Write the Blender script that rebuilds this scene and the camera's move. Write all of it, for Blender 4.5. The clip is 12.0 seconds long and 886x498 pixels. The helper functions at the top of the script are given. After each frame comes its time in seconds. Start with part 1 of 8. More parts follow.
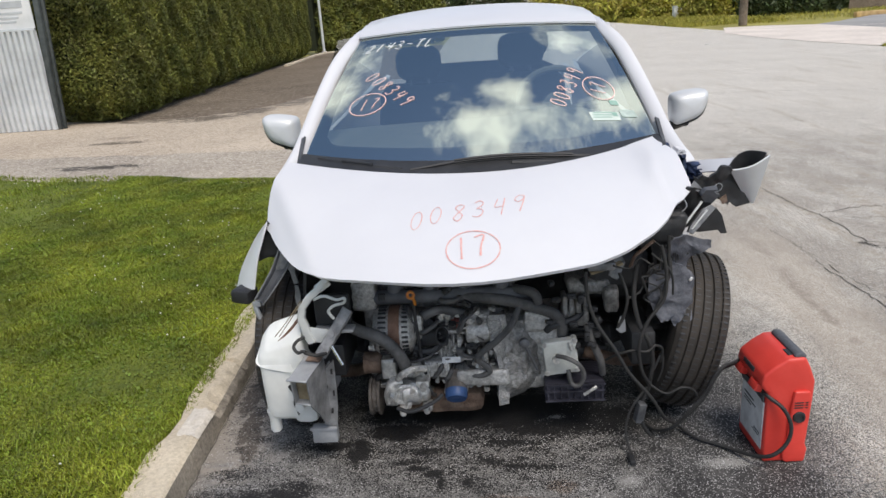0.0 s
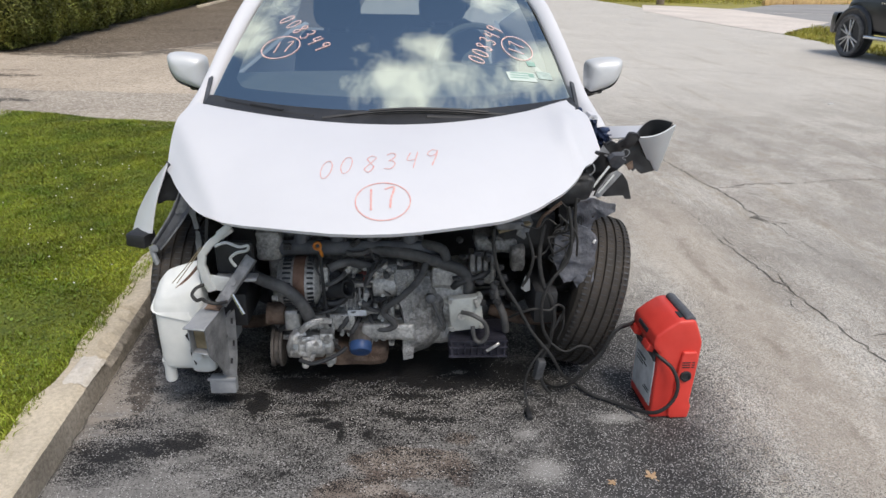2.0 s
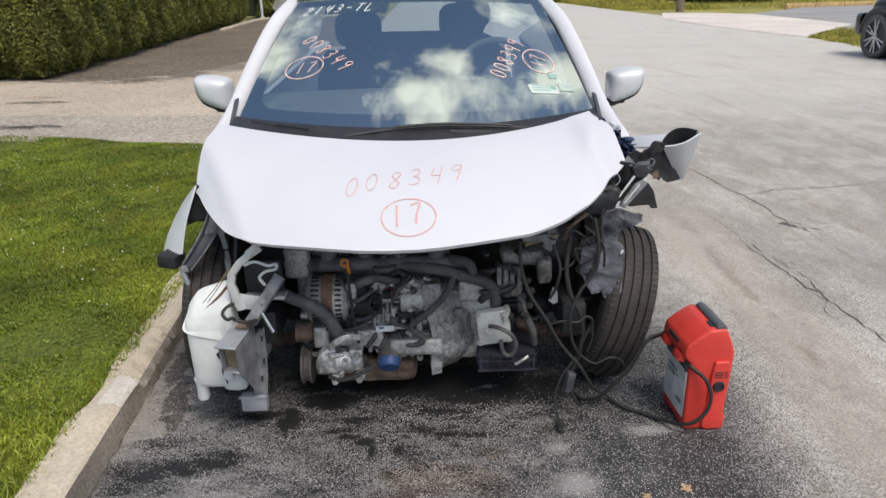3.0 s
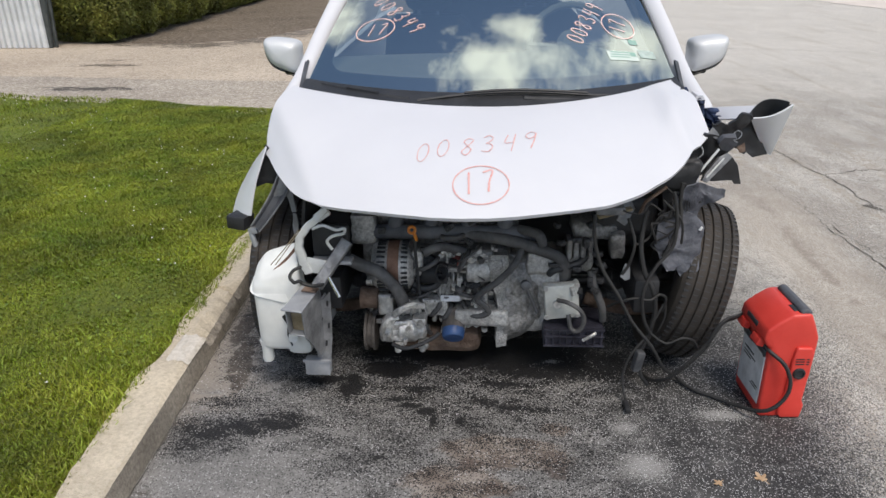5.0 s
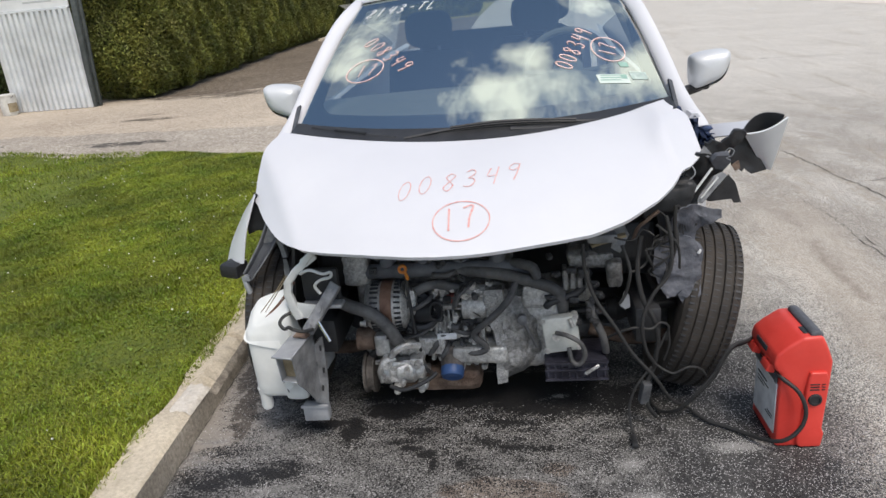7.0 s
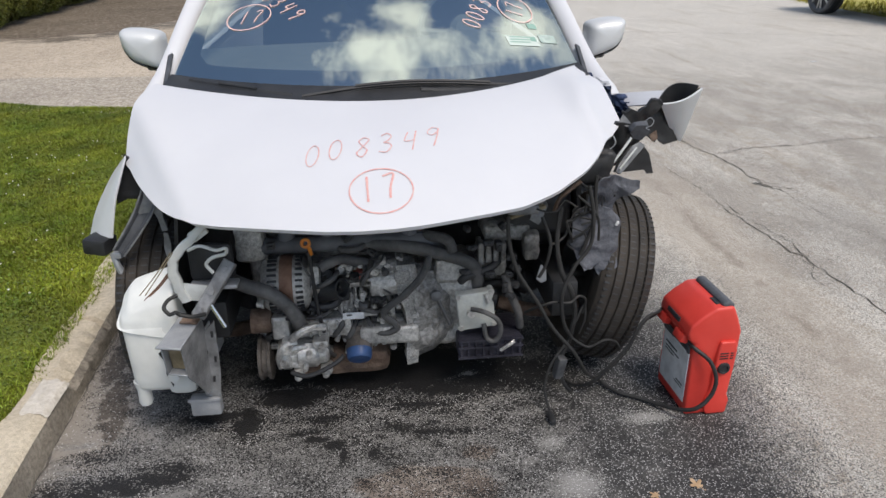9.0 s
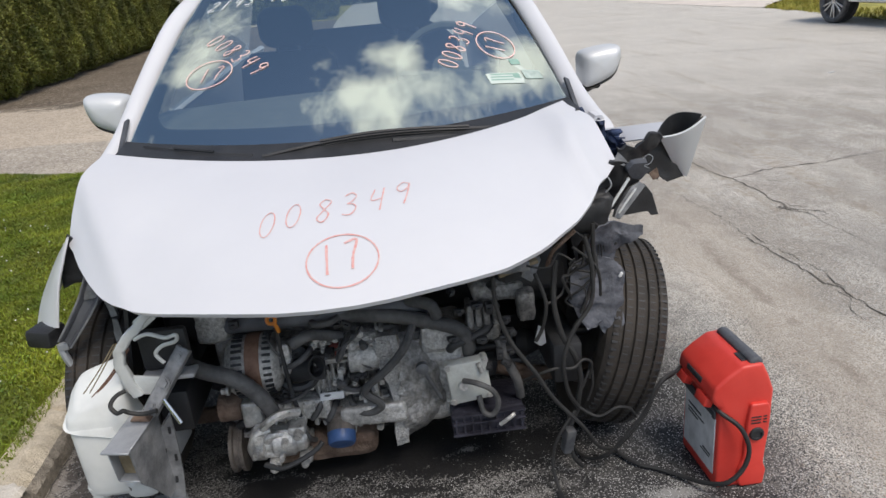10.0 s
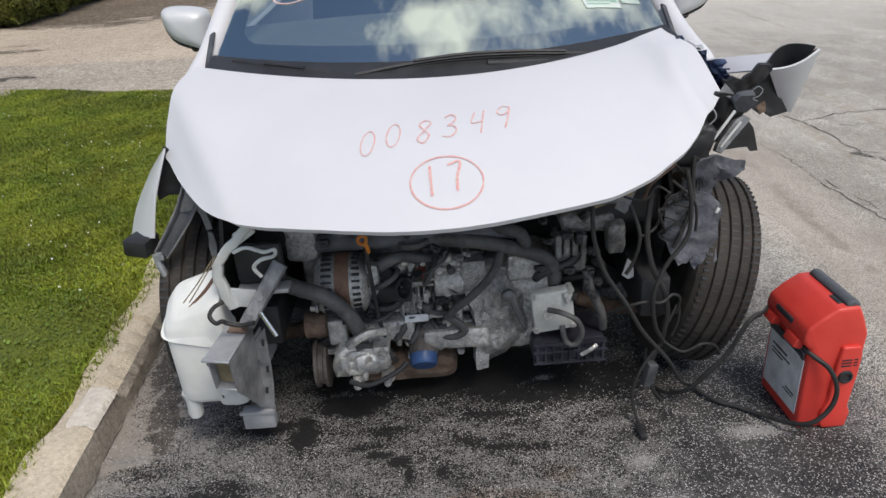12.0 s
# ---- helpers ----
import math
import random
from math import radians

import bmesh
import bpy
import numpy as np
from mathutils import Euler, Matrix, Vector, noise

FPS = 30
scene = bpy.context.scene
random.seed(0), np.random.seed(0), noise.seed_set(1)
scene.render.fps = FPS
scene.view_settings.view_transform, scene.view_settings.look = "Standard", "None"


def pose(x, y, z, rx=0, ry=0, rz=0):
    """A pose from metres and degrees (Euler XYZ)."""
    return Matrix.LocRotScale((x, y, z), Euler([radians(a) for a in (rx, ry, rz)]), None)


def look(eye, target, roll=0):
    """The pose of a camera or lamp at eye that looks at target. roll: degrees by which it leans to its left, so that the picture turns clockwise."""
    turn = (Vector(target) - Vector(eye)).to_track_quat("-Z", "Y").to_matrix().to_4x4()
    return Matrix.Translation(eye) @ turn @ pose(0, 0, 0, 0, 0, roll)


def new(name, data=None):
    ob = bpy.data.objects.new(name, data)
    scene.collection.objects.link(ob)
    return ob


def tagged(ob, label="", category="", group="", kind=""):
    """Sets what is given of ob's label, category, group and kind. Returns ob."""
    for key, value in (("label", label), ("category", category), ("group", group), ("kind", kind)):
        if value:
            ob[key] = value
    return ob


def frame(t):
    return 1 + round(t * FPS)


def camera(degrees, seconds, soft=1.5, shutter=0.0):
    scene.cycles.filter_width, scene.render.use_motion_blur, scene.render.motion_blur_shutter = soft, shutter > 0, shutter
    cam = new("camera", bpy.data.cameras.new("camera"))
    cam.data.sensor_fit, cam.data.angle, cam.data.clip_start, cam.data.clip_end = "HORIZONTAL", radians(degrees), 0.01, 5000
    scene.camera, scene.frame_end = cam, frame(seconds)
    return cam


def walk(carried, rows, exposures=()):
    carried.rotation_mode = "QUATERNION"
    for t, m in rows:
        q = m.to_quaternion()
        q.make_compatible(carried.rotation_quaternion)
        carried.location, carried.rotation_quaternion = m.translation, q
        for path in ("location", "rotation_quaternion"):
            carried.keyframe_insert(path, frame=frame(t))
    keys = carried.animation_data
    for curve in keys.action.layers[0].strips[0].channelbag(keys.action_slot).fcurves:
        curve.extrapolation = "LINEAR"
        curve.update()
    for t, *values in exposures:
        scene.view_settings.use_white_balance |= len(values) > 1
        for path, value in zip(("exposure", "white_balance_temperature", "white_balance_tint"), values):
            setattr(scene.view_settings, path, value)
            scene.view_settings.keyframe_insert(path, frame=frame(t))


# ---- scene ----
cam = camera(64.4, 12.0)
PATH = [
    (0, (0.017, -2.164, 1.424), (-0.106, -0.27, 0.793), -4.0),
    (0.5, (0.013, -2.164, 1.404), (-0.104, -0.298, 0.694), -4.0),
    (1, (0.039, -2.164, 1.412), (0.041, -0.304, 0.677), -1.6),
    (1.5, (0.026, -2.165, 1.392), (0.198, -0.314, 0.655), 1.3),
    (2, (0.031, -2.155, 1.393), (0.149, -0.3, 0.654), 1.1),
    (2.5, (0.022, -2.146, 1.397), (0.11, -0.288, 0.663), 0.8),
    (3, (0.024, -2.157, 1.397), (0.074, -0.286, 0.694), -1.0),
    (3.2, (0.031, -2.148, 1.411), (0.021, -0.27, 0.725), -1.4),
    (4.8, (-0.012, -2.122, 1.385), (-0.07, -0.276, 0.616), -0.3),
    (5, (-0.026, -2.111, 1.369), (-0.128, -0.27, 0.595), -0.7),
    (5.5, (-0.067, -2.075, 1.372), (-0.148, -0.254, 0.549), -0.9),
    (6, (-0.059, -2.063, 1.37), (-0.151, -0.244, 0.543), -1.8),
    (6.5, (0.051, -2.064, 1.364), (-0.079, -0.223, 0.592), -2.6),
    (7, (0.158, -2.054, 1.37), (-0.081, -0.192, 0.68), -5.4),
    (7.2, (0.194, -2.068, 1.365), (0.069, -0.178, 0.724), -5.0),
    (8.8, (-0.032, -1.917, 1.346), (0.135, -0.071, 0.595), -2.7),
    (9, (-0.044, -1.878, 1.337), (0.146, -0.058, 0.532), -0.7),
    (9.5, (0.029, -1.751, 1.33), (0.196, 0.096, 0.583), -2.6),
    (10, (0.105, -1.656, 1.318), (0.227, 0.21, 0.607), -5.2),
    (10.5, (0.129, -1.626, 1.305), (0.148, 0.237, 0.578), -8.2),
    (11, (0.119, -1.601, 1.298), (0.001, 0.237, 0.517), -9.6),
    (11.5, (0.113, -1.619, 1.312), (0.151, 0.222, 0.53), -8.4),
    (12, (-0.061, -1.641, 1.3), (-0.035, 0.159, 0.429), -3.8),
]
walk(cam, [(t, look(eye, target, roll)) for t, eye, target, roll in PATH],
     [(0.0, 0.06, 6950, 11), (3.2, 0.05, 6950, 11), (5.0, 0.05, 6950, 11), (5.5, 0.09, 6950, 11), (7.2, 0.10, 6950, 11), (9.0, 0.0, 6950, 11), (10.5, -0.07, 6950, 11), (11.0, -0.1, 6950, 11), (12.0, -0.07, 6950, 11)])

# ---------------------------------------------------------------- light
SUN_AZ, SUN_EL = 148.0, 60.0      # compass direction of the sun (from +y, clockwise) and its height
world = bpy.data.worlds.new("sky")
scene.world = world
world.use_nodes = True
wn, wl = world.node_tree.nodes, world.node_tree.links
for n in list(wn):
    wn.remove(n)
w_out = wn.new("ShaderNodeOutputWorld")
w_bg = wn.new("ShaderNodeBackground")
w_bg.inputs["Strength"].default_value = 0.145
w_sky = wn.new("ShaderNodeTexSky")
w_sky.sky_type = 'NISHITA'
w_sky.sun_disc = False
w_sky.ozone_density = 3.0
w_sky.sun_elevation, w_sky.sun_rotation = radians(SUN_EL), radians(SUN_AZ)
w_co = wn.new("ShaderNodeTexCoord")
w_map = wn.new("ShaderNodeMapping")
w_map.inputs["Location"].default_value = (0.55, 0.55, 0.2)
w_map.inputs["Scale"].default_value = (1.0, 1.0, 1.6)
w_noise = wn.new("ShaderNodeTexNoise")
w_noise.inputs["Scale"].default_value = 4.6
w_noise.inputs["Detail"].default_value = 9.0
w_noise.inputs["Roughness"].default_value = 0.66
w_ramp = wn.new("ShaderNodeValToRGB")
w_ramp.color_ramp.elements[0].position = 0.47
w_ramp.color_ramp.elements[1].position = 0.72
w_mix = wn.new("ShaderNodeMixRGB")
w_mix.inputs["Color2"].default_value = (9.0, 9.2, 8.9, 1)
wl.new(w_co.outputs["Generated"], w_map.inputs["Vector"])
wl.new(w_map.outputs["Vector"], w_noise.inputs["Vector"])

# a gap of deep blue high in the north, with one tall cloud and thin wisps in it
def cloud_bias(centre, radius, amount, before):
    d = wn.new("ShaderNodeVectorMath")
    d.operation = 'DISTANCE'
    d.inputs[1].default_value = Vector(centre).normalized()
    wl.new(w_co.outputs["Generated"], d.inputs[0])
    r = wn.new("ShaderNodeMapRange")
    r.interpolation_type = 'SMOOTHSTEP'
    r.inputs["From Min"].default_value, r.inputs["From Max"].default_value = radius * 0.2, radius
    r.inputs["To Min"].default_value, r.inputs["To Max"].default_value = amount, 0.0
    wl.new(d.outputs["Value"], r.inputs["Value"])
    a = wn.new("ShaderNodeMath")
    a.operation = 'ADD'
    wl.new(r.outputs["Result"], a.inputs[0])
    wl.new(before, a.inputs[1])
    return a.outputs[0]


clouds = w_noise.outputs["Fac"]
for centre, radius, amount in (((0.0, 0.42, 0.88), 0.80, -0.24), ((0.095, 0.30, 0.95), 0.21, 0.26), ((0.085, 0.44, 0.895), 0.14, 0.22), ((0.17, 0.34, 0.925), 0.12, 0.12),
                               ((-0.125, 0.28, 0.95), 0.15, 0.24), ((-0.12, 0.41, 0.90), 0.10, 0.14), ((0.02, 0.22, 0.97), 0.15, 0.20), ((0.28, 0.25, 0.925), 0.16, 0.17), ((0.36, 0.33, 0.87), 0.12, 0.12),
                               ((0.444, 0.388, 0.808), 0.14, 0.22), ((0.304, 0.574, 0.761), 0.12, 0.20), ((0.205, 0.616, 0.76), 0.10, 0.20), ((-0.349, 0.586, 0.731), 0.13, 0.23),
                               ((-0.418, 0.487, 0.767), 0.12, 0.22), ((-0.27, 0.64, 0.72), 0.12, 0.18)):
    clouds = cloud_bias(centre, radius, amount, clouds)
wl.new(clouds, w_ramp.inputs["Fac"])
wl.new(w_ramp.outputs["Color"], w_mix.inputs["Fac"])
wl.new(w_sky.outputs["Color"], w_mix.inputs["Color1"])
wl.new(w_mix.outputs["Color"], w_bg.inputs["Color"])
wl.new(w_bg.outputs["Background"], w_out.inputs["Surface"])

sun_data = bpy.data.lights.new("sun", 'SUN')
sun_data.energy, sun_data.angle, sun_data.color = 2.75, radians(28.0), (1.0, 0.96, 0.9)
sun = new("sun", sun_data)
_a, _e = radians(SUN_AZ), radians(SUN_EL)
SUN_DIR = Vector((math.sin(_a) * math.cos(_e), math.cos(_a) * math.cos(_e), math.sin(_e)))
sun.matrix_world = look(SUN_DIR * 60, (0, 0, 0))

# ---------------------------------------------------------------- materials
def mat(name, c1, c2=None, scale=6.0, rough=0.6, metal=0.0, bump=0.0, bscale=60.0, spec=0.5, coat=0.0,
        big=0.25, bigscale=1.2, rvar=0.12, trans=0.0, islands=0.0, per_object=0.0, sheen=0.0):
    """A worn surface: two colours mixed by fine noise, a broad tone drift, uneven roughness and fine relief."""
    m = bpy.data.materials.new(name)
    m.use_nodes = True
    N, L = m.node_tree.nodes, m.node_tree.links
    b = N["Principled BSDF"]
    c2 = c2 or tuple(min(1.0, v * 1.25 + 0.01) for v in c1)
    co = N.new("ShaderNodeTexCoord")
    n1 = N.new("ShaderNodeTexNoise")
    n1.inputs["Scale"].default_value, n1.inputs["Detail"].default_value = scale, 7.0
    n1.inputs["Roughness"].default_value = 0.65
    L.new(co.outputs["Object"], n1.inputs["Vector"])
    r1 = N.new("ShaderNodeValToRGB")
    r1.color_ramp.elements[0].position, r1.color_ramp.elements[1].position = 0.34, 0.66
    r1.color_ramp.elements[0].color, r1.color_ramp.elements[1].color = (*c1, 1), (*c2, 1)
    L.new(n1.outputs["Fac"], r1.inputs["Fac"])
    col = r1.outputs["Color"]
    if big > 0:
        n2 = N.new("ShaderNodeTexNoise")
        n2.inputs["Scale"].default_value, n2.inputs["Detail"].default_value = bigscale, 3.0
        L.new(co.outputs["Object"], n2.inputs["Vector"])
        mr = N.new("ShaderNodeMapRange")
        mr.inputs["From Min"].default_value, mr.inputs["From Max"].default_value = 0.3, 0.7
        mr.inputs["To Min"].default_value, mr.inputs["To Max"].default_value = 1.0 - big, 1.0 + big * 0.5
        L.new(n2.outputs["Fac"], mr.inputs["Value"])
        hv = N.new("ShaderNodeHueSaturation")
        L.new(mr.outputs["Result"], hv.inputs["Value"])
        L.new(col, hv.inputs["Color"])
        col = hv.outputs["Color"]
    if islands > 0 or per_object > 0:
        if islands > 0:
            src = N.new("ShaderNodeNewGeometry").outputs["Random Per Island"]
            amt = islands
        else:
            src = N.new("ShaderNodeObjectInfo").outputs["Random"]
            amt = per_object
        mi = N.new("ShaderNodeMapRange")
        mi.inputs["To Min"].default_value, mi.inputs["To Max"].default_value = 1.0 - amt, 1.0 + amt
        L.new(src, mi.inputs["Value"])
        hi = N.new("ShaderNodeHueSaturation")
        L.new(mi.outputs["Result"], hi.inputs["Value"])
        mh = N.new("ShaderNodeMapRange")
        mh.inputs["To Min"].default_value, mh.inputs["To Max"].default_value = 0.5 - amt * 0.06, 0.5 + amt * 0.03
        L.new(src, mh.inputs["Value"])
        L.new(mh.outputs["Result"], hi.inputs["Hue"])
        L.new(col, hi.inputs["Color"])
        col = hi.outputs["Color"]
    L.new(col, b.inputs["Base Color"])
    rr = N.new("ShaderNodeMapRange")
    rr.inputs["To Min"].default_value, rr.inputs["To Max"].default_value = max(0.02, rough - rvar), min(1.0, rough + rvar)
    L.new(n1.outputs["Fac"], rr.inputs["Value"])
    L.new(rr.outputs["Result"], b.inputs["Roughness"])
    b.inputs["Metallic"].default_value = metal
    b.inputs["Specular IOR Level"].default_value = spec
    b.inputs["Coat Weight"].default_value = coat
    b.inputs["Coat Roughness"].default_value = 0.06
    if trans > 0:
        b.inputs["Transmission Weight"].default_value = trans
    if sheen > 0:
        b.inputs["Sheen Weight"].default_value = sheen
    if bump > 0:
        nb = N.new("ShaderNodeTexNoise")
        nb.inputs["Scale"].default_value, nb.inputs["Detail"].default_value = bscale, 4.0
        L.new(co.outputs["Object"], nb.inputs["Vector"])
        bp = N.new("ShaderNodeBump")
        bp.inputs["Strength"].default_value = bump
        bp.inputs["Distance"].default_value = 0.01
        L.new(nb.outputs["Fac"], bp.inputs["Height"])
        L.new(bp.outputs["Normal"], b.inputs["Normal"])
    return m


M_PAINT = mat("white_silver_paint", (0.615, 0.622, 0.655), (0.64, 0.648, 0.68), 3.0, 0.45, 0.0, 0.0, coat=0.25, big=0.03, rvar=0.06)
M_MIRROR_PAINT = mat("silver_paint", (0.58, 0.60, 0.62), (0.64, 0.66, 0.68), 5.0, 0.42, 0.12, coat=0.3, big=0.05)
M_BLACK = mat("black_plastic", (0.018, 0.019, 0.021), (0.035, 0.036, 0.04), 14.0, 0.5, bump=0.15, bscale=220, big=0.3)
M_GREYPLASTIC = mat("dusty_grey_plastic", (0.058, 0.062, 0.073), (0.13, 0.137, 0.155), 10.0, 0.6, bump=0.2, bscale=90, big=0.3)
M_LINER = mat("dusty_blue_grey_liner", (0.068, 0.073, 0.090), (0.15, 0.157, 0.182), 24.0, 0.75, bump=0.4, bscale=80, big=0.35, bigscale=9)
M_RUBBER = mat("dusty_rubber_hose", (0.045, 0.045, 0.047), (0.12, 0.119, 0.12), 22.0, 0.62, big=0.35, bigscale=6)
M_TYRE = mat("tyre_rubber", (0.024, 0.021, 0.0185), (0.052, 0.043, 0.036), 18.0, 0.8, bump=0.25, bscale=140, big=0.25, bigscale=4)
M_WIRE = mat("black_cable", (0.013, 0.013, 0.014), (0.026, 0.026, 0.026), 30.0, 0.62, big=0.2)
M_ALU = mat("dirty_cast_aluminium", (0.33, 0.325, 0.315), (0.72, 0.71, 0.69), 95.0, 0.38, 0.5, 0.5, 260, big=0.42, bigscale=11)
M_ALU_DARK = mat("oily_cast_aluminium", (0.15, 0.148, 0.146), (0.44, 0.433, 0.424), 80.0, 0.40, 0.4, 0.5, 220, big=0.5, bigscale=9)
M_ALU_BRIGHT = mat("bright_aluminium", (0.42, 0.42, 0.415), (0.80, 0.79, 0.77), 70.0, 0.32, 0.6, 0.35, 240, big=0.35, bigscale=16)
M_CAST = mat("dull_grey_casting", (0.26, 0.257, 0.252), (0.68, 0.67, 0.655), 190.0, 0.42, 0.35, 0.6, 300, big=0.45, bigscale=26)
M_STEEL = mat("grey_painted_steel", (0.27, 0.285, 0.305), (0.40, 0.415, 0.44), 12.0, 0.45, 0.25, 0.1, 120, big=0.2, bigscale=5)
M_STEEL_MID = mat("scuffed_grey_steel", (0.15, 0.155, 0.165), (0.30, 0.305, 0.315), 22.0, 0.5, 0.3, 0.3, 120, big=0.35, bigscale=12)
M_STEEL_DARK = mat("dark_steel", (0.07, 0.075, 0.085), (0.17, 0.175, 0.185), 14.0, 0.5, 0.35, 0.2, 90, big=0.35, bigscale=6)
M_RUST = mat("rusty_iron", (0.09, 0.055, 0.04), (0.24, 0.17, 0.13), 26.0, 0.8, 0.15, 0.5, 120, big=0.35, bigscale=8)
M_PULLEY = mat("dull_iron", (0.085, 0.075, 0.068), (0.19, 0.165, 0.148), 30.0, 0.7, 0.3, 0.4, 120, big=0.3, bigscale=9)
M_TAN = mat("tan_rust_film", (0.22, 0.17, 0.10), (0.36, 0.30, 0.20), 24.0, 0.75, 0.1, 0.3, 90, big=0.3, bigscale=9)
M_REDCAP = mat("dull_red_plastic", (0.20, 0.050, 0.042), (0.32, 0.095, 0.08), 30.0, 0.6, big=0.25, bigscale=12)
M_COPPER = mat("copper_winding", (0.15, 0.075, 0.048), (0.27, 0.16, 0.115), 30.0, 0.6, 0.3, 0.3, 160, big=0.2)
M_WHITEPLASTIC = mat("translucent_white_plastic", (0.66, 0.68, 0.67), (0.78, 0.79, 0.77), 7.0, 0.45, bump=0.05, bscale=40, big=0.16, bigscale=5)
M_CREAM = mat("pale_primed_bracket", (0.56, 0.58, 0.58), (0.70, 0.72, 0.71), 14.0, 0.5, 0.25, 0.2, 90, big=0.2, bigscale=8)
M_BLUECAP = mat("blue_painted_metal", (0.02, 0.06, 0.17), (0.04, 0.10, 0.26), 22.0, 0.4, big=0.25, bigscale=14)
M_ORANGE = mat("orange_plastic", (0.55, 0.17, 0.015), (0.66, 0.24, 0.03), 20.0, 0.45)
M_RED = mat("red_plastic", (0.66, 0.046, 0.034), (0.74, 0.064, 0.048), 9.0, 0.42, bump=0.04, bscale=160, big=0.12, bigscale=4)
M_LABEL = mat("printed_label", (0.55, 0.56, 0.57), (0.68, 0.69, 0.7), 24.0, 0.35, big=0.2, bigscale=12)
M_LABEL_DARK = mat("printed_dark_band", (0.04, 0.045, 0.05), (0.08, 0.085, 0.09), 20.0, 0.4)
M_MARK_HOOD = mat("faded_red_marker", (0.72, 0.29, 0.26), (0.74, 0.54, 0.52), 90.0, 0.5, big=0.1)
M_MARK_GLASS = mat("pink_marker", (0.80, 0.46, 0.41), (0.90, 0.68, 0.64), 60.0, 0.6, big=0.1)
M_MARK_WHITE = mat("white_marker", (0.72, 0.76, 0.78), (0.85, 0.87, 0.88), 60.0, 0.6, big=0.1)
M_STICKER = mat("pale_green_sticker", (0.60, 0.71, 0.65), (0.74, 0.8, 0.76), 40.0, 0.45)
M_STICKER_DULL = mat("worn_green_sticker", (0.30, 0.40, 0.36), (0.50, 0.58, 0.54), 60.0, 0.5, big=0.2, bigscale=20)
M_STICKER_INK = mat("green_ink", (0.26, 0.46, 0.38), (0.34, 0.52, 0.45), 40.0, 0.5)
M_FABRIC = mat("charcoal_seat_fabric", (0.018, 0.018, 0.02), (0.035, 0.035, 0.038), 40.0, 0.9, bump=0.2, bscale=400, big=0.2)
M_DASH = mat("grey_dashboard", (0.15, 0.175, 0.175), (0.20, 0.225, 0.225), 20.0, 0.7, bump=0.1, bscale=300, big=0.15)
M_HEADLINER = mat("grey_lining", (0.16, 0.16, 0.16), (0.21, 0.21, 0.20), 20.0, 0.9, big=0.1)
M_DENIM = mat("navy_torn_liner", (0.018, 0.03, 0.075), (0.05, 0.075, 0.15), 26.0, 0.85, bump=0.5, bscale=60, big=0.4, bigscale=14)
# Kerb face: scuffs plus the shade of its turned-away side, as one darker tone.
M_KERB_FACE = mat("scuffed_shaded_concrete", (0.215, 0.185, 0.15), (0.40, 0.355, 0.295), 80.0, 0.95, bump=0.7, bscale=200, big=0.3, bigscale=5.0)
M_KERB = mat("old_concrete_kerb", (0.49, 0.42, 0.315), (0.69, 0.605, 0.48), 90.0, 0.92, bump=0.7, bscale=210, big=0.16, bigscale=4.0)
M_MORTAR = mat("pale_mortar", (0.56, 0.51, 0.44), (0.72, 0.67, 0.60), 60.0, 0.9, bump=0.5, bscale=120, big=0.15, bigscale=12)
M_TURF = mat("mown_turf", (0.075, 0.105, 0.010), (0.15, 0.18, 0.018), 22.0, 0.95, bump=0.8, bscale=45, big=0.4, bigscale=1.0)
M_GRASS = mat("grass_blades", (0.10, 0.160, 0.010), (0.245, 0.285, 0.026), 3.4, 0.6, big=0.45, bigscale=1.9, islands=0.55)
M_WEED = mat("clover_leaf", (0.09, 0.15, 0.014), (0.17, 0.235, 0.028), 5.0, 0.6, big=0.3, bigscale=3.0, islands=0.3)
M_CLOVER = mat("white_clover_flower", (0.6, 0.62, 0.55), (0.72, 0.72, 0.66), 60.0, 0.8)
M_FARGRASS = mat("dry_far_grass", (0.20, 0.20, 0.035), (0.42, 0.36, 0.10), 3.0, 0.95, bump=0.6, bscale=20, big=0.35, bigscale=0.4)
M_CONCRETE = mat("pale_concrete", (0.58, 0.52, 0.465), (0.72, 0.65, 0.59), 5.0, 0.9, bump=0.2, bscale=60, big=0.15, bigscale=0.5)
M_LOT = mat("grey_lot_asphalt", (0.26, 0.255, 0.25), (0.34, 0.335, 0.33), 7.0, 0.95, bump=0.2, bscale=60, big=0.15, bigscale=0.4)
M_HEDGE = mat("conifer_hedge_leaves", (0.078, 0.098, 0.015), (0.185, 0.190, 0.030), 2.0, 0.7, big=0.4, bigscale=1.1, islands=0.35)
M_HEDGE_CORE = mat("hedge_inner_shade", (0.012, 0.017, 0.006), (0.03, 0.035, 0.012), 9.0, 0.95, bump=1.0, bscale=14, big=0.4)
M_MODULE = mat("pale_cast_alloy", (0.50, 0.52, 0.50), (0.66, 0.68, 0.65), 20.0, 0.45, 0.25, 0.25, 120, big=0.15, bigscale=10)
M_PAN = mat("purple_black_pan", (0.022, 0.022, 0.034), (0.055, 0.055, 0.075), 18.0, 0.42, 0.2, 0.3, 90, big=0.3, bigscale=9)
M_BUSH = mat("yellow_green_leaves", (0.20, 0.225, 0.02), (0.44, 0.38, 0.07), 1.5, 0.7, big=0.4, bigscale=0.5, islands=0.4)
M_TREE = mat("dark_tree_leaves", (0.025, 0.045, 0.012), (0.06, 0.085, 0.02), 1.2, 0.75, big=0.4, bigscale=0.4, islands=0.45)
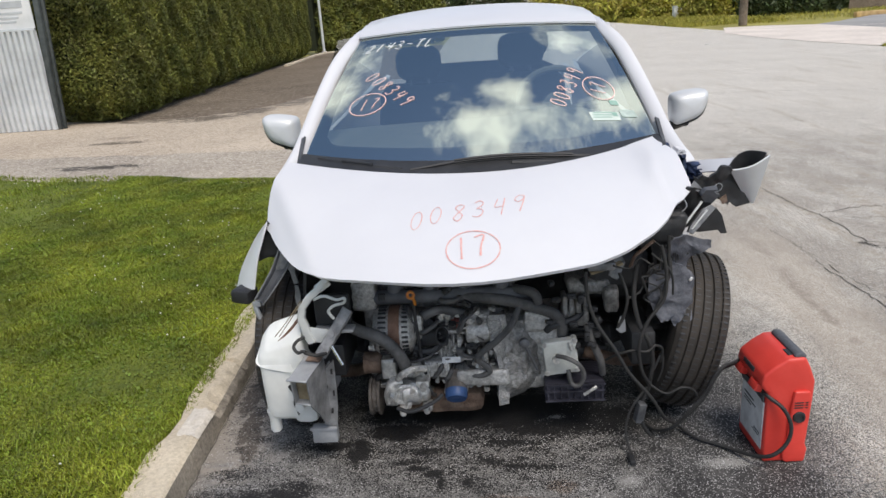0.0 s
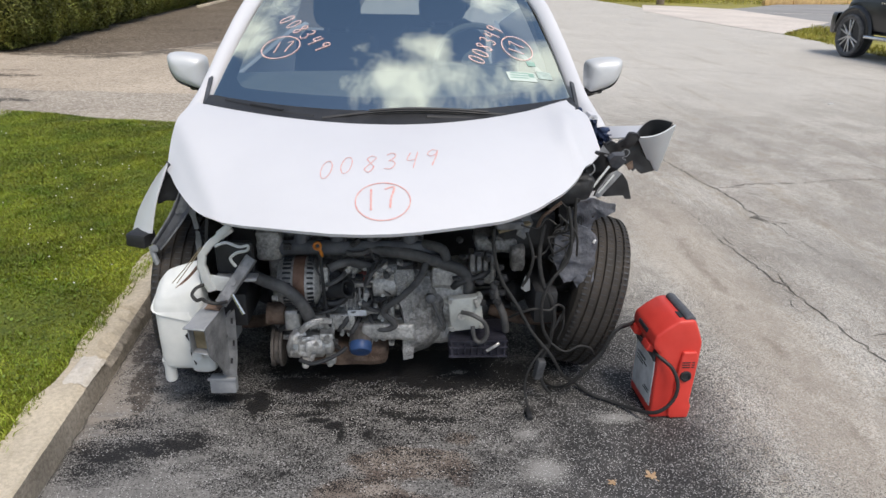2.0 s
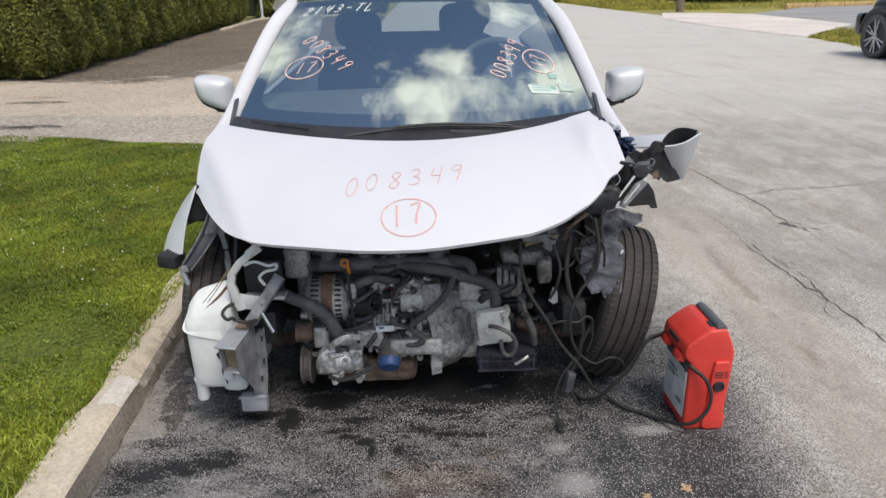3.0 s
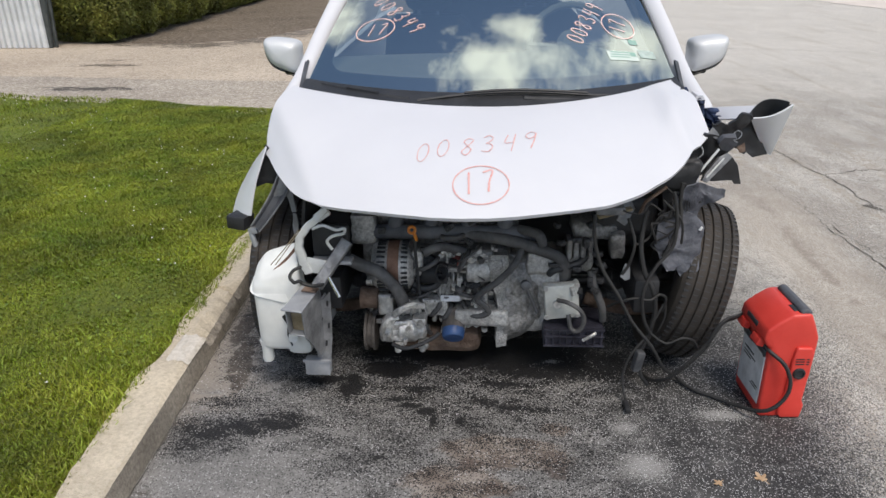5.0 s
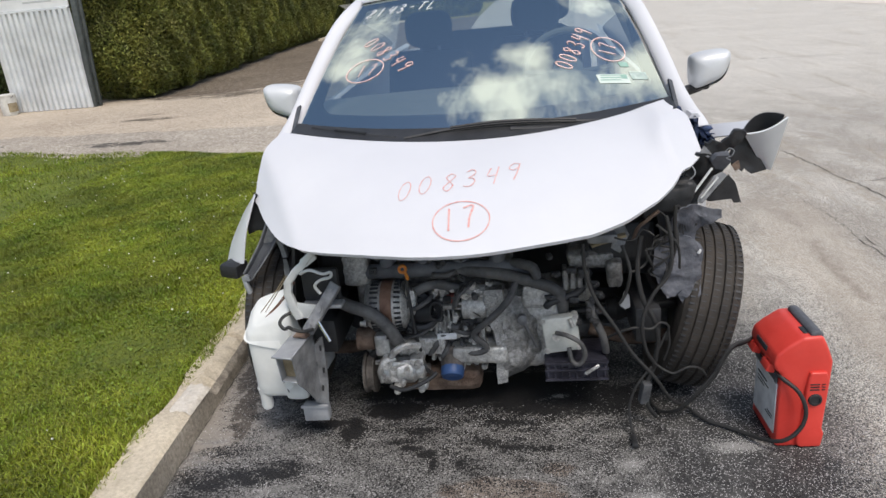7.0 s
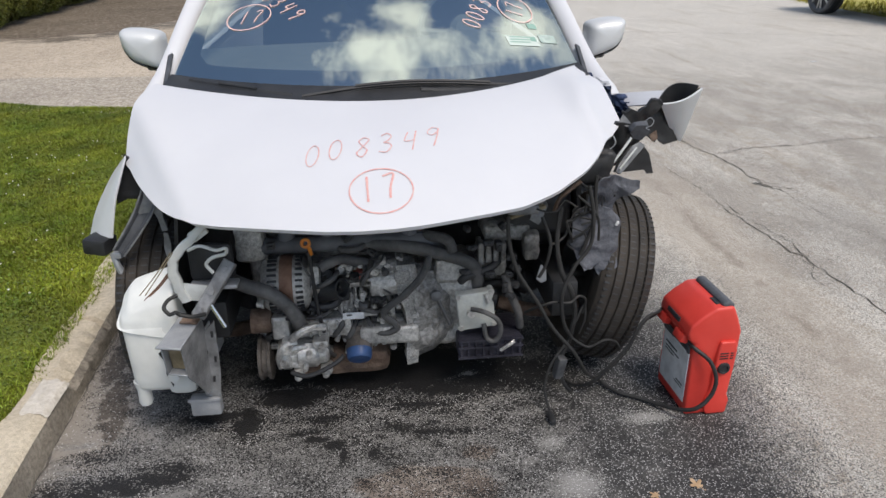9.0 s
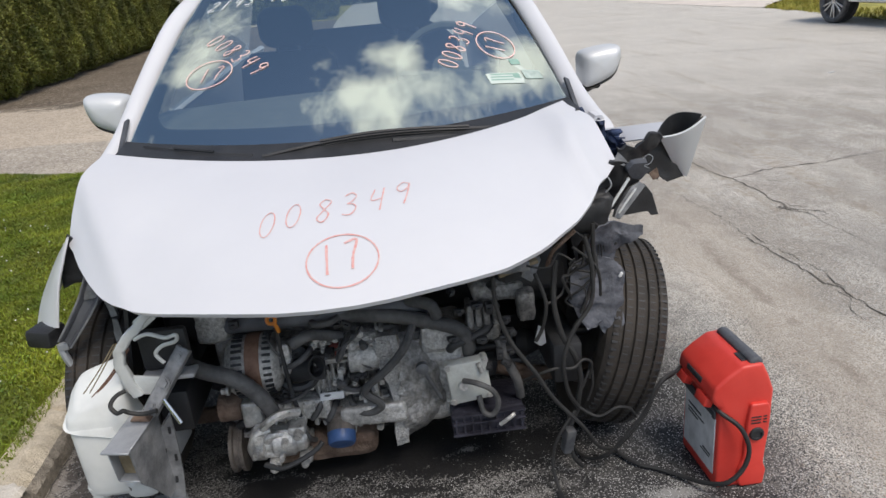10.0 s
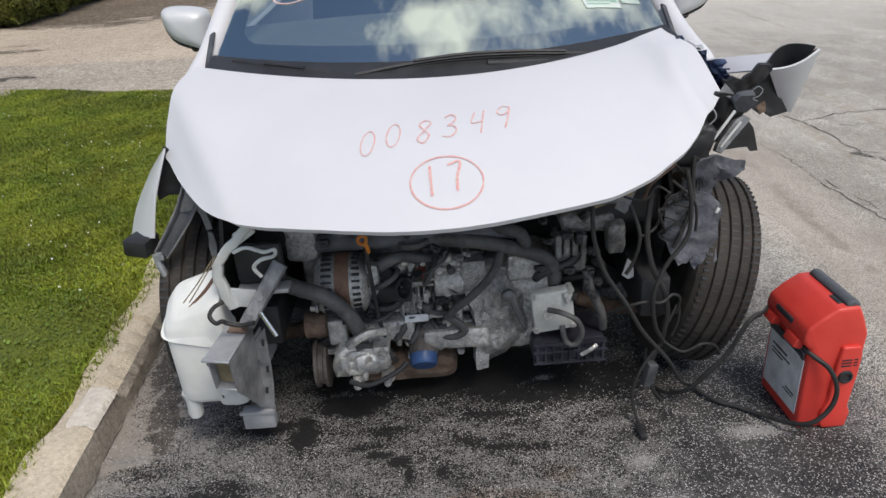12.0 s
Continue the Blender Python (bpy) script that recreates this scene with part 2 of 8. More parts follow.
M_BARK = mat("weathered_wood", (0.13, 0.10, 0.075), (0.24, 0.19, 0.15), 9.0, 0.9, bump=0.6, bscale=26, big=0.3)
M_TIN = mat("galvanised_sheet", (0.62, 0.64, 0.66), (0.76, 0.78, 0.79), 4.0, 0.42, 0.35, 0.05, 40, big=0.18, bigscale=1.4)
M_PAIL = mat("dirty_white_plastic", (0.55, 0.54, 0.50), (0.74, 0.73, 0.69), 9.0, 0.5, big=0.25, bigscale=4)
M_SIGN = mat("white_sign_board", (0.70, 0.72, 0.73), (0.8, 0.81, 0.82), 5.0, 0.5, big=0.1)
M_SIGN_INK = mat("grey_sign_ink", (0.42, 0.44, 0.46), (0.5, 0.52, 0.54), 9.0, 0.6)
M_POST = mat("dark_green_post", (0.04, 0.05, 0.05), (0.09, 0.10, 0.10), 8.0, 0.6, big=0.3)
M_FRIT = mat("printed_glass_border", (0.010, 0.0105, 0.012), (0.016, 0.0165, 0.018), 20.0, 0.12, big=0.1)
M_YELLOW = mat("faded_yellow_paint", (0.42, 0.27, 0.12), (0.60, 0.42, 0.20), 3.0, 0.85, big=0.3)
M_SUV = mat("black_car_paint", (0.008, 0.009, 0.011), (0.012, 0.013, 0.015), 3.0, 0.32, coat=0.25, big=0.05)
M_CHROME = mat("chrome_trim", (0.62, 0.63, 0.65), (0.75, 0.76, 0.78), 10.0, 0.18, 0.95, big=0.05)
M_RIM = mat("machined_rim", (0.5, 0.5, 0.51), (0.66, 0.66, 0.67), 12.0, 0.3, 0.8, big=0.1)
M_CRACK = mat("crack_dirt", (0.06, 0.054, 0.047), (0.15, 0.136, 0.12), 24.0, 0.95, bump=0.6, bscale=80, big=0.3)
M_LEAF = mat("fallen_leaf", (0.40, 0.25, 0.13), (0.55, 0.40, 0.26), 40.0, 0.7)
M_WHITEBOX = mat("pale_enamel_cabinet", (0.72, 0.74, 0.74), (0.8, 0.81, 0.81), 4.0, 0.5, big=0.08)


def glass(name, tint, ior, sheen=(1.0, 1.0, 1.0)):
    """A thin pane: what lies behind it, tinted, under a mirror reflection that grows at grazing angles."""
    m = bpy.data.materials.new(name)
    m.use_nodes = True
    N, L = m.node_tree.nodes, m.node_tree.links
    for n in list(N):
        N.remove(n)
    out, mix = N.new("ShaderNodeOutputMaterial"), N.new("ShaderNodeMixShader")
    tr, gl, fr = N.new("ShaderNodeBsdfTransparent"), N.new("ShaderNodeBsdfGlossy"), N.new("ShaderNodeFresnel")
    tr.inputs["Color"].default_value = (*tint, 1)
    gl.inputs["Color"].default_value = (*sheen, 1)
    gl.inputs["Roughness"].default_value = 0.012
    fr.inputs["IOR"].default_value = ior
    L.new(fr.outputs["Fac"], mix.inputs["Fac"])
    L.new(tr.outputs["BSDF"], mix.inputs[1])
    L.new(gl.outputs["BSDF"], mix.inputs[2])
    L.new(mix.outputs["Shader"], out.inputs["Surface"])
    return m


M_GLASS = glass("tinted_windscreen", (0.80, 0.90, 0.87), 6.5, (0.90, 1.0, 0.98))
M_GLASS_REAR = glass("clear_tail_glass", (0.90, 0.92, 0.90), 1.35)
M_GLASS_DARK = glass("dark_side_glass", (0.45, 0.5, 0.5), 1.5)


def ground_mat(name, dry1, dry2, stone, stone_scale, blobs=(), wet=(0.012, 0.012, 0.013), edge=None, bump=0.5):
    """Loose or bound gravel: light and dark stones in a binder; blobs (x, y, half-width, half-length, amount) are oily wet stains."""
    m = bpy.data.materials.new(name)
    m.use_nodes = True
    N, L = m.node_tree.nodes, m.node_tree.links
    b = N["Principled BSDF"]
    b.inputs["Specular IOR Level"].default_value = 0.35

    def node(kind, **kw):
        n = N.new(kind)
        for k, v in kw.items():
            n.inputs[k].default_value = v
        return n

    def calc(op, a, c, clamp=False):
        n = N.new("ShaderNodeMath")
        n.operation, n.use_clamp = op, clamp
        for k, v in ((0, a), (1, c)):
            if isinstance(v, (int, float)):
                n.inputs[k].default_value = v
            elif v is not None:
                L.new(v, n.inputs[k])
        return n.outputs[0]

    co = N.new("ShaderNodeTexCoord").outputs["Object"]
    sep = N.new("ShaderNodeSeparateXYZ")
    L.new(co, sep.inputs[0])
    px, py = sep.outputs[0], sep.outputs[1]
    fine = node("ShaderNodeTexNoise", Scale=stone_scale, Detail=3.0, Roughness=0.7)
    mid = node("ShaderNodeTexNoise", Scale=9.0, Detail=8.0, Roughness=0.7)
    broad = node("ShaderNodeTexNoise", Scale=0.55, Detail=4.0, Roughness=0.55)
    vor = node("ShaderNodeTexVoronoi", Scale=stone_scale)
    for n in (fine, mid, broad, vor):
        L.new(co, n.inputs["Vector"])
    r = N.new("ShaderNodeValToRGB")
    r.color_ramp.elements[0].position, r.color_ramp.elements[1].position = 0.36, 0.66
    r.color_ramp.elements[0].color, r.color_ramp.elements[1].color = (*dry1, 1), (*dry2, 1)
    tone = calc('ADD', calc('MULTIPLY', broad.outputs["Fac"], 0.55), calc('MULTIPLY', mid.outputs["Fac"], 0.45))
    L.new(tone, r.inputs["Fac"])
    cells = N.new("ShaderNodeSeparateColor")
    L.new(vor.outputs["Color"], cells.inputs[0])
    col, rough, mask = r.outputs["Color"], 0.92, None
    if edge:
        # a darker, newer strip of binder beside the kerb
        x0, x1, y0, y1, f = edge
        e1 = N.new("ShaderNodeMapRange")
        e1.inputs["From Min"].default_value, e1.inputs["From Max"].default_value = x0, x1
        e1.inputs["To Min"].default_value, e1.inputs["To Max"].default_value = 1.0, 0.0
        wob = calc('ADD', px, calc('MULTIPLY', calc('SUBTRACT', mid.outputs["Fac"], 0.5), 0.9))
        wob = calc('ADD', wob, calc('MULTIPLY', py, 0.12))
        L.new(wob, e1.inputs["Value"])
        e2 = N.new("ShaderNodeMapRange")
        e2.inputs["From Min"].default_value, e2.inputs["From Max"].default_value = y0, y1
        e2.inputs["To Min"].default_value, e2.inputs["To Max"].default_value = 1.0, 0.0
        L.new(py, e2.inputs["Value"])
        me = N.new("ShaderNodeMixRGB")
        me.blend_type = 'MULTIPLY'
        me.inputs["Color2"].default_value = (f, f, f * 1.02, 1)
        L.new(calc('MULTIPLY', e1.outputs["Result"], e2.outputs["Result"]), me.inputs["Fac"])
        L.new(col, me.inputs["Color1"])
        col = me.outputs["Color"]
    if blobs:
        total = None
        for bx, by, sx, sy, amount in blobs:
            dx, dy = calc('DIVIDE', calc('SUBTRACT', px, bx), sx), calc('DIVIDE', calc('SUBTRACT', py, by), sy)
            d2 = calc('ADD', calc('MULTIPLY', dx, dx), calc('MULTIPLY', dy, dy))
            g = calc('MULTIPLY', calc('POWER', 2.718, calc('MULTIPLY', d2, -1.0)), amount)
            total = g if total is None else calc('MAXIMUM', total, g)
        stretch = N.new("ShaderNodeMapping")
        stretch.inputs["Scale"].default_value = (1.0, 1.9, 1.0)
        stretch.inputs["Rotation"].default_value = (0, 0, 0.5)
        L.new(co, stretch.inputs["Vector"])
        streak = node("ShaderNodeTexNoise", Scale=4.2, Detail=6.0, Roughness=0.62)
        L.new(stretch.outputs["Vector"], streak.inputs["Vector"])
        grain = calc('ADD', calc('MULTIPLY', calc('SUBTRACT', cells.outputs[0], 0.5), -1.1),
                     calc('MULTIPLY', calc('SUBTRACT', streak.outputs["Fac"], 0.47), 6.5))
        raw = calc('ADD', calc('MULTIPLY', total, 1.5), calc('MULTIPLY', grain, calc('MULTIPLY', total, 1.3, True)))
        ms = N.new("ShaderNodeMapRange")
        ms.inputs["From Min"].default_value, ms.inputs["From Max"].default_value = 0.62, 0.98
        L.new(raw, ms.inputs["Value"])
        mask = ms.outputs["Result"]
        mw = N.new("ShaderNodeMixRGB")
        mw.inputs["Color2"].default_value = (*wet, 1)
        L.new(calc('MULTIPLY', mask, 0.94), mw.inputs["Fac"])
        L.new(col, mw.inputs["Color1"])
        col = mw.outputs["Color"]
        rough = calc('SUBTRACT', 0.92, calc('MULTIPLY', mask, 0.38))
    # single stones, worn bare on top
    speck = N.new("ShaderNodeMapRange")
    speck.inputs["From Min"].default_value, speck.inputs["From Max"].default_value = 0.62, 0.86
    both = calc('ADD', calc('MULTIPLY', cells.outputs[0], 0.72), calc('MULTIPLY', fine.outputs["Fac"], 0.42))
    L.new(both, speck.inputs["Value"])
    sf = calc('MULTIPLY', speck.outputs["Result"], 0.62)
    if mask is not None:
        sf = calc('MULTIPLY', sf, calc('SUBTRACT', 1.0, calc('MULTIPLY', mask, 0.93)))
    mx = N.new("ShaderNodeMixRGB")
    mx.inputs["Color2"].default_value = (*stone, 1)
    L.new(sf, mx.inputs["Fac"])
    L.new(col, mx.inputs["Color1"])
    dk = N.new("ShaderNodeMixRGB")
    dk.blend_type = 'MULTIPLY'
    dark = N.new("ShaderNodeMapRange")
    dark.inputs["From Min"].default_value, dark.inputs["From Max"].default_value = 0.05, 0.30
    dark.inputs["To Min"].default_value, dark.inputs["To Max"].default_value = 0.6, 0.0
    L.new(cells.outputs[1], dark.inputs["Value"])
    L.new(dark.outputs["Result"], dk.inputs["Fac"])
    L.new(mx.outputs["Color"], dk.inputs["Color1"])
    dk.inputs["Color2"].default_value = (0.35, 0.34, 0.33, 1)
    col = dk.outputs["Color"]
    L.new(col, b.inputs["Base Color"])
    if isinstance(rough, float):
        b.inputs["Roughness"].default_value = rough
    else:
        L.new(rough, b.inputs["Roughness"])
    bp = N.new("ShaderNodeBump")
    bp.inputs["Strength"].default_value, bp.inputs["Distance"].default_value = bump, 0.006
    hsum = calc('ADD', fine.outputs["Fac"], calc('MULTIPLY', vor.outputs["Distance"], 0.4))
    L.new(hsum, bp.inputs["Height"])
    L.new(bp.outputs["Normal"], b.inputs["Normal"])
    return m


def road_mat():
    """Worn asphalt: pale and dry in the open; oiled, dark and strewn with fine white grit before the car."""
    m = bpy.data.materials.new("worn_asphalt")
    m.use_nodes = True
    N, L = m.node_tree.nodes, m.node_tree.links
    b = N["Principled BSDF"]
    b.inputs["Specular IOR Level"].default_value = 0.25

    def calc(op, a, c, clamp=False):
        n = N.new("ShaderNodeMath")
        n.operation, n.use_clamp = op, clamp
        for k, v in ((0, a), (1, c)):
            if isinstance(v, (int, float)):
                n.inputs[k].default_value = v
            else:
                L.new(v, n.inputs[k])
        return n.outputs[0]

    def ramp(v, a, c, lo=0.0, hi=1.0):
        n = N.new("ShaderNodeMapRange")
        n.interpolation_type = 'SMOOTHSTEP'
        for k, x in (("From Min", a), ("From Max", c), ("To Min", lo), ("To Max", hi)):
            n.inputs[k].default_value = x
        L.new(v, n.inputs["Value"])
        return n.outputs["Result"]

    def blend(fac, c1, c2, mode='MIX'):
        n = N.new("ShaderNodeMixRGB")
        n.blend_type = mode
        for k, v in (("Fac", fac), ("Color1", c1), ("Color2", c2)):
            if isinstance(v, tuple):
                n.inputs[k].default_value = (*v, 1)
            elif isinstance(v, (int, float)):
                n.inputs[k].default_value = v
            else:
                L.new(v, n.inputs[k])
        return n.outputs["Color"]

    co = N.new("ShaderNodeTexCoord").outputs["Object"]

    def turned(sx, sy, rot):
        n = N.new("ShaderNodeMapping")
        n.inputs["Scale"].default_value, n.inputs["Rotation"].default_value = (sx, sy, 1.0), (0, 0, rot)
        L.new(co, n.inputs["Vector"])
        return n.outputs["Vector"]

    def fbm(scale, detail, rough, vec=None):
        n = N.new("ShaderNodeTexNoise")
        n.inputs["Scale"].default_value, n.inputs["Detail"].default_value, n.inputs["Roughness"].default_value = scale, detail, rough
        L.new(vec if vec is not None else co, n.inputs["Vector"])
        return n.outputs["Fac"]

    sep = N.new("ShaderNodeSeparateXYZ")
    L.new(co, sep.inputs[0])
    px, py = sep.outputs[0], sep.outputs[1]

    def spots(table):
        total = None
        for bx, by, sx, sy, amount in table:
            dx, dy = calc('DIVIDE', calc('SUBTRACT', px, bx), sx), calc('DIVIDE', calc('SUBTRACT', py, by), sy)
            d2 = calc('ADD', calc('MULTIPLY', dx, dx), calc('MULTIPLY', dy, dy))
            g = calc('MULTIPLY', calc('POWER', 2.718, calc('MULTIPLY', d2, -1.0)), amount)
            total = g if total is None else calc('MAXIMUM', total, g)
        return total

    vor = N.new("ShaderNodeTexVoronoi")
    vor.inputs["Scale"].default_value = 315.0
    L.new(co, vor.inputs["Vector"])
    cell = N.new("ShaderNodeSeparateColor")
    L.new(vor.outputs["Color"], cell.inputs[0])
    fine, mid, broad = fbm(240.0, 3.0, 0.7), fbm(11.0, 8.0, 0.7), fbm(0.8, 6.0, 0.62)
    along = fbm(1.6, 5.0, 0.6, turned(3.0, 0.25, 0.03))
    streak = fbm(5.0, 7.0, 0.66, turned(0.8, 2.0, 0.25))
    # open road
    tone = calc('ADD', calc('MULTIPLY', broad, 0.42), calc('ADD', calc('MULTIPLY', mid, 0.3), calc('MULTIPLY', along, 0.28)))
    dry = blend(ramp(tone, 0.32, 0.66), (0.335, 0.312, 0.28), (0.60, 0.57, 0.515))
    dry = blend(ramp(fine, 0.50, 0.62, 0.0, 0.85), dry, (0.70, 0.675, 0.625))
    dry = blend(ramp(cell.outputs[1], 0.08, 0.42, 0.78, 0.0), dry, (0.09, 0.086, 0.08))
    grain = N.new("ShaderNodeMixRGB")
    grain.blend_type = 'MULTIPLY'
    grain.inputs["Fac"].default_value = 1.0
    L.new(dry, grain.inputs["Color1"])
    L.new(ramp(cell.outputs[2], 0.0, 1.0, 0.62, 1.32), grain.inputs["Color2"])
    dry = grain.outputs["Color"]
    # darker, browner repairs and washed dirt near the car
    stain = calc('MULTIPLY', ramp(calc('ADD', fbm(2.0, 7.0, 0.66, turned(1.3, 0.7, 0.5)), calc('MULTIPLY', calc('SUBTRACT', cell.outputs[2], 0.5), 0.12)), 0.46, 0.58), ramp(py, 4.0, 8.0, 0.46, 0.0))
    dry = blend(stain, dry, (0.20, 0.175, 0.148))
    # Sunlight on the far road is put into its colour: paler with distance.
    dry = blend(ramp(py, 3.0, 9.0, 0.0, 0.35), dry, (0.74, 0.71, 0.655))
    # single stones worn bare, light and dark, in the binder
    peb = N.new("ShaderNodeTexVoronoi")
    peb.inputs["Scale"].default_value = 125.0
    L.new(co, peb.inputs["Vector"])
    pc = N.new("ShaderNodeSeparateColor")
    L.new(peb.outputs["Color"], pc.inputs[0])
    bare = calc('MULTIPLY', ramp(peb.outputs["Distance"], 0.30, 0.48, 1.0, 0.0), ramp(mid, 0.36, 0.56, 0.45, 1.0))
    dry = blend(calc('MULTIPLY', bare, ramp(pc.outputs[0], 0.62, 0.72, 0.0, 0.75)), dry, (0.72, 0.70, 0.66))
    dry = blend(calc('MULTIPLY', bare, ramp(pc.outputs[1], 0.74, 0.82, 0.0, 0.7)), dry, (0.13, 0.122, 0.112))
    dry = blend(calc('MULTIPLY', bare, ramp(pc.outputs[2], 0.86, 0.9, 0.0, 0.6)), dry, (0.34, 0.24, 0.16))
    worn = spots(((2.35, 1.15, 0.45, 0.55, 0.9), (2.9, 1.9, 0.5, 0.5, 0.7), (1.75, 0.75, 0.30, 0.35, 0.6)))
    dry = blend(ramp(calc('ADD', worn, calc('MULTIPLY', calc('SUBTRACT', mid, 0.5), 1.6)), 0.35, 0.9, 0.0, 0.42), dry, (0.235, 0.222, 0.205))
    # brown dust lines washed along the street
    dust = calc('MULTIPLY', ramp(along, 0.52, 0.66), ramp(mid, 0.38, 0.6))
    dry = blend(calc('MULTIPLY', dust, 0.5), dry, (0.25, 0.205, 0.15))
    # a gutter line of brown grit beside it
    bed = calc('ADD', calc('MULTIPLY', py, calc('ADD', calc('MULTIPLY', py, 0.0174), 0.0325)), 1.506)
    off = calc('ABSOLUTE', calc('ADD', calc('SUBTRACT', px, bed), calc('MULTIPLY', calc('SUBTRACT', fbm(5.0, 6.0, 0.7), 0.5), 0.22)), 0.0)
    silt = calc('MULTIPLY', ramp(off, 0.10, 0.30, 0.40, 0.0), ramp(py, 1.6, 2.8, 1.0, 0.0))
    dry = blend(silt, dry, (0.41, 0.355, 0.295))
    line = calc('MULTIPLY', ramp(calc('ADD', off, calc('MULTIPLY', calc('SUBTRACT', cell.outputs[0], 0.5), 0.05)), 0.008, 0.040, 0.42, 0.0), calc('MULTIPLY', ramp(fbm(3.0, 5.0, 0.65), 0.40, 0.55), ramp(py, 1.2, 2.4, 1.0, 0.0)))
    dry = blend(line, dry, (0.15, 0.115, 0.085))
    # oiled zone before the car
    wob = calc('ADD', calc('SUBTRACT', px, calc('MULTIPLY', py, 0.05)), calc('MULTIPLY', calc('SUBTRACT', fbm(2.2, 5.0, 0.6), 0.5), 0.5))
    zone = calc('MULTIPLY', ramp(calc('ADD', wob, calc('MULTIPLY', calc('SUBTRACT', cell.outputs[1], 0.5), 0.42)), 1.02, 1.36, 1.0, 0.0), ramp(py, 0.5, 1.3, 1.0, 0.0))
    dither = calc('SUBTRACT', cell.outputs[2], 0.5)
    uneven = calc('SUBTRACT', fbm(9.0, 7.0, 0.68, turned(0.8, 1.7, 0.25)), 0.5)
    # grey film of absorbent dust, warm and bare towards the kerb
    oil = blend(ramp(calc('ADD', calc('MULTIPLY', mid, 0.5), calc('MULTIPLY', streak, 0.5)), 0.38, 0.62), (0.145, 0.142, 0.138), (0.245, 0.239, 0.231))
    oil = blend(ramp(cell.outputs[2], 0.0, 1.0, 0.0, 0.32), oil, (0.30, 0.29, 0.278))
    oil = blend(ramp(cell.outputs[1], 0.0, 0.30, 0.75, 0.0), oil, (0.03, 0.029, 0.028))
    gutter = calc('MULTIPLY', ramp(calc('ADD', px, calc('MULTIPLY', uneven, 0.35)), -0.92, -0.70, 0.75, 0.0), ramp(calc('ADD', py, uneven), -0.35, -0.10))
    oil = blend(gutter, oil, (0.30, 0.268, 0.235))
    damp = spots(((-0.90, 0.10, 0.045, 0.16, 1.0), (-0.86, -0.02, 0.04, 0.14, 0.9), (-0.96, 0.30, 0.05, 0.16, 0.9), (-0.93, -0.75, 0.05, 0.30, 0.6)))
    oil = blend(ramp(calc('ADD', damp, calc('MULTIPLY', uneven, 1.3)), 0.45, 0.58, 0.0, 0.8), oil, (0.075, 0.062, 0.052))
    # brown worn patch
    brown = spots(((0.05, -0.41, 0.22, 0.09, 1.15), (-0.08, -0.55, 0.22, 0.10, 0.9), (0.22, -0.30, 0.07, 0.05, 0.8)))
    oil = blend(ramp(calc('ADD', brown, calc('MULTIPLY', uneven, 1.2)), 0.40, 0.66, 0.0, 0.85), oil, blend(ramp(mid, 0.40, 0.62), (0.17, 0.135, 0.112), (0.30, 0.262, 0.228)))
    rusty = spots(((-0.05, -0.47, 0.05, 0.045, 1.0), (0.20, -0.49, 0.05, 0.06, 0.9), (0.02, -0.58, 0.10, 0.05, 0.8)))
    oil = blend(ramp(calc('ADD', rusty, calc('MULTIPLY', uneven, 1.4)), 0.45, 0.75, 0.0, 0.6), oil, (0.095, 0.066, 0.052))
    # bare dark asphalt on the street side
    tar = calc('MULTIPLY', ramp(calc('ADD', calc('ADD', px, calc('MULTIPLY', uneven, 0.9)), calc('MULTIPLY', dither, 0.40)), 0.17, 0.46), ramp(py, 0.25, 0.6, 1.0, 0.0))
    oil = blend(calc('MULTIPLY', tar, 0.9), oil, blend(ramp(mid, 0.36, 0.64), (0.030, 0.030, 0.032), (0.078, 0.076, 0.075)))
    # black oil, grainy at its edges; the last spot blackens the ground under the whole car
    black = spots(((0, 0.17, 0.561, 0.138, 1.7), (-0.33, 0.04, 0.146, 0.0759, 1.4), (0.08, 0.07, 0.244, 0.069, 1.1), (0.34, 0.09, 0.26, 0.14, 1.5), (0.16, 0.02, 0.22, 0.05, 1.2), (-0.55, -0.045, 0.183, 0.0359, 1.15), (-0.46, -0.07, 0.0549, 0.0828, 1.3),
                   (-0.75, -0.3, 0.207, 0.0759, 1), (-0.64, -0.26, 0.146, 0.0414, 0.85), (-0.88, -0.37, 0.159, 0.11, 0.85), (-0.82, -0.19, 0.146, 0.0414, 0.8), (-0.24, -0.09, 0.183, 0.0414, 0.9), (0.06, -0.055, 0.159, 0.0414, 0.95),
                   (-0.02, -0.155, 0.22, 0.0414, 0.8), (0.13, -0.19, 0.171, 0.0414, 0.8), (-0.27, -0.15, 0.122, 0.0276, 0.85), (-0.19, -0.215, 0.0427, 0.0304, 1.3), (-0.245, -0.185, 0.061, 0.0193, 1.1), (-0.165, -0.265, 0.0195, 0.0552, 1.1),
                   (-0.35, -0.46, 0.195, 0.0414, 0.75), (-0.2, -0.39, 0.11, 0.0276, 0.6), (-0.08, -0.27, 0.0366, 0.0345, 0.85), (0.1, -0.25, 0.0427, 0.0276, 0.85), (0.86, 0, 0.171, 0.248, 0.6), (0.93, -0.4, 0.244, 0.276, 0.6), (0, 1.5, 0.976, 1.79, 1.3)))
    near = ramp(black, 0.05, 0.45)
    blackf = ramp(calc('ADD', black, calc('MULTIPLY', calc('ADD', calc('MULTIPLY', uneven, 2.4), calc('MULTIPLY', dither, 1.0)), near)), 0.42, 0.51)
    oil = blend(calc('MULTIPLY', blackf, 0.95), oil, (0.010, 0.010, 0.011))
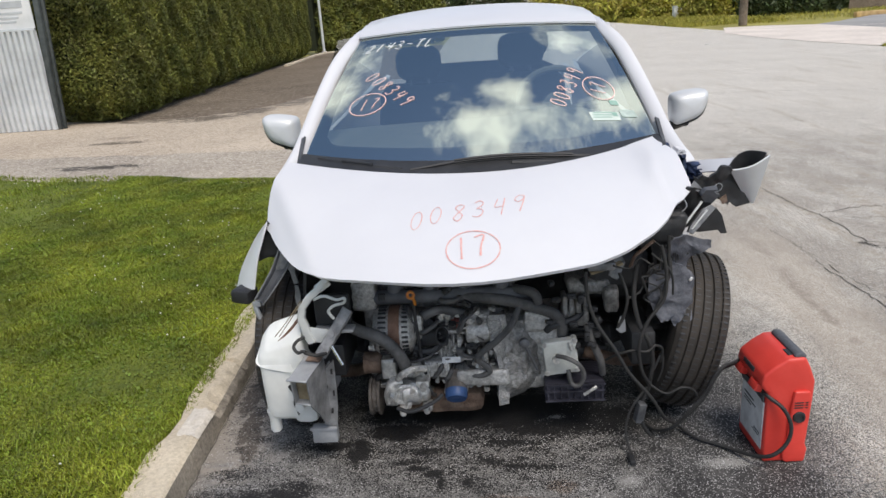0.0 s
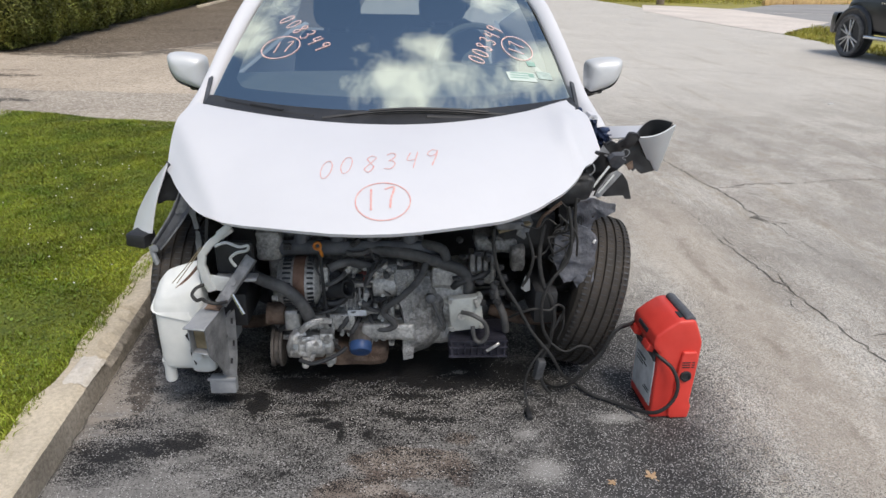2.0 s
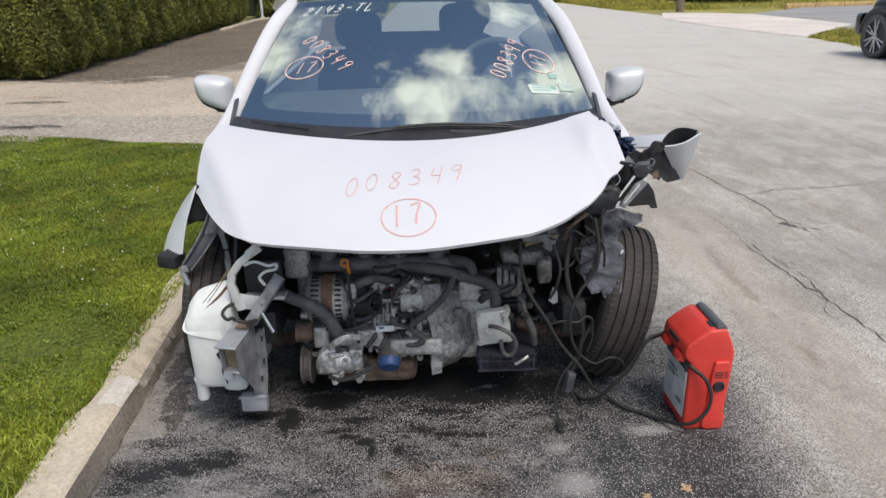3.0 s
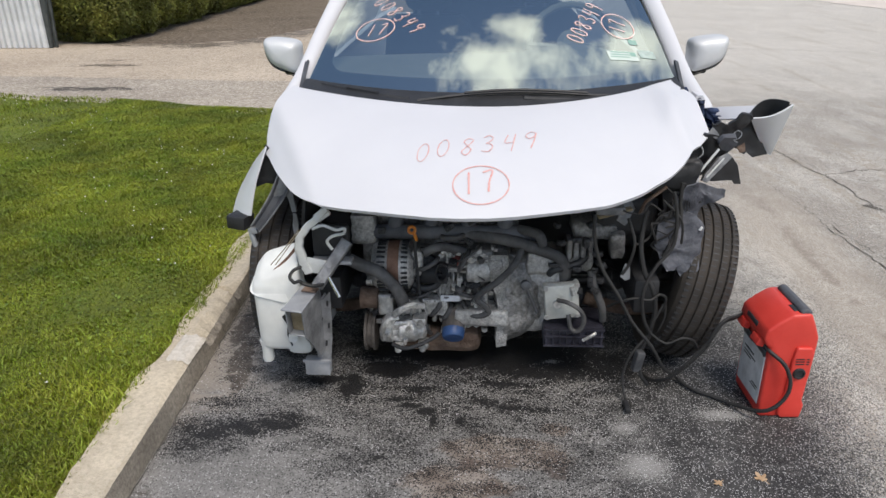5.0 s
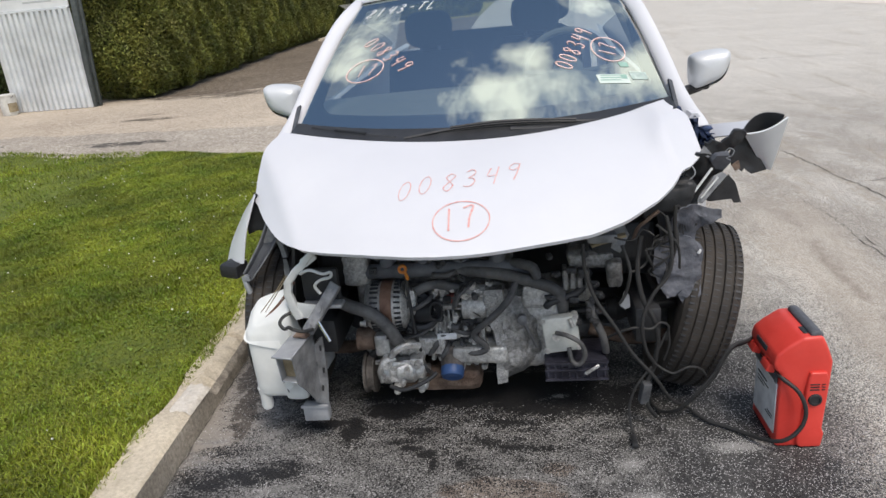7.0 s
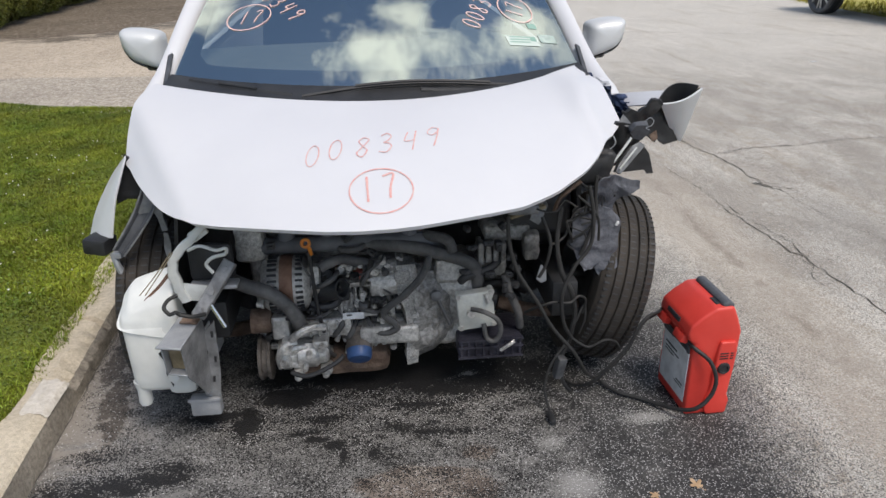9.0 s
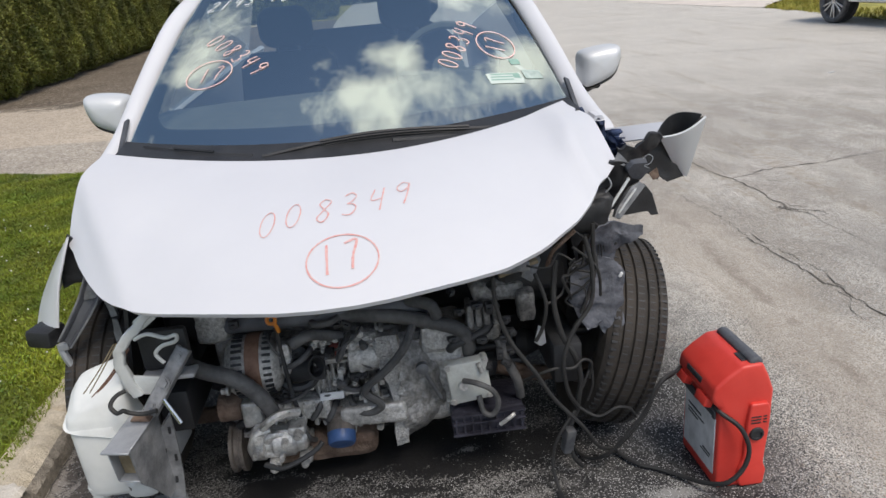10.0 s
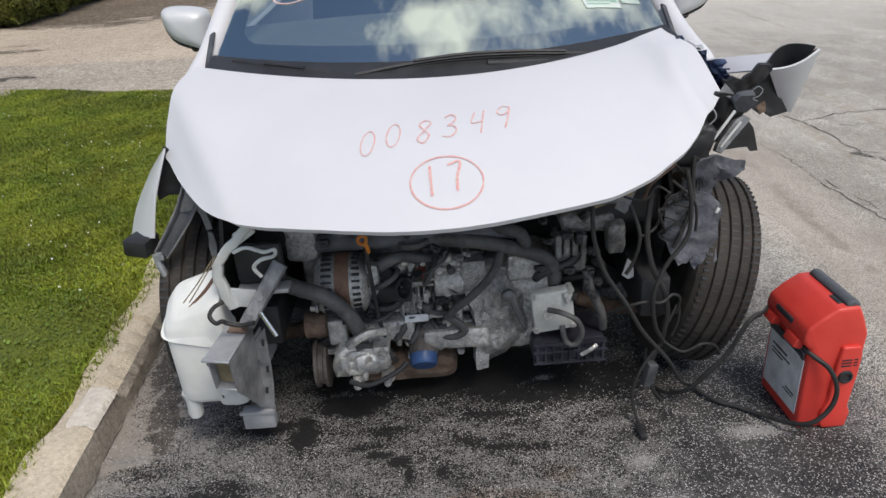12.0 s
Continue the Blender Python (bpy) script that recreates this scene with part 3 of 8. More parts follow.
    # heaps of pale sand
    heap = spots(((0.46, -0.46, 0.075, 0.07, 1.0), (0.43, -0.28, 0.05, 0.04, 0.8), (0.76, -0.20, 0.10, 0.035, 0.95), (0.24, 0.10, 0.035, 0.015, 1.0)))
    heapf = ramp(calc('ADD', heap, calc('ADD', calc('MULTIPLY', uneven, 1.0), calc('MULTIPLY', dither, 0.7))), 0.45, 0.65)
    oil = blend(calc('MULTIPLY', heapf, 0.7), oil, (0.34, 0.335, 0.325))
    # white grit strewn over it all, thin on the wet oil
    gv = N.new("ShaderNodeTexVoronoi")
    gv.inputs["Scale"].default_value = 205.0
    L.new(co, gv.inputs["Vector"])
    gc = N.new("ShaderNodeSeparateColor")
    L.new(gv.outputs["Color"], gc.inputs[0])
    share = calc('ADD', calc('MULTIPLY', tar, 0.26), calc('ADD', 0.17, calc('MULTIPLY', calc('SUBTRACT', fbm(4.0, 5.0, 0.65), 0.5), 0.9)))
    share = calc('SUBTRACT', share, calc('MULTIPLY', ramp(black, 0.5, 1.1), 0.34))
    grit = calc('MULTIPLY', ramp(calc('ADD', gc.outputs[0], share), 0.97, 1.03), ramp(gv.outputs["Distance"], 0.30, 0.46, 1.0, 0.0))
    oil = blend(calc('MULTIPLY', grit, 0.85), oil, blend(gc.outputs[1], (0.36, 0.355, 0.35), (0.66, 0.655, 0.65)))
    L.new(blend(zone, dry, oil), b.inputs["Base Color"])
    L.new(calc('SUBTRACT', 0.82, calc('MULTIPLY', calc('MULTIPLY', blackf, zone), 0.25)), b.inputs["Roughness"])
    bp = N.new("ShaderNodeBump")
    bp.inputs["Strength"].default_value, bp.inputs["Distance"].default_value = 0.5, 0.004
    L.new(calc('ADD', fine, calc('ADD', calc('MULTIPLY', vor.outputs["Distance"], -0.5), calc('MULTIPLY', grit, 0.4))), bp.inputs["Height"])
    L.new(bp.outputs["Normal"], b.inputs["Normal"])
    return m


M_ROAD = road_mat()
M_GRAVEL = ground_mat("dusty_gravel", (0.33, 0.265, 0.20), (0.56, 0.475, 0.375), (0.64, 0.57, 0.48), 60.0, blobs=((-5.1, 7.5, 0.55, 0.16, 0.75), (-5.3, 8.0, 0.4, 0.10, 0.5), (-5.7, 10.0, 0.9, 0.45, 0.8), (-4.7, 9.8, 0.7, 0.55, 0.8), (-4.05, 10.5, 0.5, 0.8, 0.8), (-3.55, 11.7, 0.5, 1.1, 0.8)), wet=(0.12, 0.095, 0.07), bump=0.6)
M_GREYGRAVEL = ground_mat("coarse_grey_gravel", (0.23, 0.195, 0.160), (0.46, 0.405, 0.335), (0.64, 0.585, 0.51), 55.0, blobs=((-4.55, 6.45, 0.5, 0.10, 0.7), (-4.45, 5.65, 0.65, 0.16, 0.85), (-6.6, 6.0, 0.5, 0.25, 0.6)), wet=(0.07, 0.06, 0.05), bump=0.9)
M_DIRT = ground_mat("brown_earth_track", (0.085, 0.064, 0.044), (0.19, 0.15, 0.112), (0.34, 0.29, 0.23), 30.0, bump=0.7)


# ---------------------------------------------------------------- mesh tools
class Geo:
    """Vertices and faces gathered for one mesh."""

    def __init__(self):
        self.v, self.f = [], []

    def add(self, verts, faces, m=None):
        o = len(self.v)
        for p in verts:
            p = Vector(p)
            self.v.append(m @ p if m is not None else p)
        self.f += [[i + o for i in f] for f in faces]
        return self

    def box(self, c, s, m=None, bevel=0.0, turn=None, seg=2):
        bm = bmesh.new()
        bmesh.ops.create_cube(bm, size=1.0)
        bmesh.ops.scale(bm, vec=s, verts=bm.verts)
        if bevel > 0:
            bmesh.ops.bevel(bm, geom=list(bm.edges), offset=min(bevel, 0.45 * min(s)), segments=seg, affect='EDGES', profile=0.5)
        t = Matrix.Translation(c) @ (turn.to_4x4() if turn is not None else Matrix())
        if m is not None:
            t = m @ t
        bm.verts.index_update()
        self.add([t @ v.co for v in bm.verts], [[v.index for v in f.verts] for f in bm.faces])
        bm.free()
        return self

    def lathe(self, profile, seg=24, m=None, caps=True):
        """profile: (radius, height) from bottom to top, turned about z."""
        vs, fs, n = [], [], len(profile)
        for r, z in profile:
            for k in range(seg):
                a = 2 * math.pi * k / seg
                vs.append((r * math.cos(a), r * math.sin(a), z))
        for i in range(n - 1):
            for k in range(seg):
                k2 = (k + 1) % seg
                fs.append([i * seg + k, i * seg + k2, (i + 1) * seg + k2, (i + 1) * seg + k])
        if caps:
            fs.append(list(range(seg))[::-1])
            fs.append([(n - 1) * seg + k for k in range(seg)])
        return self.add(vs, fs, m)

    def rod(self, a, b, r, seg=10, r2=None):
        a, b = Vector(a), Vector(b)
        d = b - a
        m = Matrix.Translation(a) @ d.to_track_quat('Z', 'Y').to_matrix().to_4x4()
        r2 = r if r2 is None else r2
        return self.lathe([(r, 0), (r2, d.length)], seg, m)

    def tube(self, pts, r, seg=8, steps=6, ribs=0.0):
        pts = [Vector(p) for p in pts]
        path = smooth_line(pts, steps) if steps > 1 and len(pts) > 2 else pts
        vs, fs, up = [], [], None
        for i, p in enumerate(path):
            d = (path[min(i + 1, len(path) - 1)] - path[max(i - 1, 0)]).normalized()
            if up is None:
                up = d.orthogonal().normalized()
            up = (up - d * up.dot(d)).normalized()
            side = d.cross(up)
            rr = r * (1 + (ribs if i % 2 else 0))
            for k in range(seg):
                a = 2 * math.pi * k / seg
                vs.append(p + up * (rr * math.cos(a)) + side * (rr * math.sin(a)))
        n = len(path)
        for i in range(n - 1):
            for k in range(seg):
                k2 = (k + 1) % seg
                fs.append([i * seg + k, i * seg + k2, (i + 1) * seg + k2, (i + 1) * seg + k])
        fs.append(list(range(seg))[::-1])
        fs.append([(n - 1) * seg + k for k in range(seg)])
        return self.add(vs, fs)

    def grid(self, fn, nu, nv, thick=0.0, m=None):
        """fn(u, v) with u, v in 0..1; thick > 0 gives it a back and edges."""
        P = [[Vector(fn(i / nu, j / nv)) for j in range(nv + 1)] for i in range(nu + 1)]
        vs = [p for row in P for p in row]
        w = nv + 1
        fs = [[i * w + j, (i + 1) * w + j, (i + 1) * w + j + 1, i * w + j + 1] for i in range(nu) for j in range(nv)]
        if thick:
            back = []
            for i in range(nu + 1):
                for j in range(nv + 1):
                    du = P[min(i + 1, nu)][j] - P[max(i - 1, 0)][j]
                    dv = P[i][min(j + 1, nv)] - P[i][max(j - 1, 0)]
                    nrm = du.cross(dv)
                    nrm = nrm.normalized() if nrm.length > 1e-9 else Vector((0, 0, 1))
                    back.append(P[i][j] - nrm * thick)
            o = len(vs)
            vs = vs + back
            fs += [[o + a for a in f[::-1]] for f in fs]
            ring = [i * w for i in range(nu + 1)] + [nu * w + j for j in range(1, w)] + [i * w + nv for i in range(nu - 1, -1, -1)] + [j for j in range(nv - 1, 0, -1)]
            for a, b in zip(ring, ring[1:] + ring[:1]):
                fs.append([b, a, a + o, b + o])
        return self.add(vs, fs, m)

    def prism(self, outline, depth, m=None):
        """outline: (x, y) points; extruded along z by depth."""
        n = len(outline)
        vs = [(x, y, 0) for x, y in outline] + [(x, y, depth) for x, y in outline]
        fs = [list(range(n))[::-1], list(range(n, 2 * n))]
        fs += [[i, (i + 1) % n, n + (i + 1) % n, n + i] for i in range(n)]
        return self.add(vs, fs, m)


def smooth_line(pts, steps):
    out, n = [], len(pts)
    for i in range(n - 1):
        p0, p1, p2, p3 = pts[max(i - 1, 0)], pts[i], pts[i + 1], pts[min(i + 2, n - 1)]
        for k in range(steps):
            t = k / steps
            out.append(0.5 * ((2 * p1) + (p2 - p0) * t + (2 * p0 - 5 * p1 + 4 * p2 - p3) * t * t + (3 * p1 - p0 - 3 * p2 + p3) * t ** 3))
    out.append(pts[-1])
    return out


def part(name, geo, material, parent=None, label="", smooth=True, angle=38.0, at=None):
    """One mesh object from a Geo, under a thing or a part."""
    me = bpy.data.meshes.new(name)
    me.from_pydata([tuple(p) for p in geo.v], [], geo.f)
    me.materials.append(material)
    if smooth:
        me.shade_smooth()
        me.set_sharp_from_angle(angle=radians(angle))
    me.update()
    ob = new(name, me)
    if parent is not None:
        ob.parent = parent
    if at is not None:
        ob.matrix_basis = at
    if label:
        ob["label"] = label
    return ob


def thing(name, label, category, group="", kind="", at=None):
    ob = new(name)
    if at is not None:
        ob.matrix_basis = at
    return tagged(ob, label, category, group, kind)


def fast_mesh(name, verts, faces_n, material, smooth=False):
    """verts: (n, 3) array in order; every faces_n of them make one face."""
    me = bpy.data.meshes.new(name)
    n = len(verts)
    me.vertices.add(n)
    me.vertices.foreach_set("co", np.asarray(verts, np.float32).ravel())
    me.loops.add(n)
    me.loops.foreach_set("vertex_index", np.arange(n, dtype=np.int32))
    k = n // faces_n
    me.polygons.add(k)
    me.polygons.foreach_set("loop_start", np.arange(k, dtype=np.int32) * faces_n)
    me.materials.append(material)
    me.update(calc_edges=True)
    return new(name, me)


def smoothstep(a, b, x):
    t = min(1.0, max(0.0, (x - a) / (b - a)))
    return t * t * (3 - 2 * t)


# ---------------------------------------------------------------- ground
rng = np.random.default_rng(7)
KERB_X = -1.010


def verge_edge(x):
    """The line where the mown verge ends at the gravel."""
    return 4.10 - 0.27 * (x + 1.6) + 0.05 * math.sin(3.1 * x)


def flat(name, outline, z, material, label, category, kind="structure", div=0, dz=None):
    bm = bmesh.new()
    f = bm.faces.new([bm.verts.new((x, y, z)) for x, y in outline])
    if f.normal.z < 0:
        f.normal_flip()
    if div:
        bmesh.ops.triangulate(bm, faces=bm.faces[:])
        bmesh.ops.subdivide_edges(bm, edges=bm.edges[:], cuts=div, use_grid_fill=True)
        if dz:
            for v in bm.verts:
                v.co.z += dz(v.co.x, v.co.y)
    me = bpy.data.meshes.new(name)
    bm.to_mesh(me)
    bm.free()
    me.materials.append(material)
    return tagged(new(name, me), label, category, "", kind)


flat("ground", [(-400, -300), (400, -300), (400, 700), (-400, 700)], -0.06, M_FARGRASS, "dry grass and earth reaching the horizon", "ground")
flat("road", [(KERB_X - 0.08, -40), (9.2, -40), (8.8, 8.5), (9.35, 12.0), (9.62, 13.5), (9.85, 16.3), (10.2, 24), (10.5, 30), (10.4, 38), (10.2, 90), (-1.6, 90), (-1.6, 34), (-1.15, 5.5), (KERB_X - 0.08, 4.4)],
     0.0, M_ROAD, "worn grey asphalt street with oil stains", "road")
flat("driveway", [(-1.15, 5.5), (-1.6, 34), (-8.0, 34), (-7.2, 20.4), (-6.9, 14), (-6.6, 8.0), (-1.3, 5.6)], 0.006, M_DIRT, "brown dirt track beside the hedge", "ground")
def ragged(pts, amount, seed, step=0.12):
    """An outline whose sides wander in and out."""
    out = []
    for k, (a, b) in enumerate(zip(pts, pts[1:] + pts[:1])):
        a, b = Vector((*a, 0)), Vector((*b, 0))
        n = max(1, min(60, int((b - a).length / step)))
        side = Vector((-(b - a).y, (b - a).x, 0)).normalized()
        for i in range(n):
            t = i / n
            w = amount * (noise.noise((t * n * 0.16 + 9.1 * k, seed, 0)) + 0.5 * noise.noise((t * n * 0.6 + 3.3 * k, seed, 4))) * math.sin(math.pi * t) ** 0.5
            p = a.lerp(b, t) + side * w
            out.append((p.x, p.y))
    return out


flat("gravel_apron", ragged([(-0.98, 4.2), (-1.05, 5.4), (-1.2, 6.6), (-1.5, 9.0), (-1.9, 12.0), (-2.6, 14.5), (-3.4, 12.6), (-3.9, 11.1), (-4.25, 10.45), (-4.75, 10.1), (-5.5, 10.0), (-6.3, 10.05), (-7.6, 10.5), (-20, 10.5), (-20, 4.0), (-8, 4.0)], 0.22, 5), 0.012, M_GRAVEL, "pale dusty gravel driveway mouth", "ground")
flat("gravel_band", ragged([(-0.98, 4.2), (-1.05, 5.4), (-1.4, 6.0), (-2.8, 6.15), (-3.75, 6.3), (-4.7, 6.4), (-5.7, 6.55), (-6.8, 6.65), (-9.0, 6.9), (-20, 7.2), (-20, 4.0), (-8, 4.0)], 0.16, 15), 0.016, M_GREYGRAVEL, "coarse grey gravel along the lawn's end", "ground")
flat("concrete_apron", ragged([(9.79, 16.1), (9.66, 17.5), (9.42, 21.6), (9.7, 27.0), (11.3, 32.0), (13.2, 31.2), (14.3, 29.1), (14.13, 24.3), (13.96, 21.05), (11.88, 18.65)], 0.10, 41, 0.3), 0.008, M_CONCRETE, "pale concrete driveway across the street", "pavement")
flat("parking_lot", [(11.6, 18.4), (13.7, 21.3), (13.9, 24.3), (14.1, 29.4), (16.2, 31.4), (19.6, 35.4), (23.8, 37.0), (70, 50), (70, 12), (14.5, 18.2)], 0.004, M_LOT, "grey asphalt parking lot across the street", "ground")

flat("lot_stripe", [(14.6, 26.38), (17.2, 26.1), (17.2, 26.26), (14.6, 26.54)], 0.009, M_CONCRETE, "faded white stripe painted on the lot", "marking")

# the mown verge: soil body with a rounded top
VERGE_Z = 0.093


def verge_fn(u, v):
    x = -1.14 - 12.0 * u ** 1.4
    y = -9.0 + (verge_edge(x) + 9.0) * v
    edge = smoothstep(1.0, 0.985, v)
    z = VERGE_Z * (0.35 + 0.65 * edge) + 0.02 * noise.noise((x * 0.9, y * 0.9, 0)) - 0.014
    return (x, y, z)


g = Geo().grid(verge_fn, 40, 90)
verge = part("grass_verge", g, M_TURF)
tagged(verge, "mown green lawn verge dotted with clover", "lawn", "", "structure")

# the kerb: old poured concrete, straight in front, broken down to its stones beside the wheel
def kerb_foot(y):
    return KERB_X - 0.042 * max(-1.6, min(1.6, y))


def kerb_section(y):
    n1, n2 = noise.noise((3.1, y * 2.2, 0)), noise.noise((8.7, y * 7.0, 0))
    n3 = noise.noise((1.7, y * 16.0, 2.0))
    chip = 0.008 * smoothstep(0.18, 0.5, n1 + 0.4 * n2) + 0.004 * max(0, n3)
    broken = smoothstep(0.06, 0.10, y) * smoothstep(0.62, 0.40, y)
    chip += broken * (0.034 + 0.016 * n2 + 0.010 * n3)
    if abs((y * 0.41 + 0.3) % 1.0 - 0.5) < 0.005:
        chip += 0.03
    w, top = 0.003 * n2, 0.095 + 0.002 * n2 - 0.006 * broken
    back = 0.03 * noise.noise((5.5, y * 5.0, 1.0)) + 0.006 * n3
    rough = 1.0 + 2.2 * broken

    def at(x, z, k):
        d = rough * (0.0025 * noise.noise((x * 38 + 7 * k, y * 38, z * 38)) + 0.0018 * noise.noise((x * 90, y * 90, z * 90 + k)))
        return (x + d, z + d * 0.6)

    f = kerb_foot(y) + w
    return [(f + 0.002, -0.02), at(f + 0.001, 0.015, 1), at(f - 0.001, 0.04, 2), at(f - 0.003 - chip * 0.15, 0.062 - chip * 0.4, 3), at(f - 0.005 - chip * 0.5, top - 0.009 - chip * 0.6, 4),
            at(f - 0.013 - chip, top - 0.001 - chip * 0.3, 5), at(f - 0.035 - chip, top, 6), at(f - 0.07 - chip * 0.5, top + 0.002 * n1, 7), at(f - 0.10, top + 0.002 * n1, 8),
            at(f - 0.128 + back, top + 0.002, 9), at(f - 0.150 + back, top - 0.03, 10), (f - 0.155, -0.02)]


ys = [-9.5 + i * 0.012 for i in range(1155)]
rows = [[(x, y, z * (1.0 if y < 3.6 else max(0.3, 1 - 0.9 * (y - 3.6)))) for x, z in kerb_section(y)] for y in ys]
kv = [p for r in rows for p in r]
kn = len(rows[0])
def kerb_faces(j0, j1):
    return [[i * kn + j, (i + 1) * kn + j, (i + 1) * kn + j + 1, i * kn + j + 1] for i in range(len(rows) - 1) for j in range(j0, j1)]


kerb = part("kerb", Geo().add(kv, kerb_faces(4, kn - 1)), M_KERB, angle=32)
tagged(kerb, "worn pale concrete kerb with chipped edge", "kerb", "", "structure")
# The face is split off so its shade can sit in its colour.
part("kerb_face", Geo().add(kv, kerb_faces(0, 4)), M_KERB_FACE, kerb, "scuffed kerb face with painted shade", angle=32)


patch = Geo().grid(lambda u, v: (kerb_foot(-0.03) - 0.002 - 0.085 * u, -0.10 + 0.17 * v + 0.03 * noise.noise((u * 3, v * 5, 2)) + 0.02 * u,
                                 0.0975 + 0.007 * (math.sin(math.pi * u) * math.sin(math.pi * v)) ** 0.5 - 0.010 * smoothstep(0.15, 0.0, u) + 0.003 * noise.noise((u * 6, v * 9, 7))), 16, 22)
part("mortar_patch", patch, M_MORTAR, kerb, "pale smeared mortar patch")


# ---------------------------------------------------------------- wrecked car: body surfaces
car = thing("car", "wrecked white hatchback, front end torn off, parked at the kerb", "car")


LIP_X = (-0.726, -0.675, -0.628, -0.590, -0.540, -0.489, -0.425, -0.336, -0.249, -0.163, -0.083, 0.0, 0.075, 0.158, 0.245, 0.332, 0.435, 0.530, 0.580, 0.647, 0.692)
LIP_Y = (0.112, 0.010, -0.065, -0.118, -0.168, -0.210, -0.240, -0.270, -0.295, -0.315, -0.324, -0.324, -0.316, -0.300, -0.280, -0.255, -0.203, -0.130, -0.068, 0.030, 0.106)


def lip(x):
    """The front edge of the hood in plan, bent back on the street side."""
    return float(sum(np.interp(x + d, LIP_X, LIP_Y) for d in (-0.014, -0.007, 0, 0.007, 0.014)) / 5)


def hood_z(x, y, u, v):
    a = abs(u)
    z = 0.826 + 0.30 * y - 0.012 * smoothstep(0.25, 0.5, y)
    z += 0.014 * math.sin(math.pi * v) * (1 - 0.5 * a ** 2)
    crease = a - (0.95 - 0.27 * v) if u > 0 else (-x - 0.466 - 0.484 * (y + 0.298)) / 0.71
    z -= (0.25 if u < 0 else 0.08) * (math.sqrt(crease * crease + 0.00008) + crease) * 0.5
    if u < 0:
        z -= 0.013 * smoothstep(-0.035, 0.035, crease)
    z -= 0.20 * min(y, 0.0) ** 2
    z -= 0.034 * min(1.5, (x / 0.4) ** 2) * v * v * (1.0 if x < 0 else 0.6 * (1 - smoothstep(0.30, 0.62, x)))
    if u > 0.5:
        z += 0.020 * math.exp(-((u - 0.86) / 0.06) ** 2 - ((v - 0.42) / 0.3) ** 2)
        z += 0.016 * math.exp(-((u - 0.78 - 0.1 * v) / 0.035) ** 2) * smoothstep(0.3, 0.9, v)
    return z


def hood_rear(u):
    """The rear edge of the hood in plan, a little forward on the kerb side."""
    return 0.238 + 0.220 * u * u - 0.055 * min(u, 0.0) ** 2


def hood_point(u, v):
    """u: -1 (kerb side) .. 1 (street side); v: 0 at the windscreen .. 1 at the front lip."""
    x1 = u * (0.726 if u < 0 else 0.698)
    y0 = hood_rear(u)
    y1 = lip(x1)
    y = y0 + (y1 - y0) * v
    x = x1 - 0.032 * (1 - v) * min(u, 0.0) + (0.02 * math.sin(math.pi * v) * u * abs(u) ** 5 if u < 0 else -0.050 * u ** 4 * smoothstep(0.42, 0.0, v))
    return Vector((x, y, hood_z(x, y, u, v)))


def hood_on(x, y):
    """The hood's surface above a place in plan."""
    u = max(-1.0, min(1.0, x / (0.71 if x < 0 else 0.69)))
    y0, y1 = hood_rear(u), lip(u * (0.726 if u < 0 else 0.698))
    v = min(1.0, max(0.0, (y - y0) / (y1 - y0)))
    return Vector((x, y, hood_z(x, y, u, v)))


g = Geo().grid(lambda u, v: hood_point(1 - 2 * u, v), 80, 48, thick=0.012)
hood = part("hood", g, M_PAINT, car, "white hood, buckled at one corner, with red marker numbers")


def ws_point(u, v):
    """Windscreen: u -1..1 across, v 0 at the base .. 1 at the roof."""
    a = abs(u)
    b = Vector((u * 0.675 + 0.006, 0.312 + 0.195 * a ** 2, 0.912 + 0.018 * a ** 2))
    t = Vector((u * 0.528 + 0.022, 1.10 + 0.075 * a ** 2, 1.362 - 0.022 * a ** 2))
    p = b.lerp(t, v)
    return p + Vector((0, -0.5, 0.85)) * 0.022 * math.sin(math.pi * v)


def ws_on(x, y):
    """The windscreen's surface above a place in plan."""
    v = 0.5
    for _ in range(12):
        hw = 0.675 + (0.528 - 0.675) * v
        u = max(-1.0, min(1.0, (x - 0.006 - 0.016 * v) / hw))
        a2 = u * u
        y0, y1 = 0.312 + 0.195 * a2, 1.10 + 0.075 * a2
        v = max(0.0, min(1.0, (y - y0) / (y1 - y0)))
    return ws_point(u, v)


g = Geo().grid(lambda u, v: ws_point(2 * u - 1, v), 24, 18)
windscreen = part("windscreen", g, M_GLASS, car, "tinted windscreen reflecting sky and clouds, marked in pink")
windscreen.visible_shadow = False
# black printed border of the glass
g = Geo()
for side in (-1, 1):
    g.grid(lambda u, v, s=side: ws_point(s * (1.0 - 0.075 * u), v) + Vector((0, 0.004, -0.006)), 2, 18)
g.grid(lambda u, v: ws_point(1 - 2 * u, 0.085 * v * (1 + 0.5 * abs(1 - 2 * u) ** 4)) + Vector((0, 0.004, -0.006)), 24, 2)
g.grid(lambda u, v: ws_point(1 - 2 * u, 1 - 0.022 * v) + Vector((0, 0.004, -0.006)), 24, 2)
part("glass_border", g, M_BLACK, windscreen, "black printed border")


def roof_point(u, v):
    """u -1..1 across, v 0 at the windscreen .. 1 at the tail."""
    a = abs(u)
    w = 0.535 + 0.045 * math.sin(math.pi * v)
    y = (1.10 + 0.075 * a ** 2) * (1 - v) + 3.25 * v
    z = 1.364 - 0.022 * a ** 2 * (1 - v) + 0.100 * math.sin(math.pi * (v * 0.95) ** 0.8) - 0.035 * a ** 3 * min(1, v * 4) - 0.02 * v
    return Vector((u * w + 0.022, y, z))


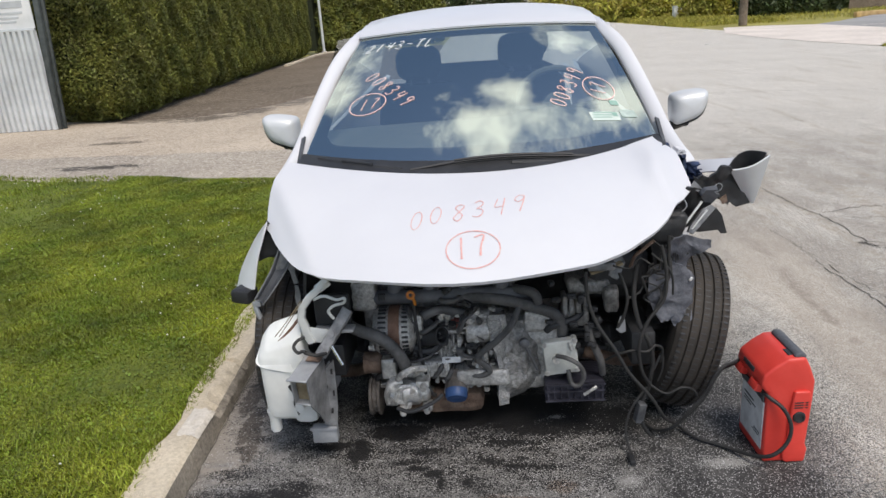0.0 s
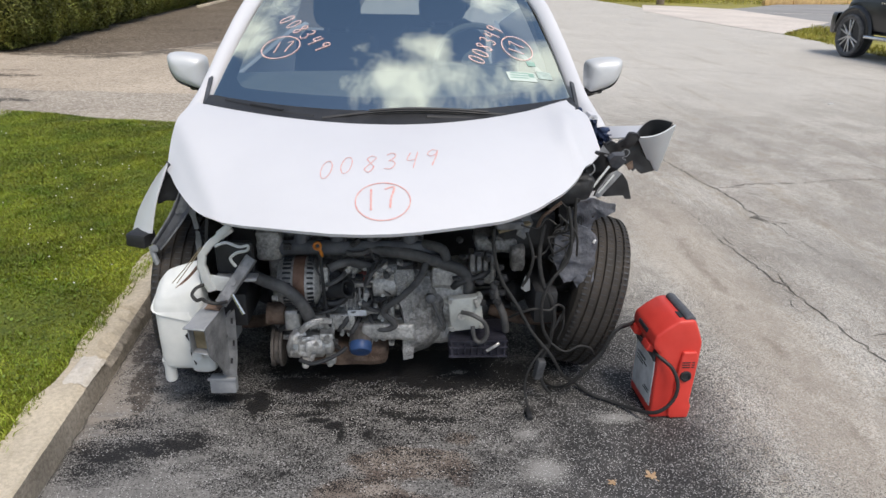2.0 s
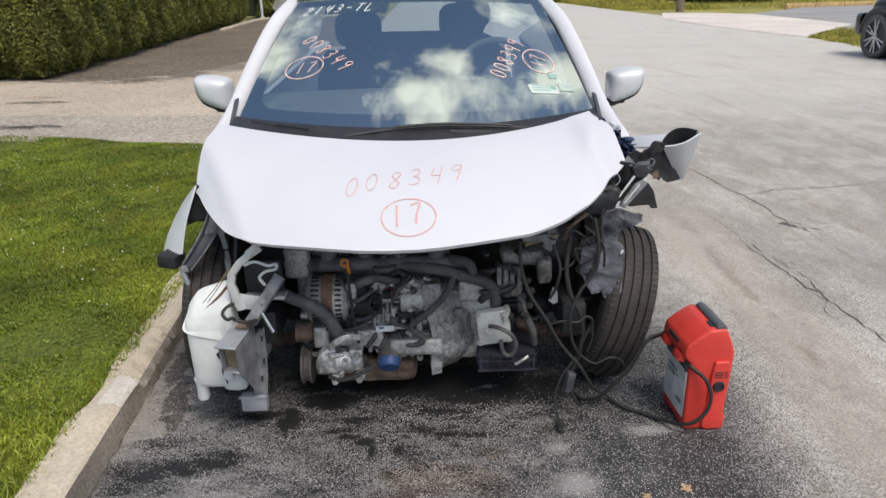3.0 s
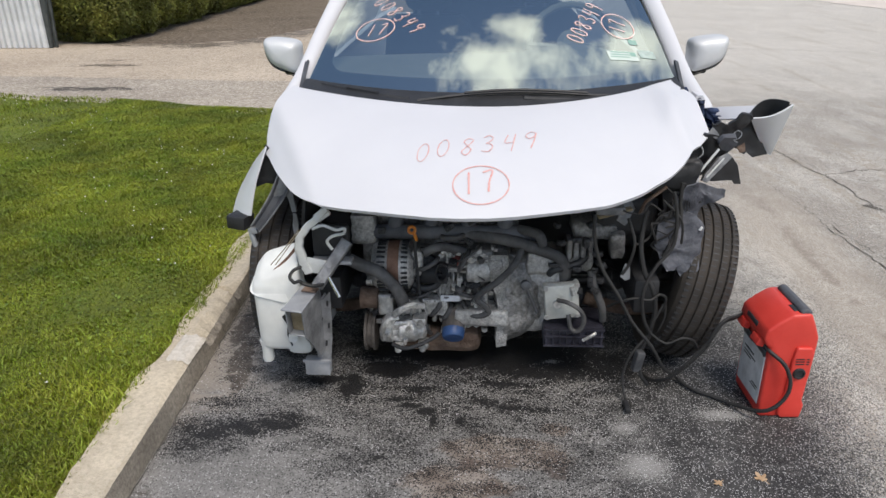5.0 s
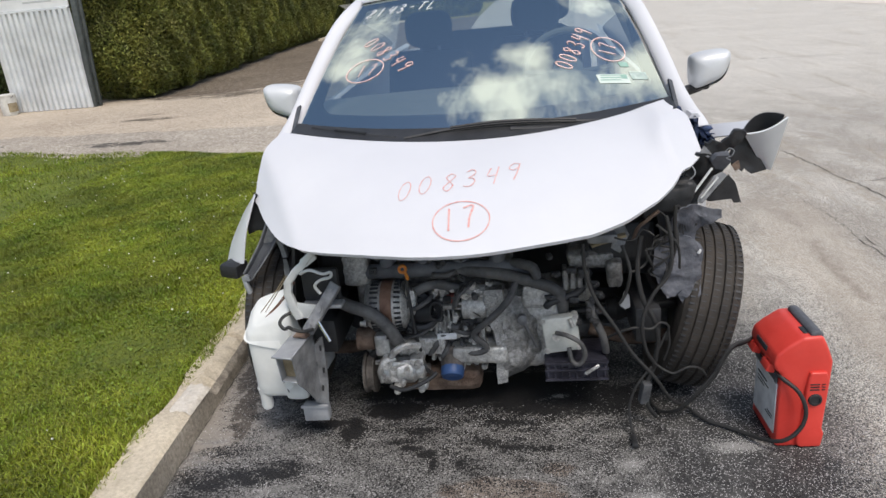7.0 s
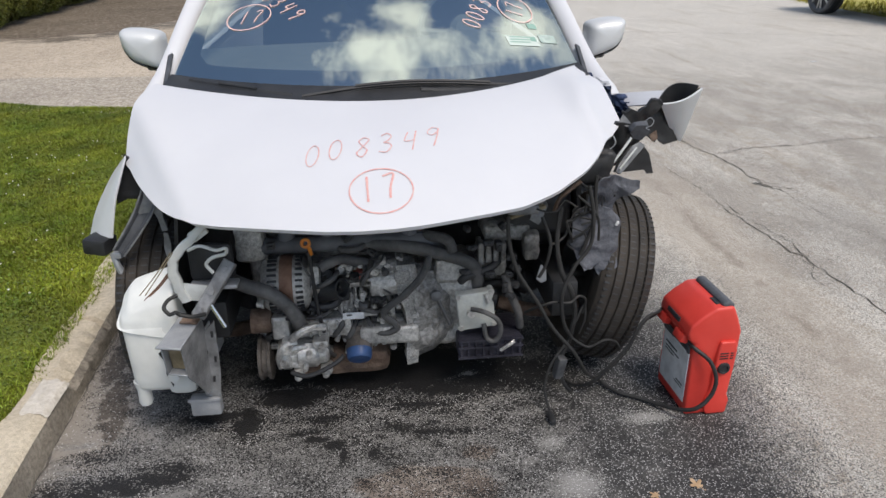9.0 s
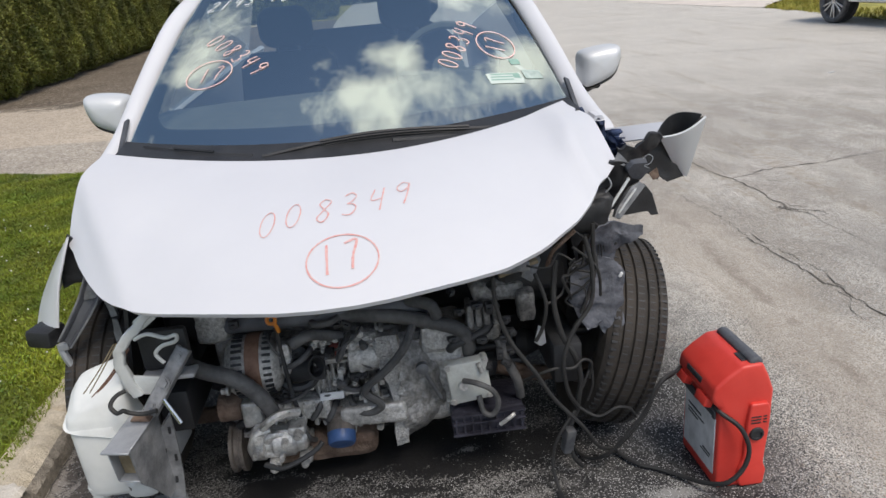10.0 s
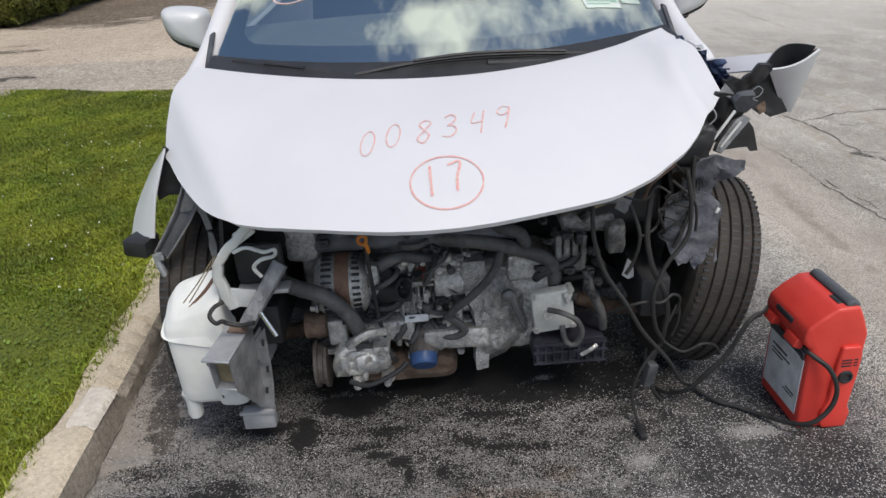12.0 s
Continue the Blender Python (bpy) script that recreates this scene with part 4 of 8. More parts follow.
g = Geo().grid(lambda u, v: roof_point(1 - 2 * u, v), 28, 40, thick=0.008)
part("roof", g, M_PAINT, car, "white steel roof")
for s in (-1, 1):
    g = Geo().grid(lambda u, v, s=s: roof_point(s * (0.90 + 0.02 * u), 0.02 + 0.9 * v) + Vector((0, 0, 0.004)), 1, 20)
    part("roof_ditch", g, M_BLACK, car, "black roof drip moulding")

for s in (-1, 1):
    # windscreen pillar, a curved tapering beam that runs into the roof rail
    def pillar(u, v, s=s):
        path = [Vector((0.748, 0.30, 0.76)), Vector((0.742, 0.38, 0.85)), Vector((0.725, 0.47, 0.895)), Vector((0.703, 0.585, 0.955)), Vector((0.668, 0.775, 1.085)), Vector((0.612, 1.0, 1.243)),
                Vector((0.556, 1.17, 1.328)), Vector((0.549, 1.5, 1.362)), Vector((0.567, 2.0, 1.385)), Vector((0.570, 2.5, 1.375)), Vector((0.56, 3.2, 1.31))]
        line = smooth_line(path, 4)
        kk = u * (len(line) - 1)
        j = min(int(kk), len(line) - 2)
        c = line[j].lerp(line[j + 1], kk - j)
        wd = 0.026 + 0.010 * smoothstep(0.22, 0.05, u) - 0.005 * smoothstep(0.45, 0.62, u)
        ang = 2 * math.pi * v
        off = Vector((math.cos(ang) * wd, 0.0, math.sin(ang) * (0.027 - 0.006 * smoothstep(0.45, 0.62, u))))
        off.x += 0.012 * math.sin(ang)
        p = c + off
        return (s * p.x + 0.02 * min(1.0, p.y), p.y, p.z)
    part("pillar", Geo().grid(pillar, 48, 14), M_PAINT, car, "white windscreen pillar")

    # door and rear quarter, one skin from sill to belt line
    def side(u, v, s=s):
        y = 0.62 + 3.0 * u
        belt = 0.90 + 0.10 * u
        z = 0.24 + (belt - 0.24) * v
        x = 0.775 + 0.07 * math.sin(math.pi * (0.15 + 0.62 * (1 - v))) - 0.05 * smoothstep(0.75, 1.0, u) - 0.05 * smoothstep(0.85, 1.0, v)
        return (s * x, y, z)
    g = Geo().grid(side, 30, 12, thick=0.03 * s)
    part("side_panel", g, M_PAINT, car, "white side panel with doors")
    def window(u, v, s=s):
        y = 0.75 + 2.5 * u + 0.35 * v * (1 - 2 * u)
        zb, zt = 0.905 + 0.09 * u, 1.345 - 0.06 * u ** 3
        return (s * (0.735 + (0.60 - 0.735) * v), y, zb + (zt - zb) * v)
    sg = part("side_window", Geo().grid(window, 12, 6), M_GLASS_DARK, car, "dark side glass")
    sg.visible_shadow = False
    g = Geo().grid(lambda u, v, s=s: (s * (0.73 + 0.02 * v - 0.04 * u), 0.40 + 0.55 * u, 0.885 + 0.05 * u + 0.012 * math.sin(3.1 * v)), 8, 3, thick=0.01)
    part("cowl_corner", g, M_PAINT, car, "white fender shoulder")

g = Geo().grid(lambda u, v: ((1 - 2 * u) * (0.60 - 0.02 * v), 3.25 + 0.42 * v, 1.35 - 0.42 * v), 12, 8)
rg = part("rear_window", g, M_GLASS_REAR, car, "tailgate glass")
rg.visible_shadow = False
g = Geo().grid(lambda u, v: ((1 - 2 * u) * (0.70 + 0.05 * v), 3.64 - 0.02 * v, 0.95 - 0.65 * v), 12, 8, thick=0.04)
part("tailgate", g, M_PAINT, car, "white tailgate")
g = Geo().box((0, 2.0, 0.24), (1.5, 3.2, 0.08), bevel=0.03)
part("floor_pan", g, M_BLACK, car, "dark underbody")


def wheel(name, x, y, r, width, steer, label, rim_mat, camber=0.0):
    """A road wheel with grooved tread, built about its own axle."""
    w = new(name)
    w.parent = car
    w["label"] = label
    h = width / 2
    z = r * math.cos(radians(camber)) + 0.72 * h * math.sin(radians(abs(camber))) - 0.004
    w.matrix_basis = pose(x, y, z, 0, 0, steer) @ pose(0, 0, 0, 0, 90 + camber, 0)
    prof = [(r * 0.62, -h * 0.86), (r * 0.70, -h * 1.0), (r * 0.84, -h * 1.04), (r * 0.93, -h * 0.96), (r * 0.965, -h * 0.86)]
    grooves = [-0.55, -0.19, 0.19, 0.55]
    top = [(r * 0.982, -h * 0.78)]
    for gz in grooves:
        z = gz * h
        c = r * (1.0 - 0.016 * gz ** 2)
        top += [(c, z - 0.0055), (c - 0.008, z - 0.0035), (c - 0.008, z + 0.0035), (c, z + 0.0055)]
    top += [(r * 0.982, h * 0.78)]
    prof += top + [(rr, -z) for rr, z in prof[::-1]]
    part("tyre", Geo().lathe(prof, 72, caps=False), M_TYRE, w, "worn grooved black tyre", angle=25)
    # cross cuts of the shoulder blocks
    g = Geo()
    for k in range(84):
        a = 2 * math.pi * k / 84
        for z, dz in ((-h * 0.72, h * 0.26), (h * 0.72, h * 0.26), (0.0, h * 0.20), (-h * 0.37, h * 0.18), (h * 0.37, h * 0.18)):
            rot = Matrix.Rotation(a + (0.03 if abs(z) < h * 0.5 else 0), 4, 'Z')
            rr = r * (0.9945 if abs(z) < h * 0.5 else 0.985)
            g.box((rr - 0.0035, 0, z), (0.010, 0.0058 if abs(z) > h * 0.5 else 0.0036, dz), m=rot)
    part("tread_cut", g, M_BLACK, w, "dark tread cuts", smooth=False)["kind"] = "stuff"
    part("rim", Geo().lathe([(r * 0.18, -h * 0.2), (r * 0.5, -h * 0.3), (r * 0.60, -h * 0.80), (r * 0.635, -h * 0.88), (r * 0.635, h * 0.88), (r * 0.60, h * 0.8), (r * 0.5, h * 0.62), (r * 0.16, h * 0.70)], 40), rim_mat, w, "steel rim")
    return w


wheel("wheel", 0.700, 0.226, 0.286, 0.172, -3.0, "front wheel leaning outward on its broken suspension", M_STEEL_DARK, 14.5)
wheel("wheel", -0.702, 0.235, 0.290, 0.178, -1.0, "front wheel close to the kerb", M_STEEL_DARK)
wheel("wheel", 0.752, 2.80, 0.290, 0.178, 0.0, "rear wheel", M_STEEL_DARK)
wheel("wheel", -0.752, 2.80, 0.290, 0.178, 0.0, "rear wheel", M_STEEL_DARK)

for s in (-1, 1):
    m = new("side_mirror")
    m.parent = car
    m["label"] = "silver door mirror with a black foot"
    # outline seen from ahead: flat top, pointed outer end, rising underside
    rim = smooth_line([Vector(p) for p in ((-0.086, 0.030, 0), (-0.078, 0.060, 0), (-0.030, 0.075, 0), (0.040, 0.081, 0), (0.070, 0.075, 0), (0.076, 0.050, 0), (0.066, 0.004, 0), (0.040, -0.034, 0), (-0.010, -0.058, 0), (-0.062, -0.072, 0), (-0.082, -0.045, 0), (-0.086, 0.030, 0))], 4)[:-1]
    rings = ((-0.072, 0.05), (-0.071, 0.40), (-0.066, 0.66), (-0.054, 0.85), (-0.034, 0.96), (-0.005, 1.0), (0.045, 0.98))
    mx, my, mz = s * 0.938 + 0.024, 1.10, 0.953
    vs = [(mx + s * p.x * k, my + d, mz + p.y * k) for d, k in rings for p in rim]
    nr = len(rim)
    fs = [[i * nr + j, i * nr + (j + 1) % nr, (i + 1) * nr + (j + 1) % nr, (i + 1) * nr + j][::-s] for i in range(len(rings) - 1) for j in range(nr)]
    fs.append([j for j in range(nr)][::-s])
    part("housing", Geo().add(vs, fs), M_MIRROR_PAINT, m, "silver mirror housing", angle=50)
    under = [(mx + s * p.x * k * 1.01, my + d, mz + p.y * k - 0.012) for d, k in ((-0.050, 0.80), (-0.03, 0.95), (0.05, 0.98)) for p in rim[20:37]]
    nu = len(rim[20:37])
    part("lower_cover", Geo().add(under, [[i * nu + j, i * nu + j + 1, (i + 1) * nu + j + 1, (i + 1) * nu + j][::-s] for i in range(2) for j in range(nu - 1)]), M_BLACK, m, "black lower cover")
    g = Geo()
    g.tube([(s * 0.90 + 0.026, 1.11, 0.885), (s * 0.855 + 0.02, 1.10, 0.872), (s * 0.79 + 0.02, 1.08, 0.86)], 0.022, 10)
    g.box((s * 0.895 + 0.026, 1.105, 0.885), (0.075, 0.07, 0.025), bevel=0.012)
    part("mirror_foot", g, M_BLACK, m, "black mirror foot")
    g = Geo().box((s * 0.936 + 0.024, 1.143, 0.962), (0.12, 0.008, 0.08), bevel=0.02)
    part("mirror_glass", g, M_CHROME, m, "mirror glass")


# ---------------------------------------------------------------- marker writing on hood and glass
def loop(cx, cy, rx, ry, a0=90.0, turn=360.0, n=16):
    return [(cx + rx * math.cos(radians(a0 + turn * k / n)), cy + ry * math.sin(radians(a0 + turn * k / n))) for k in range(n + 1)]


GLYPH = {
    "0": [loop(0.3, 0.5, 0.27, 0.48, 70, 380)],
    "8": [[(0.5, 0.86), (0.3, 0.98), (0.1, 0.82), (0.28, 0.55), (0.48, 0.28), (0.3, 0.02), (0.08, 0.22), (0.3, 0.52), (0.5, 0.78), (0.48, 0.9)]],
    "3": [[(0.06, 0.9), (0.3, 1.0), (0.48, 0.8), (0.34, 0.58), (0.2, 0.52), (0.42, 0.44), (0.52, 0.24), (0.34, 0.02), (0.04, 0.1)]],
    "4": [[(0.18, 0.98), (0.08, 0.5), (0.5, 0.52)], [(0.52, 0.98), (0.42, 0.0)]],
    "9": [[(0.52, 0.9), (0.28, 1.0), (0.08, 0.78), (0.24, 0.58), (0.48, 0.7), (0.54, 0.92), (0.48, 0.45), (0.36, 0.0)]],
    "1": [[(0.3, 1.0), (0.22, 0.0)]],
    "7": [[(0.06, 0.92), (0.5, 0.98), (0.3, 0.45), (0.22, 0.0)]],
    "2": [[(0.06, 0.8), (0.28, 1.0), (0.5, 0.8), (0.3, 0.4), (0.04, 0.02), (0.55, 0.05)]],
    "-": [[(0.05, 0.5), (0.5, 0.52)]],
    "T": [[(0.0, 0.98), (0.6, 1.0)], [(0.3, 1.0), (0.28, 0.0)]],
    "L": [[(0.1, 1.0), (0.08, 0.0), (0.55, 0.04)]],
}


def stroke(g, pts, width, on, lift):
    """A flat marker line laid on a surface."""
    line = smooth_line([Vector((x, y, 0)) for x, y in pts], 5) if len(pts) < 14 else [Vector((x, y, 0)) for x, y in pts]
    vs = []
    for i, p in enumerate(line):
        d = line[min(i + 1, len(line) - 1)] - line[max(i - 1, 0)]
        n = Vector((-d.y, d.x, 0)).normalized() * width * 0.5 * (0.8 + 0.35 * noise.noise((p.x * 90, p.y * 90, 0)))
        for q in (p + n, p - n):
            s = on(q.x, q.y)
            vs.append((s.x, s.y, s.z + lift))
    g.add(vs, [[2 * i, 2 * i + 1, 2 * i + 3, 2 * i + 2] for i in range(len(line) - 1)])


def write(text, on, x, y, angle, size, pitch, width, lift, squash, material, parent, name, wander=0.0, slant=0.0, drop=0.0):
    """Handwritten characters along a line on a surface; one mesh a character."""
    ca, sa = math.cos(radians(angle)), math.sin(radians(angle))
    for i, ch in enumerate(text):
        g = Geo()
        for line in GLYPH[ch]:
            pts = []
            for a, b in line:
                lx = i * pitch + (a + slant * b) * size * 0.75
                ly = b * size + wander * math.sin(i * 2.1) + drop * i
                pts.append((x + lx * ca - ly * sa, y + (lx * sa + ly * ca) * squash))
            stroke(g, pts, width, on, lift)
        part(name, g, material, parent, "hand-drawn character " + ch, smooth=False)


def ring(on, x, y, rx, ry, width, lift, squash, angle, material, parent, name):
    ca, sa = math.cos(radians(angle)), math.sin(radians(angle))
    pts = []
    for a, b in loop(0, 0, rx, ry, 110, 372, 34):
        pts.append((x + a * ca - b * sa, y + (a * sa + b * ca) * squash))
    g = Geo()
    stroke(g, pts, width, on, lift)
    part(name, g, material, parent, "hand-drawn circle", smooth=False)


write("00", hood_on, -0.218, -0.110, 20, 0.086, 0.064, 0.0034, 0.002, 0.96, M_MARK_HOOD, hood, "marker_digit", 0.0, 0.6)
write("8349", hood_on, -0.088, -0.082, 12, 0.092, 0.065, 0.0042, 0.002, 0.96, M_MARK_HOOD, hood, "marker_digit", 0.004, 0.42)
ring(hood_on, -0.022, -0.203, 0.080, 0.078, 0.0048, 0.002, 0.96, 12, M_MARK_HOOD, hood, "marker_circle")
write("17", hood_on, -0.070, -0.243, 9, 0.088, 0.056, 0.0075, 0.002, 0.96, M_MARK_HOOD, hood, "marker_digit", 0.0, 0.1)

write("008349", ws_on, -0.458, 0.842, -55, 0.064, 0.054, 0.0046, 0.003, 0.86, M_MARK_GLASS, windscreen, "marker_digit", 0.0, 0.1)
ring(ws_on, -0.429, 0.686, 0.075, 0.066, 0.0046, 0.003, 0.86, -12, M_MARK_GLASS, windscreen, "marker_circle")
write("17", ws_on, -0.464, 0.664, -10, 0.062, 0.044, 0.0046, 0.003, 0.86, M_MARK_GLASS, windscreen, "marker_digit", 0.0, 0.12)
write("008349", ws_on, 0.346, 0.580, 68, 0.066, 0.047, 0.0046, 0.003, 0.86, M_MARK_GLASS, windscreen, "marker_digit", 0.0, 0.0)
ring(ws_on, 0.49, 0.708, 0.061, 0.071, 0.0046, 0.003, 0.86, 10, M_MARK_GLASS, windscreen, "marker_circle")
write("17", ws_on, 0.515, 0.676, 84, 0.062, 0.040, 0.0046, 0.003, 0.86, M_MARK_GLASS, windscreen, "marker_digit", 0.0, 0.0)
write("2143-TL", ws_on, -0.475, 1.035, -10, 0.062, 0.045, 0.005, 0.003, 0.86, M_MARK_WHITE, windscreen, "marker_character", 0.0, 0.3)


def decal(on, x, y, w, h, angle, lift, squash, n=6):
    ca, sa = math.cos(radians(angle)), math.sin(radians(angle))
    def f(u, v):
        a, b = (u - 0.5) * w, (v - 0.5) * h
        p = on(x + a * ca - b * sa, y + (a * sa + b * ca) * squash)
        return (p.x, p.y, p.z + lift)
    return Geo().grid(f, n, 3)


st = part("inspection_sticker", decal(ws_on, 0.492, 0.562, 0.115, 0.047, 14, 0.002, 0.86), M_STICKER, windscreen, "pale green printed sticker")
for dy in (0.013, 0.002, -0.009):
    part("print_bar", decal(ws_on, 0.482, 0.562 + dy, 0.075, 0.005, 14, 0.003, 0.86), M_STICKER_INK, st)
part("printed_border", decal(ws_on, 0.53, 0.578, 0.022, 0.022, 14, 0.003, 0.86), M_STICKER_INK, st)
part("registration_sticker", decal(ws_on, 0.585, 0.597, 0.062, 0.040, 14, 0.002, 0.86), M_STICKER_DULL, windscreen, "small worn green sticker")
part("square_tag", decal(ws_on, 0.537, 0.640, 0.034, 0.026, 14, 0.002, 0.86), M_STICKER_INK, windscreen, "small dark green tag")

# ---------------------------------------------------------------- cowl, wipers, cabin
def cowl(u, v):
    a = 1 - 2 * u
    y0, y1 = 0.195 + 0.185 * a * a, 0.325 + 0.195 * a * a
    y = y0 + (y1 - y0) * v
    return Vector((0.004 + 0.675 * a, y, 0.826 + 0.3 * y0 - 0.028 + (0.910 + 0.018 * a * a - 0.798 - 0.3 * y0) * v))


g = Geo().grid(cowl, 30, 6, thick=0.02)
part("cowl_panel", g, M_BLACK, car, "black plastic wiper cowl")
g = Geo()
for k in range(16):
    x = -0.58 + k * 0.075
    g.box(cowl(0.5 - 0.5 * x / 0.675, 0.62) + Vector((0, 0, 0.002)), (0.045, 0.006, 0.004))
part("cowl_slot", g, M_DASH, car, "cowl vent slots", smooth=False)["kind"] = "stuff"


def wiper(arm, blade):
    w = new("wiper")
    w.parent = car
    w["label"] = "black windscreen wiper with a long blade"
    part("wiper_arm", Geo().tube(arm, 0.010, 8, 4), M_BLACK, w, "black wiper arm")
    pts = [Vector(p) for p in blade]
    g = Geo().tube(pts, 0.0065, 6, 5)
    g.tube([p + Vector((0, -0.003, 0.009)) for p in pts], 0.0055, 5, 5)
    part("wiper_blade", g, M_BLACK, w, "rubber wiper blade")
    part("spoiler", Geo().tube([p + Vector((0, -0.005, 0.016)) for p in pts[1:-1]], 0.0045, 5, 5), M_BLACK, w)


wiper([(0.44, 0.330, 0.895), (0.30, 0.305, 0.905), (0.12, 0.290, 0.915)], [(-0.24, 0.288, 0.900), (-0.08, 0.300, 0.918), (0.06, 0.306, 0.926), (0.20, 0.312, 0.923), (0.34, 0.326, 0.912), (0.46, 0.350, 0.902)])
wiper([(-0.62, 0.415, 0.905), (-0.52, 0.365, 0.907), (-0.42, 0.325, 0.904)], [(-0.60, 0.450, 0.930), (-0.5, 0.395, 0.921), (-0.38, 0.340, 0.911), (-0.27, 0.302, 0.903)])
for s in (-1, 1):
    g = Geo().grid(lambda u, v, s=s: (s * (0.697 - 0.014 * v) + 0.008, 0.47 + 0.13 * u, 0.908 + 0.082 * u + 0.008 * v), 8, 2, thick=0.008)
    part("pillar_cover", g, M_GREYPLASTIC, car, "dark triangular pillar cover")


def frit(u, v):
    """The black printed border of the windscreen: deep at the foot, narrow up the sides, with round corners."""
    a = 2 * u - 1
    foot = 0.105 + 0.16 * smoothstep(0.80, 1.0, abs(a)) ** 2
    p = ws_point(a, foot * v)
    return p + Vector((0, 0.003, -0.004))


part("black_border", Geo().grid(frit, 60, 4), M_FRIT, windscreen, "black printed glass border")
for s in (-1, 1):
    def side_frit(u, v, s=s):
        w = 0.075 * smoothstep(0.85, 0.08, u) + 0.014
        return ws_point(s * (1.0 - w * v), u) + Vector((0, 0.003, -0.005))
    part("black_border", Geo().grid(side_frit, 30, 3), M_FRIT, windscreen, "black printed glass border")
part("black_border", Geo().grid(lambda u, v: ws_point(2 * u - 1, 0.985 + 0.015 * v) + Vector((0, 0.003, -0.004)), 30, 2), M_FRIT, windscreen, "black printed glass border")

g = Geo().grid(lambda u, v: (0.01 + (1 - 2 * u) * 0.69, 0.50 + 0.52 * v, 0.915 + 0.035 * math.sin(2.2 * v) - 0.015 * (1 - 2 * u) ** 2 + 0.045 * math.exp(-(((1 - 2 * u) - 0.5) / 0.28) ** 2 - ((v - 0.75) / 0.25) ** 2)), 30, 12, thick=0.03)
part("dashboard", g, M_DASH, car, "grey dashboard")
bm_tor = Geo()
cx, cy, cz, R = 0.37, 1.12, 0.99, 0.185
ringpts = [Vector((cx + R * math.cos(a), cy + 0.4 * R * math.sin(a), cz + 0.9 * R * math.sin(a))) for a in [2 * math.pi * k / 28 for k in range(29)]]
bm_tor.tube(ringpts, 0.016, 8, 1)
bm_tor.tube([(cx - R, cy, cz), (cx, cy - 0.02, cz - 0.01), (cx + R, cy, cz)], 0.018, 6, 3)
bm_tor.lathe([(0.06, 0), (0.065, 0.02), (0.04, 0.04)], 16, Matrix.Translation((cx, cy + 0.0, cz)) @ pose(0, 0, 0, 65))
part("steering_wheel", bm_tor, M_DASH, car, "dark steering wheel")


def seat(name, x, y, width, label, base=0.45, top=1.06, head=True, hx=(0.0,)):
    s = new(name)
    s.parent = car
    s["label"] = label
    def back(u, v):
        a = 2 * math.pi * u
        taper = 1.0 - 0.18 * v
        px = width * 0.5 * taper * (abs(math.cos(a)) ** 0.5) * (1 if math.cos(a) > 0 else -1)
        py = 0.085 * (abs(math.sin(a)) ** 0.6) * (1 if math.sin(a) > 0 else -1)
        sc = 1.0 if v < 0.97 else 0.8
        return (x + px * sc, y + py * sc + 0.16 * v, base + (top - base) * v)
    part("backrest", Geo().grid(back, 28, 14).add([(x - width * .3, y + .16, top), (x + width * .3, y + .16, top), (x + width * .3, y + .20, top), (x - width * .3, y + .20, top)], [[0, 1, 2, 3]]), M_FABRIC, s, "charcoal cloth backrest", angle=60)
    part("cushion", Geo().box((x, y - 0.22, base), (width, 0.5, 0.16), bevel=0.06, seg=3), M_FABRIC, s, "charcoal cloth cushion")
    if head:
        for h in hx:
            hg = Geo().box((x + h, y + 0.20, top + 0.105), (0.25, 0.15, 0.18), bevel=0.066, seg=4)
            part("headrest", hg, M_FABRIC, s, "padded headrest", angle=60)
            pg = Geo().rod((x + h - 0.05, y + 0.19, top - 0.02), (x + h - 0.05, y + 0.20, top + 0.06), 0.007).rod((x + h + 0.05, y + 0.19, top - 0.02), (x + h + 0.05, y + 0.20, top + 0.06), 0.007)
            part("headrest_post", pg, M_STEEL_DARK, s)
    return s


seat("front_seat", -0.305, 1.62, 0.52, "charcoal cloth front seat", top=1.075)
seat("front_seat", 0.255, 1.62, 0.54, "charcoal cloth driver's seat", top=1.11)
seat("rear_seat", 0.03, 2.55, 1.18, "charcoal cloth rear bench", top=1.11, hx=(0.34,))
part("headliner", Geo().grid(lambda u, v: roof_point((1 - 2 * u) * 0.95, v) - Vector((0, 0, 0.035)), 12, 12, thick=0.01), M_HEADLINER, car, "light grey roof lining")
g = Geo().grid(lambda u, v: (0.01 + (1 - 2 * u) * 0.72, 0.56, 0.18 + 0.72 * v), 6, 4, thick=0.02)
part("firewall", g, M_BLACK, car, "dark engine bay bulkhead")


# ---------------------------------------------------------------- engine bay
def sub(name, label):
    e = new(name)
    e.parent = car
    e["label"] = label
    return e


def bolt(g, p, axis=(0, -1, 0), r=0.008, h=0.008):
    a = Vector(p)
    g.rod(a, a + Vector(axis) * h, r, 6)
    g.rod(a, a + Vector(axis) * (h * 0.35), r * 1.5, 10)


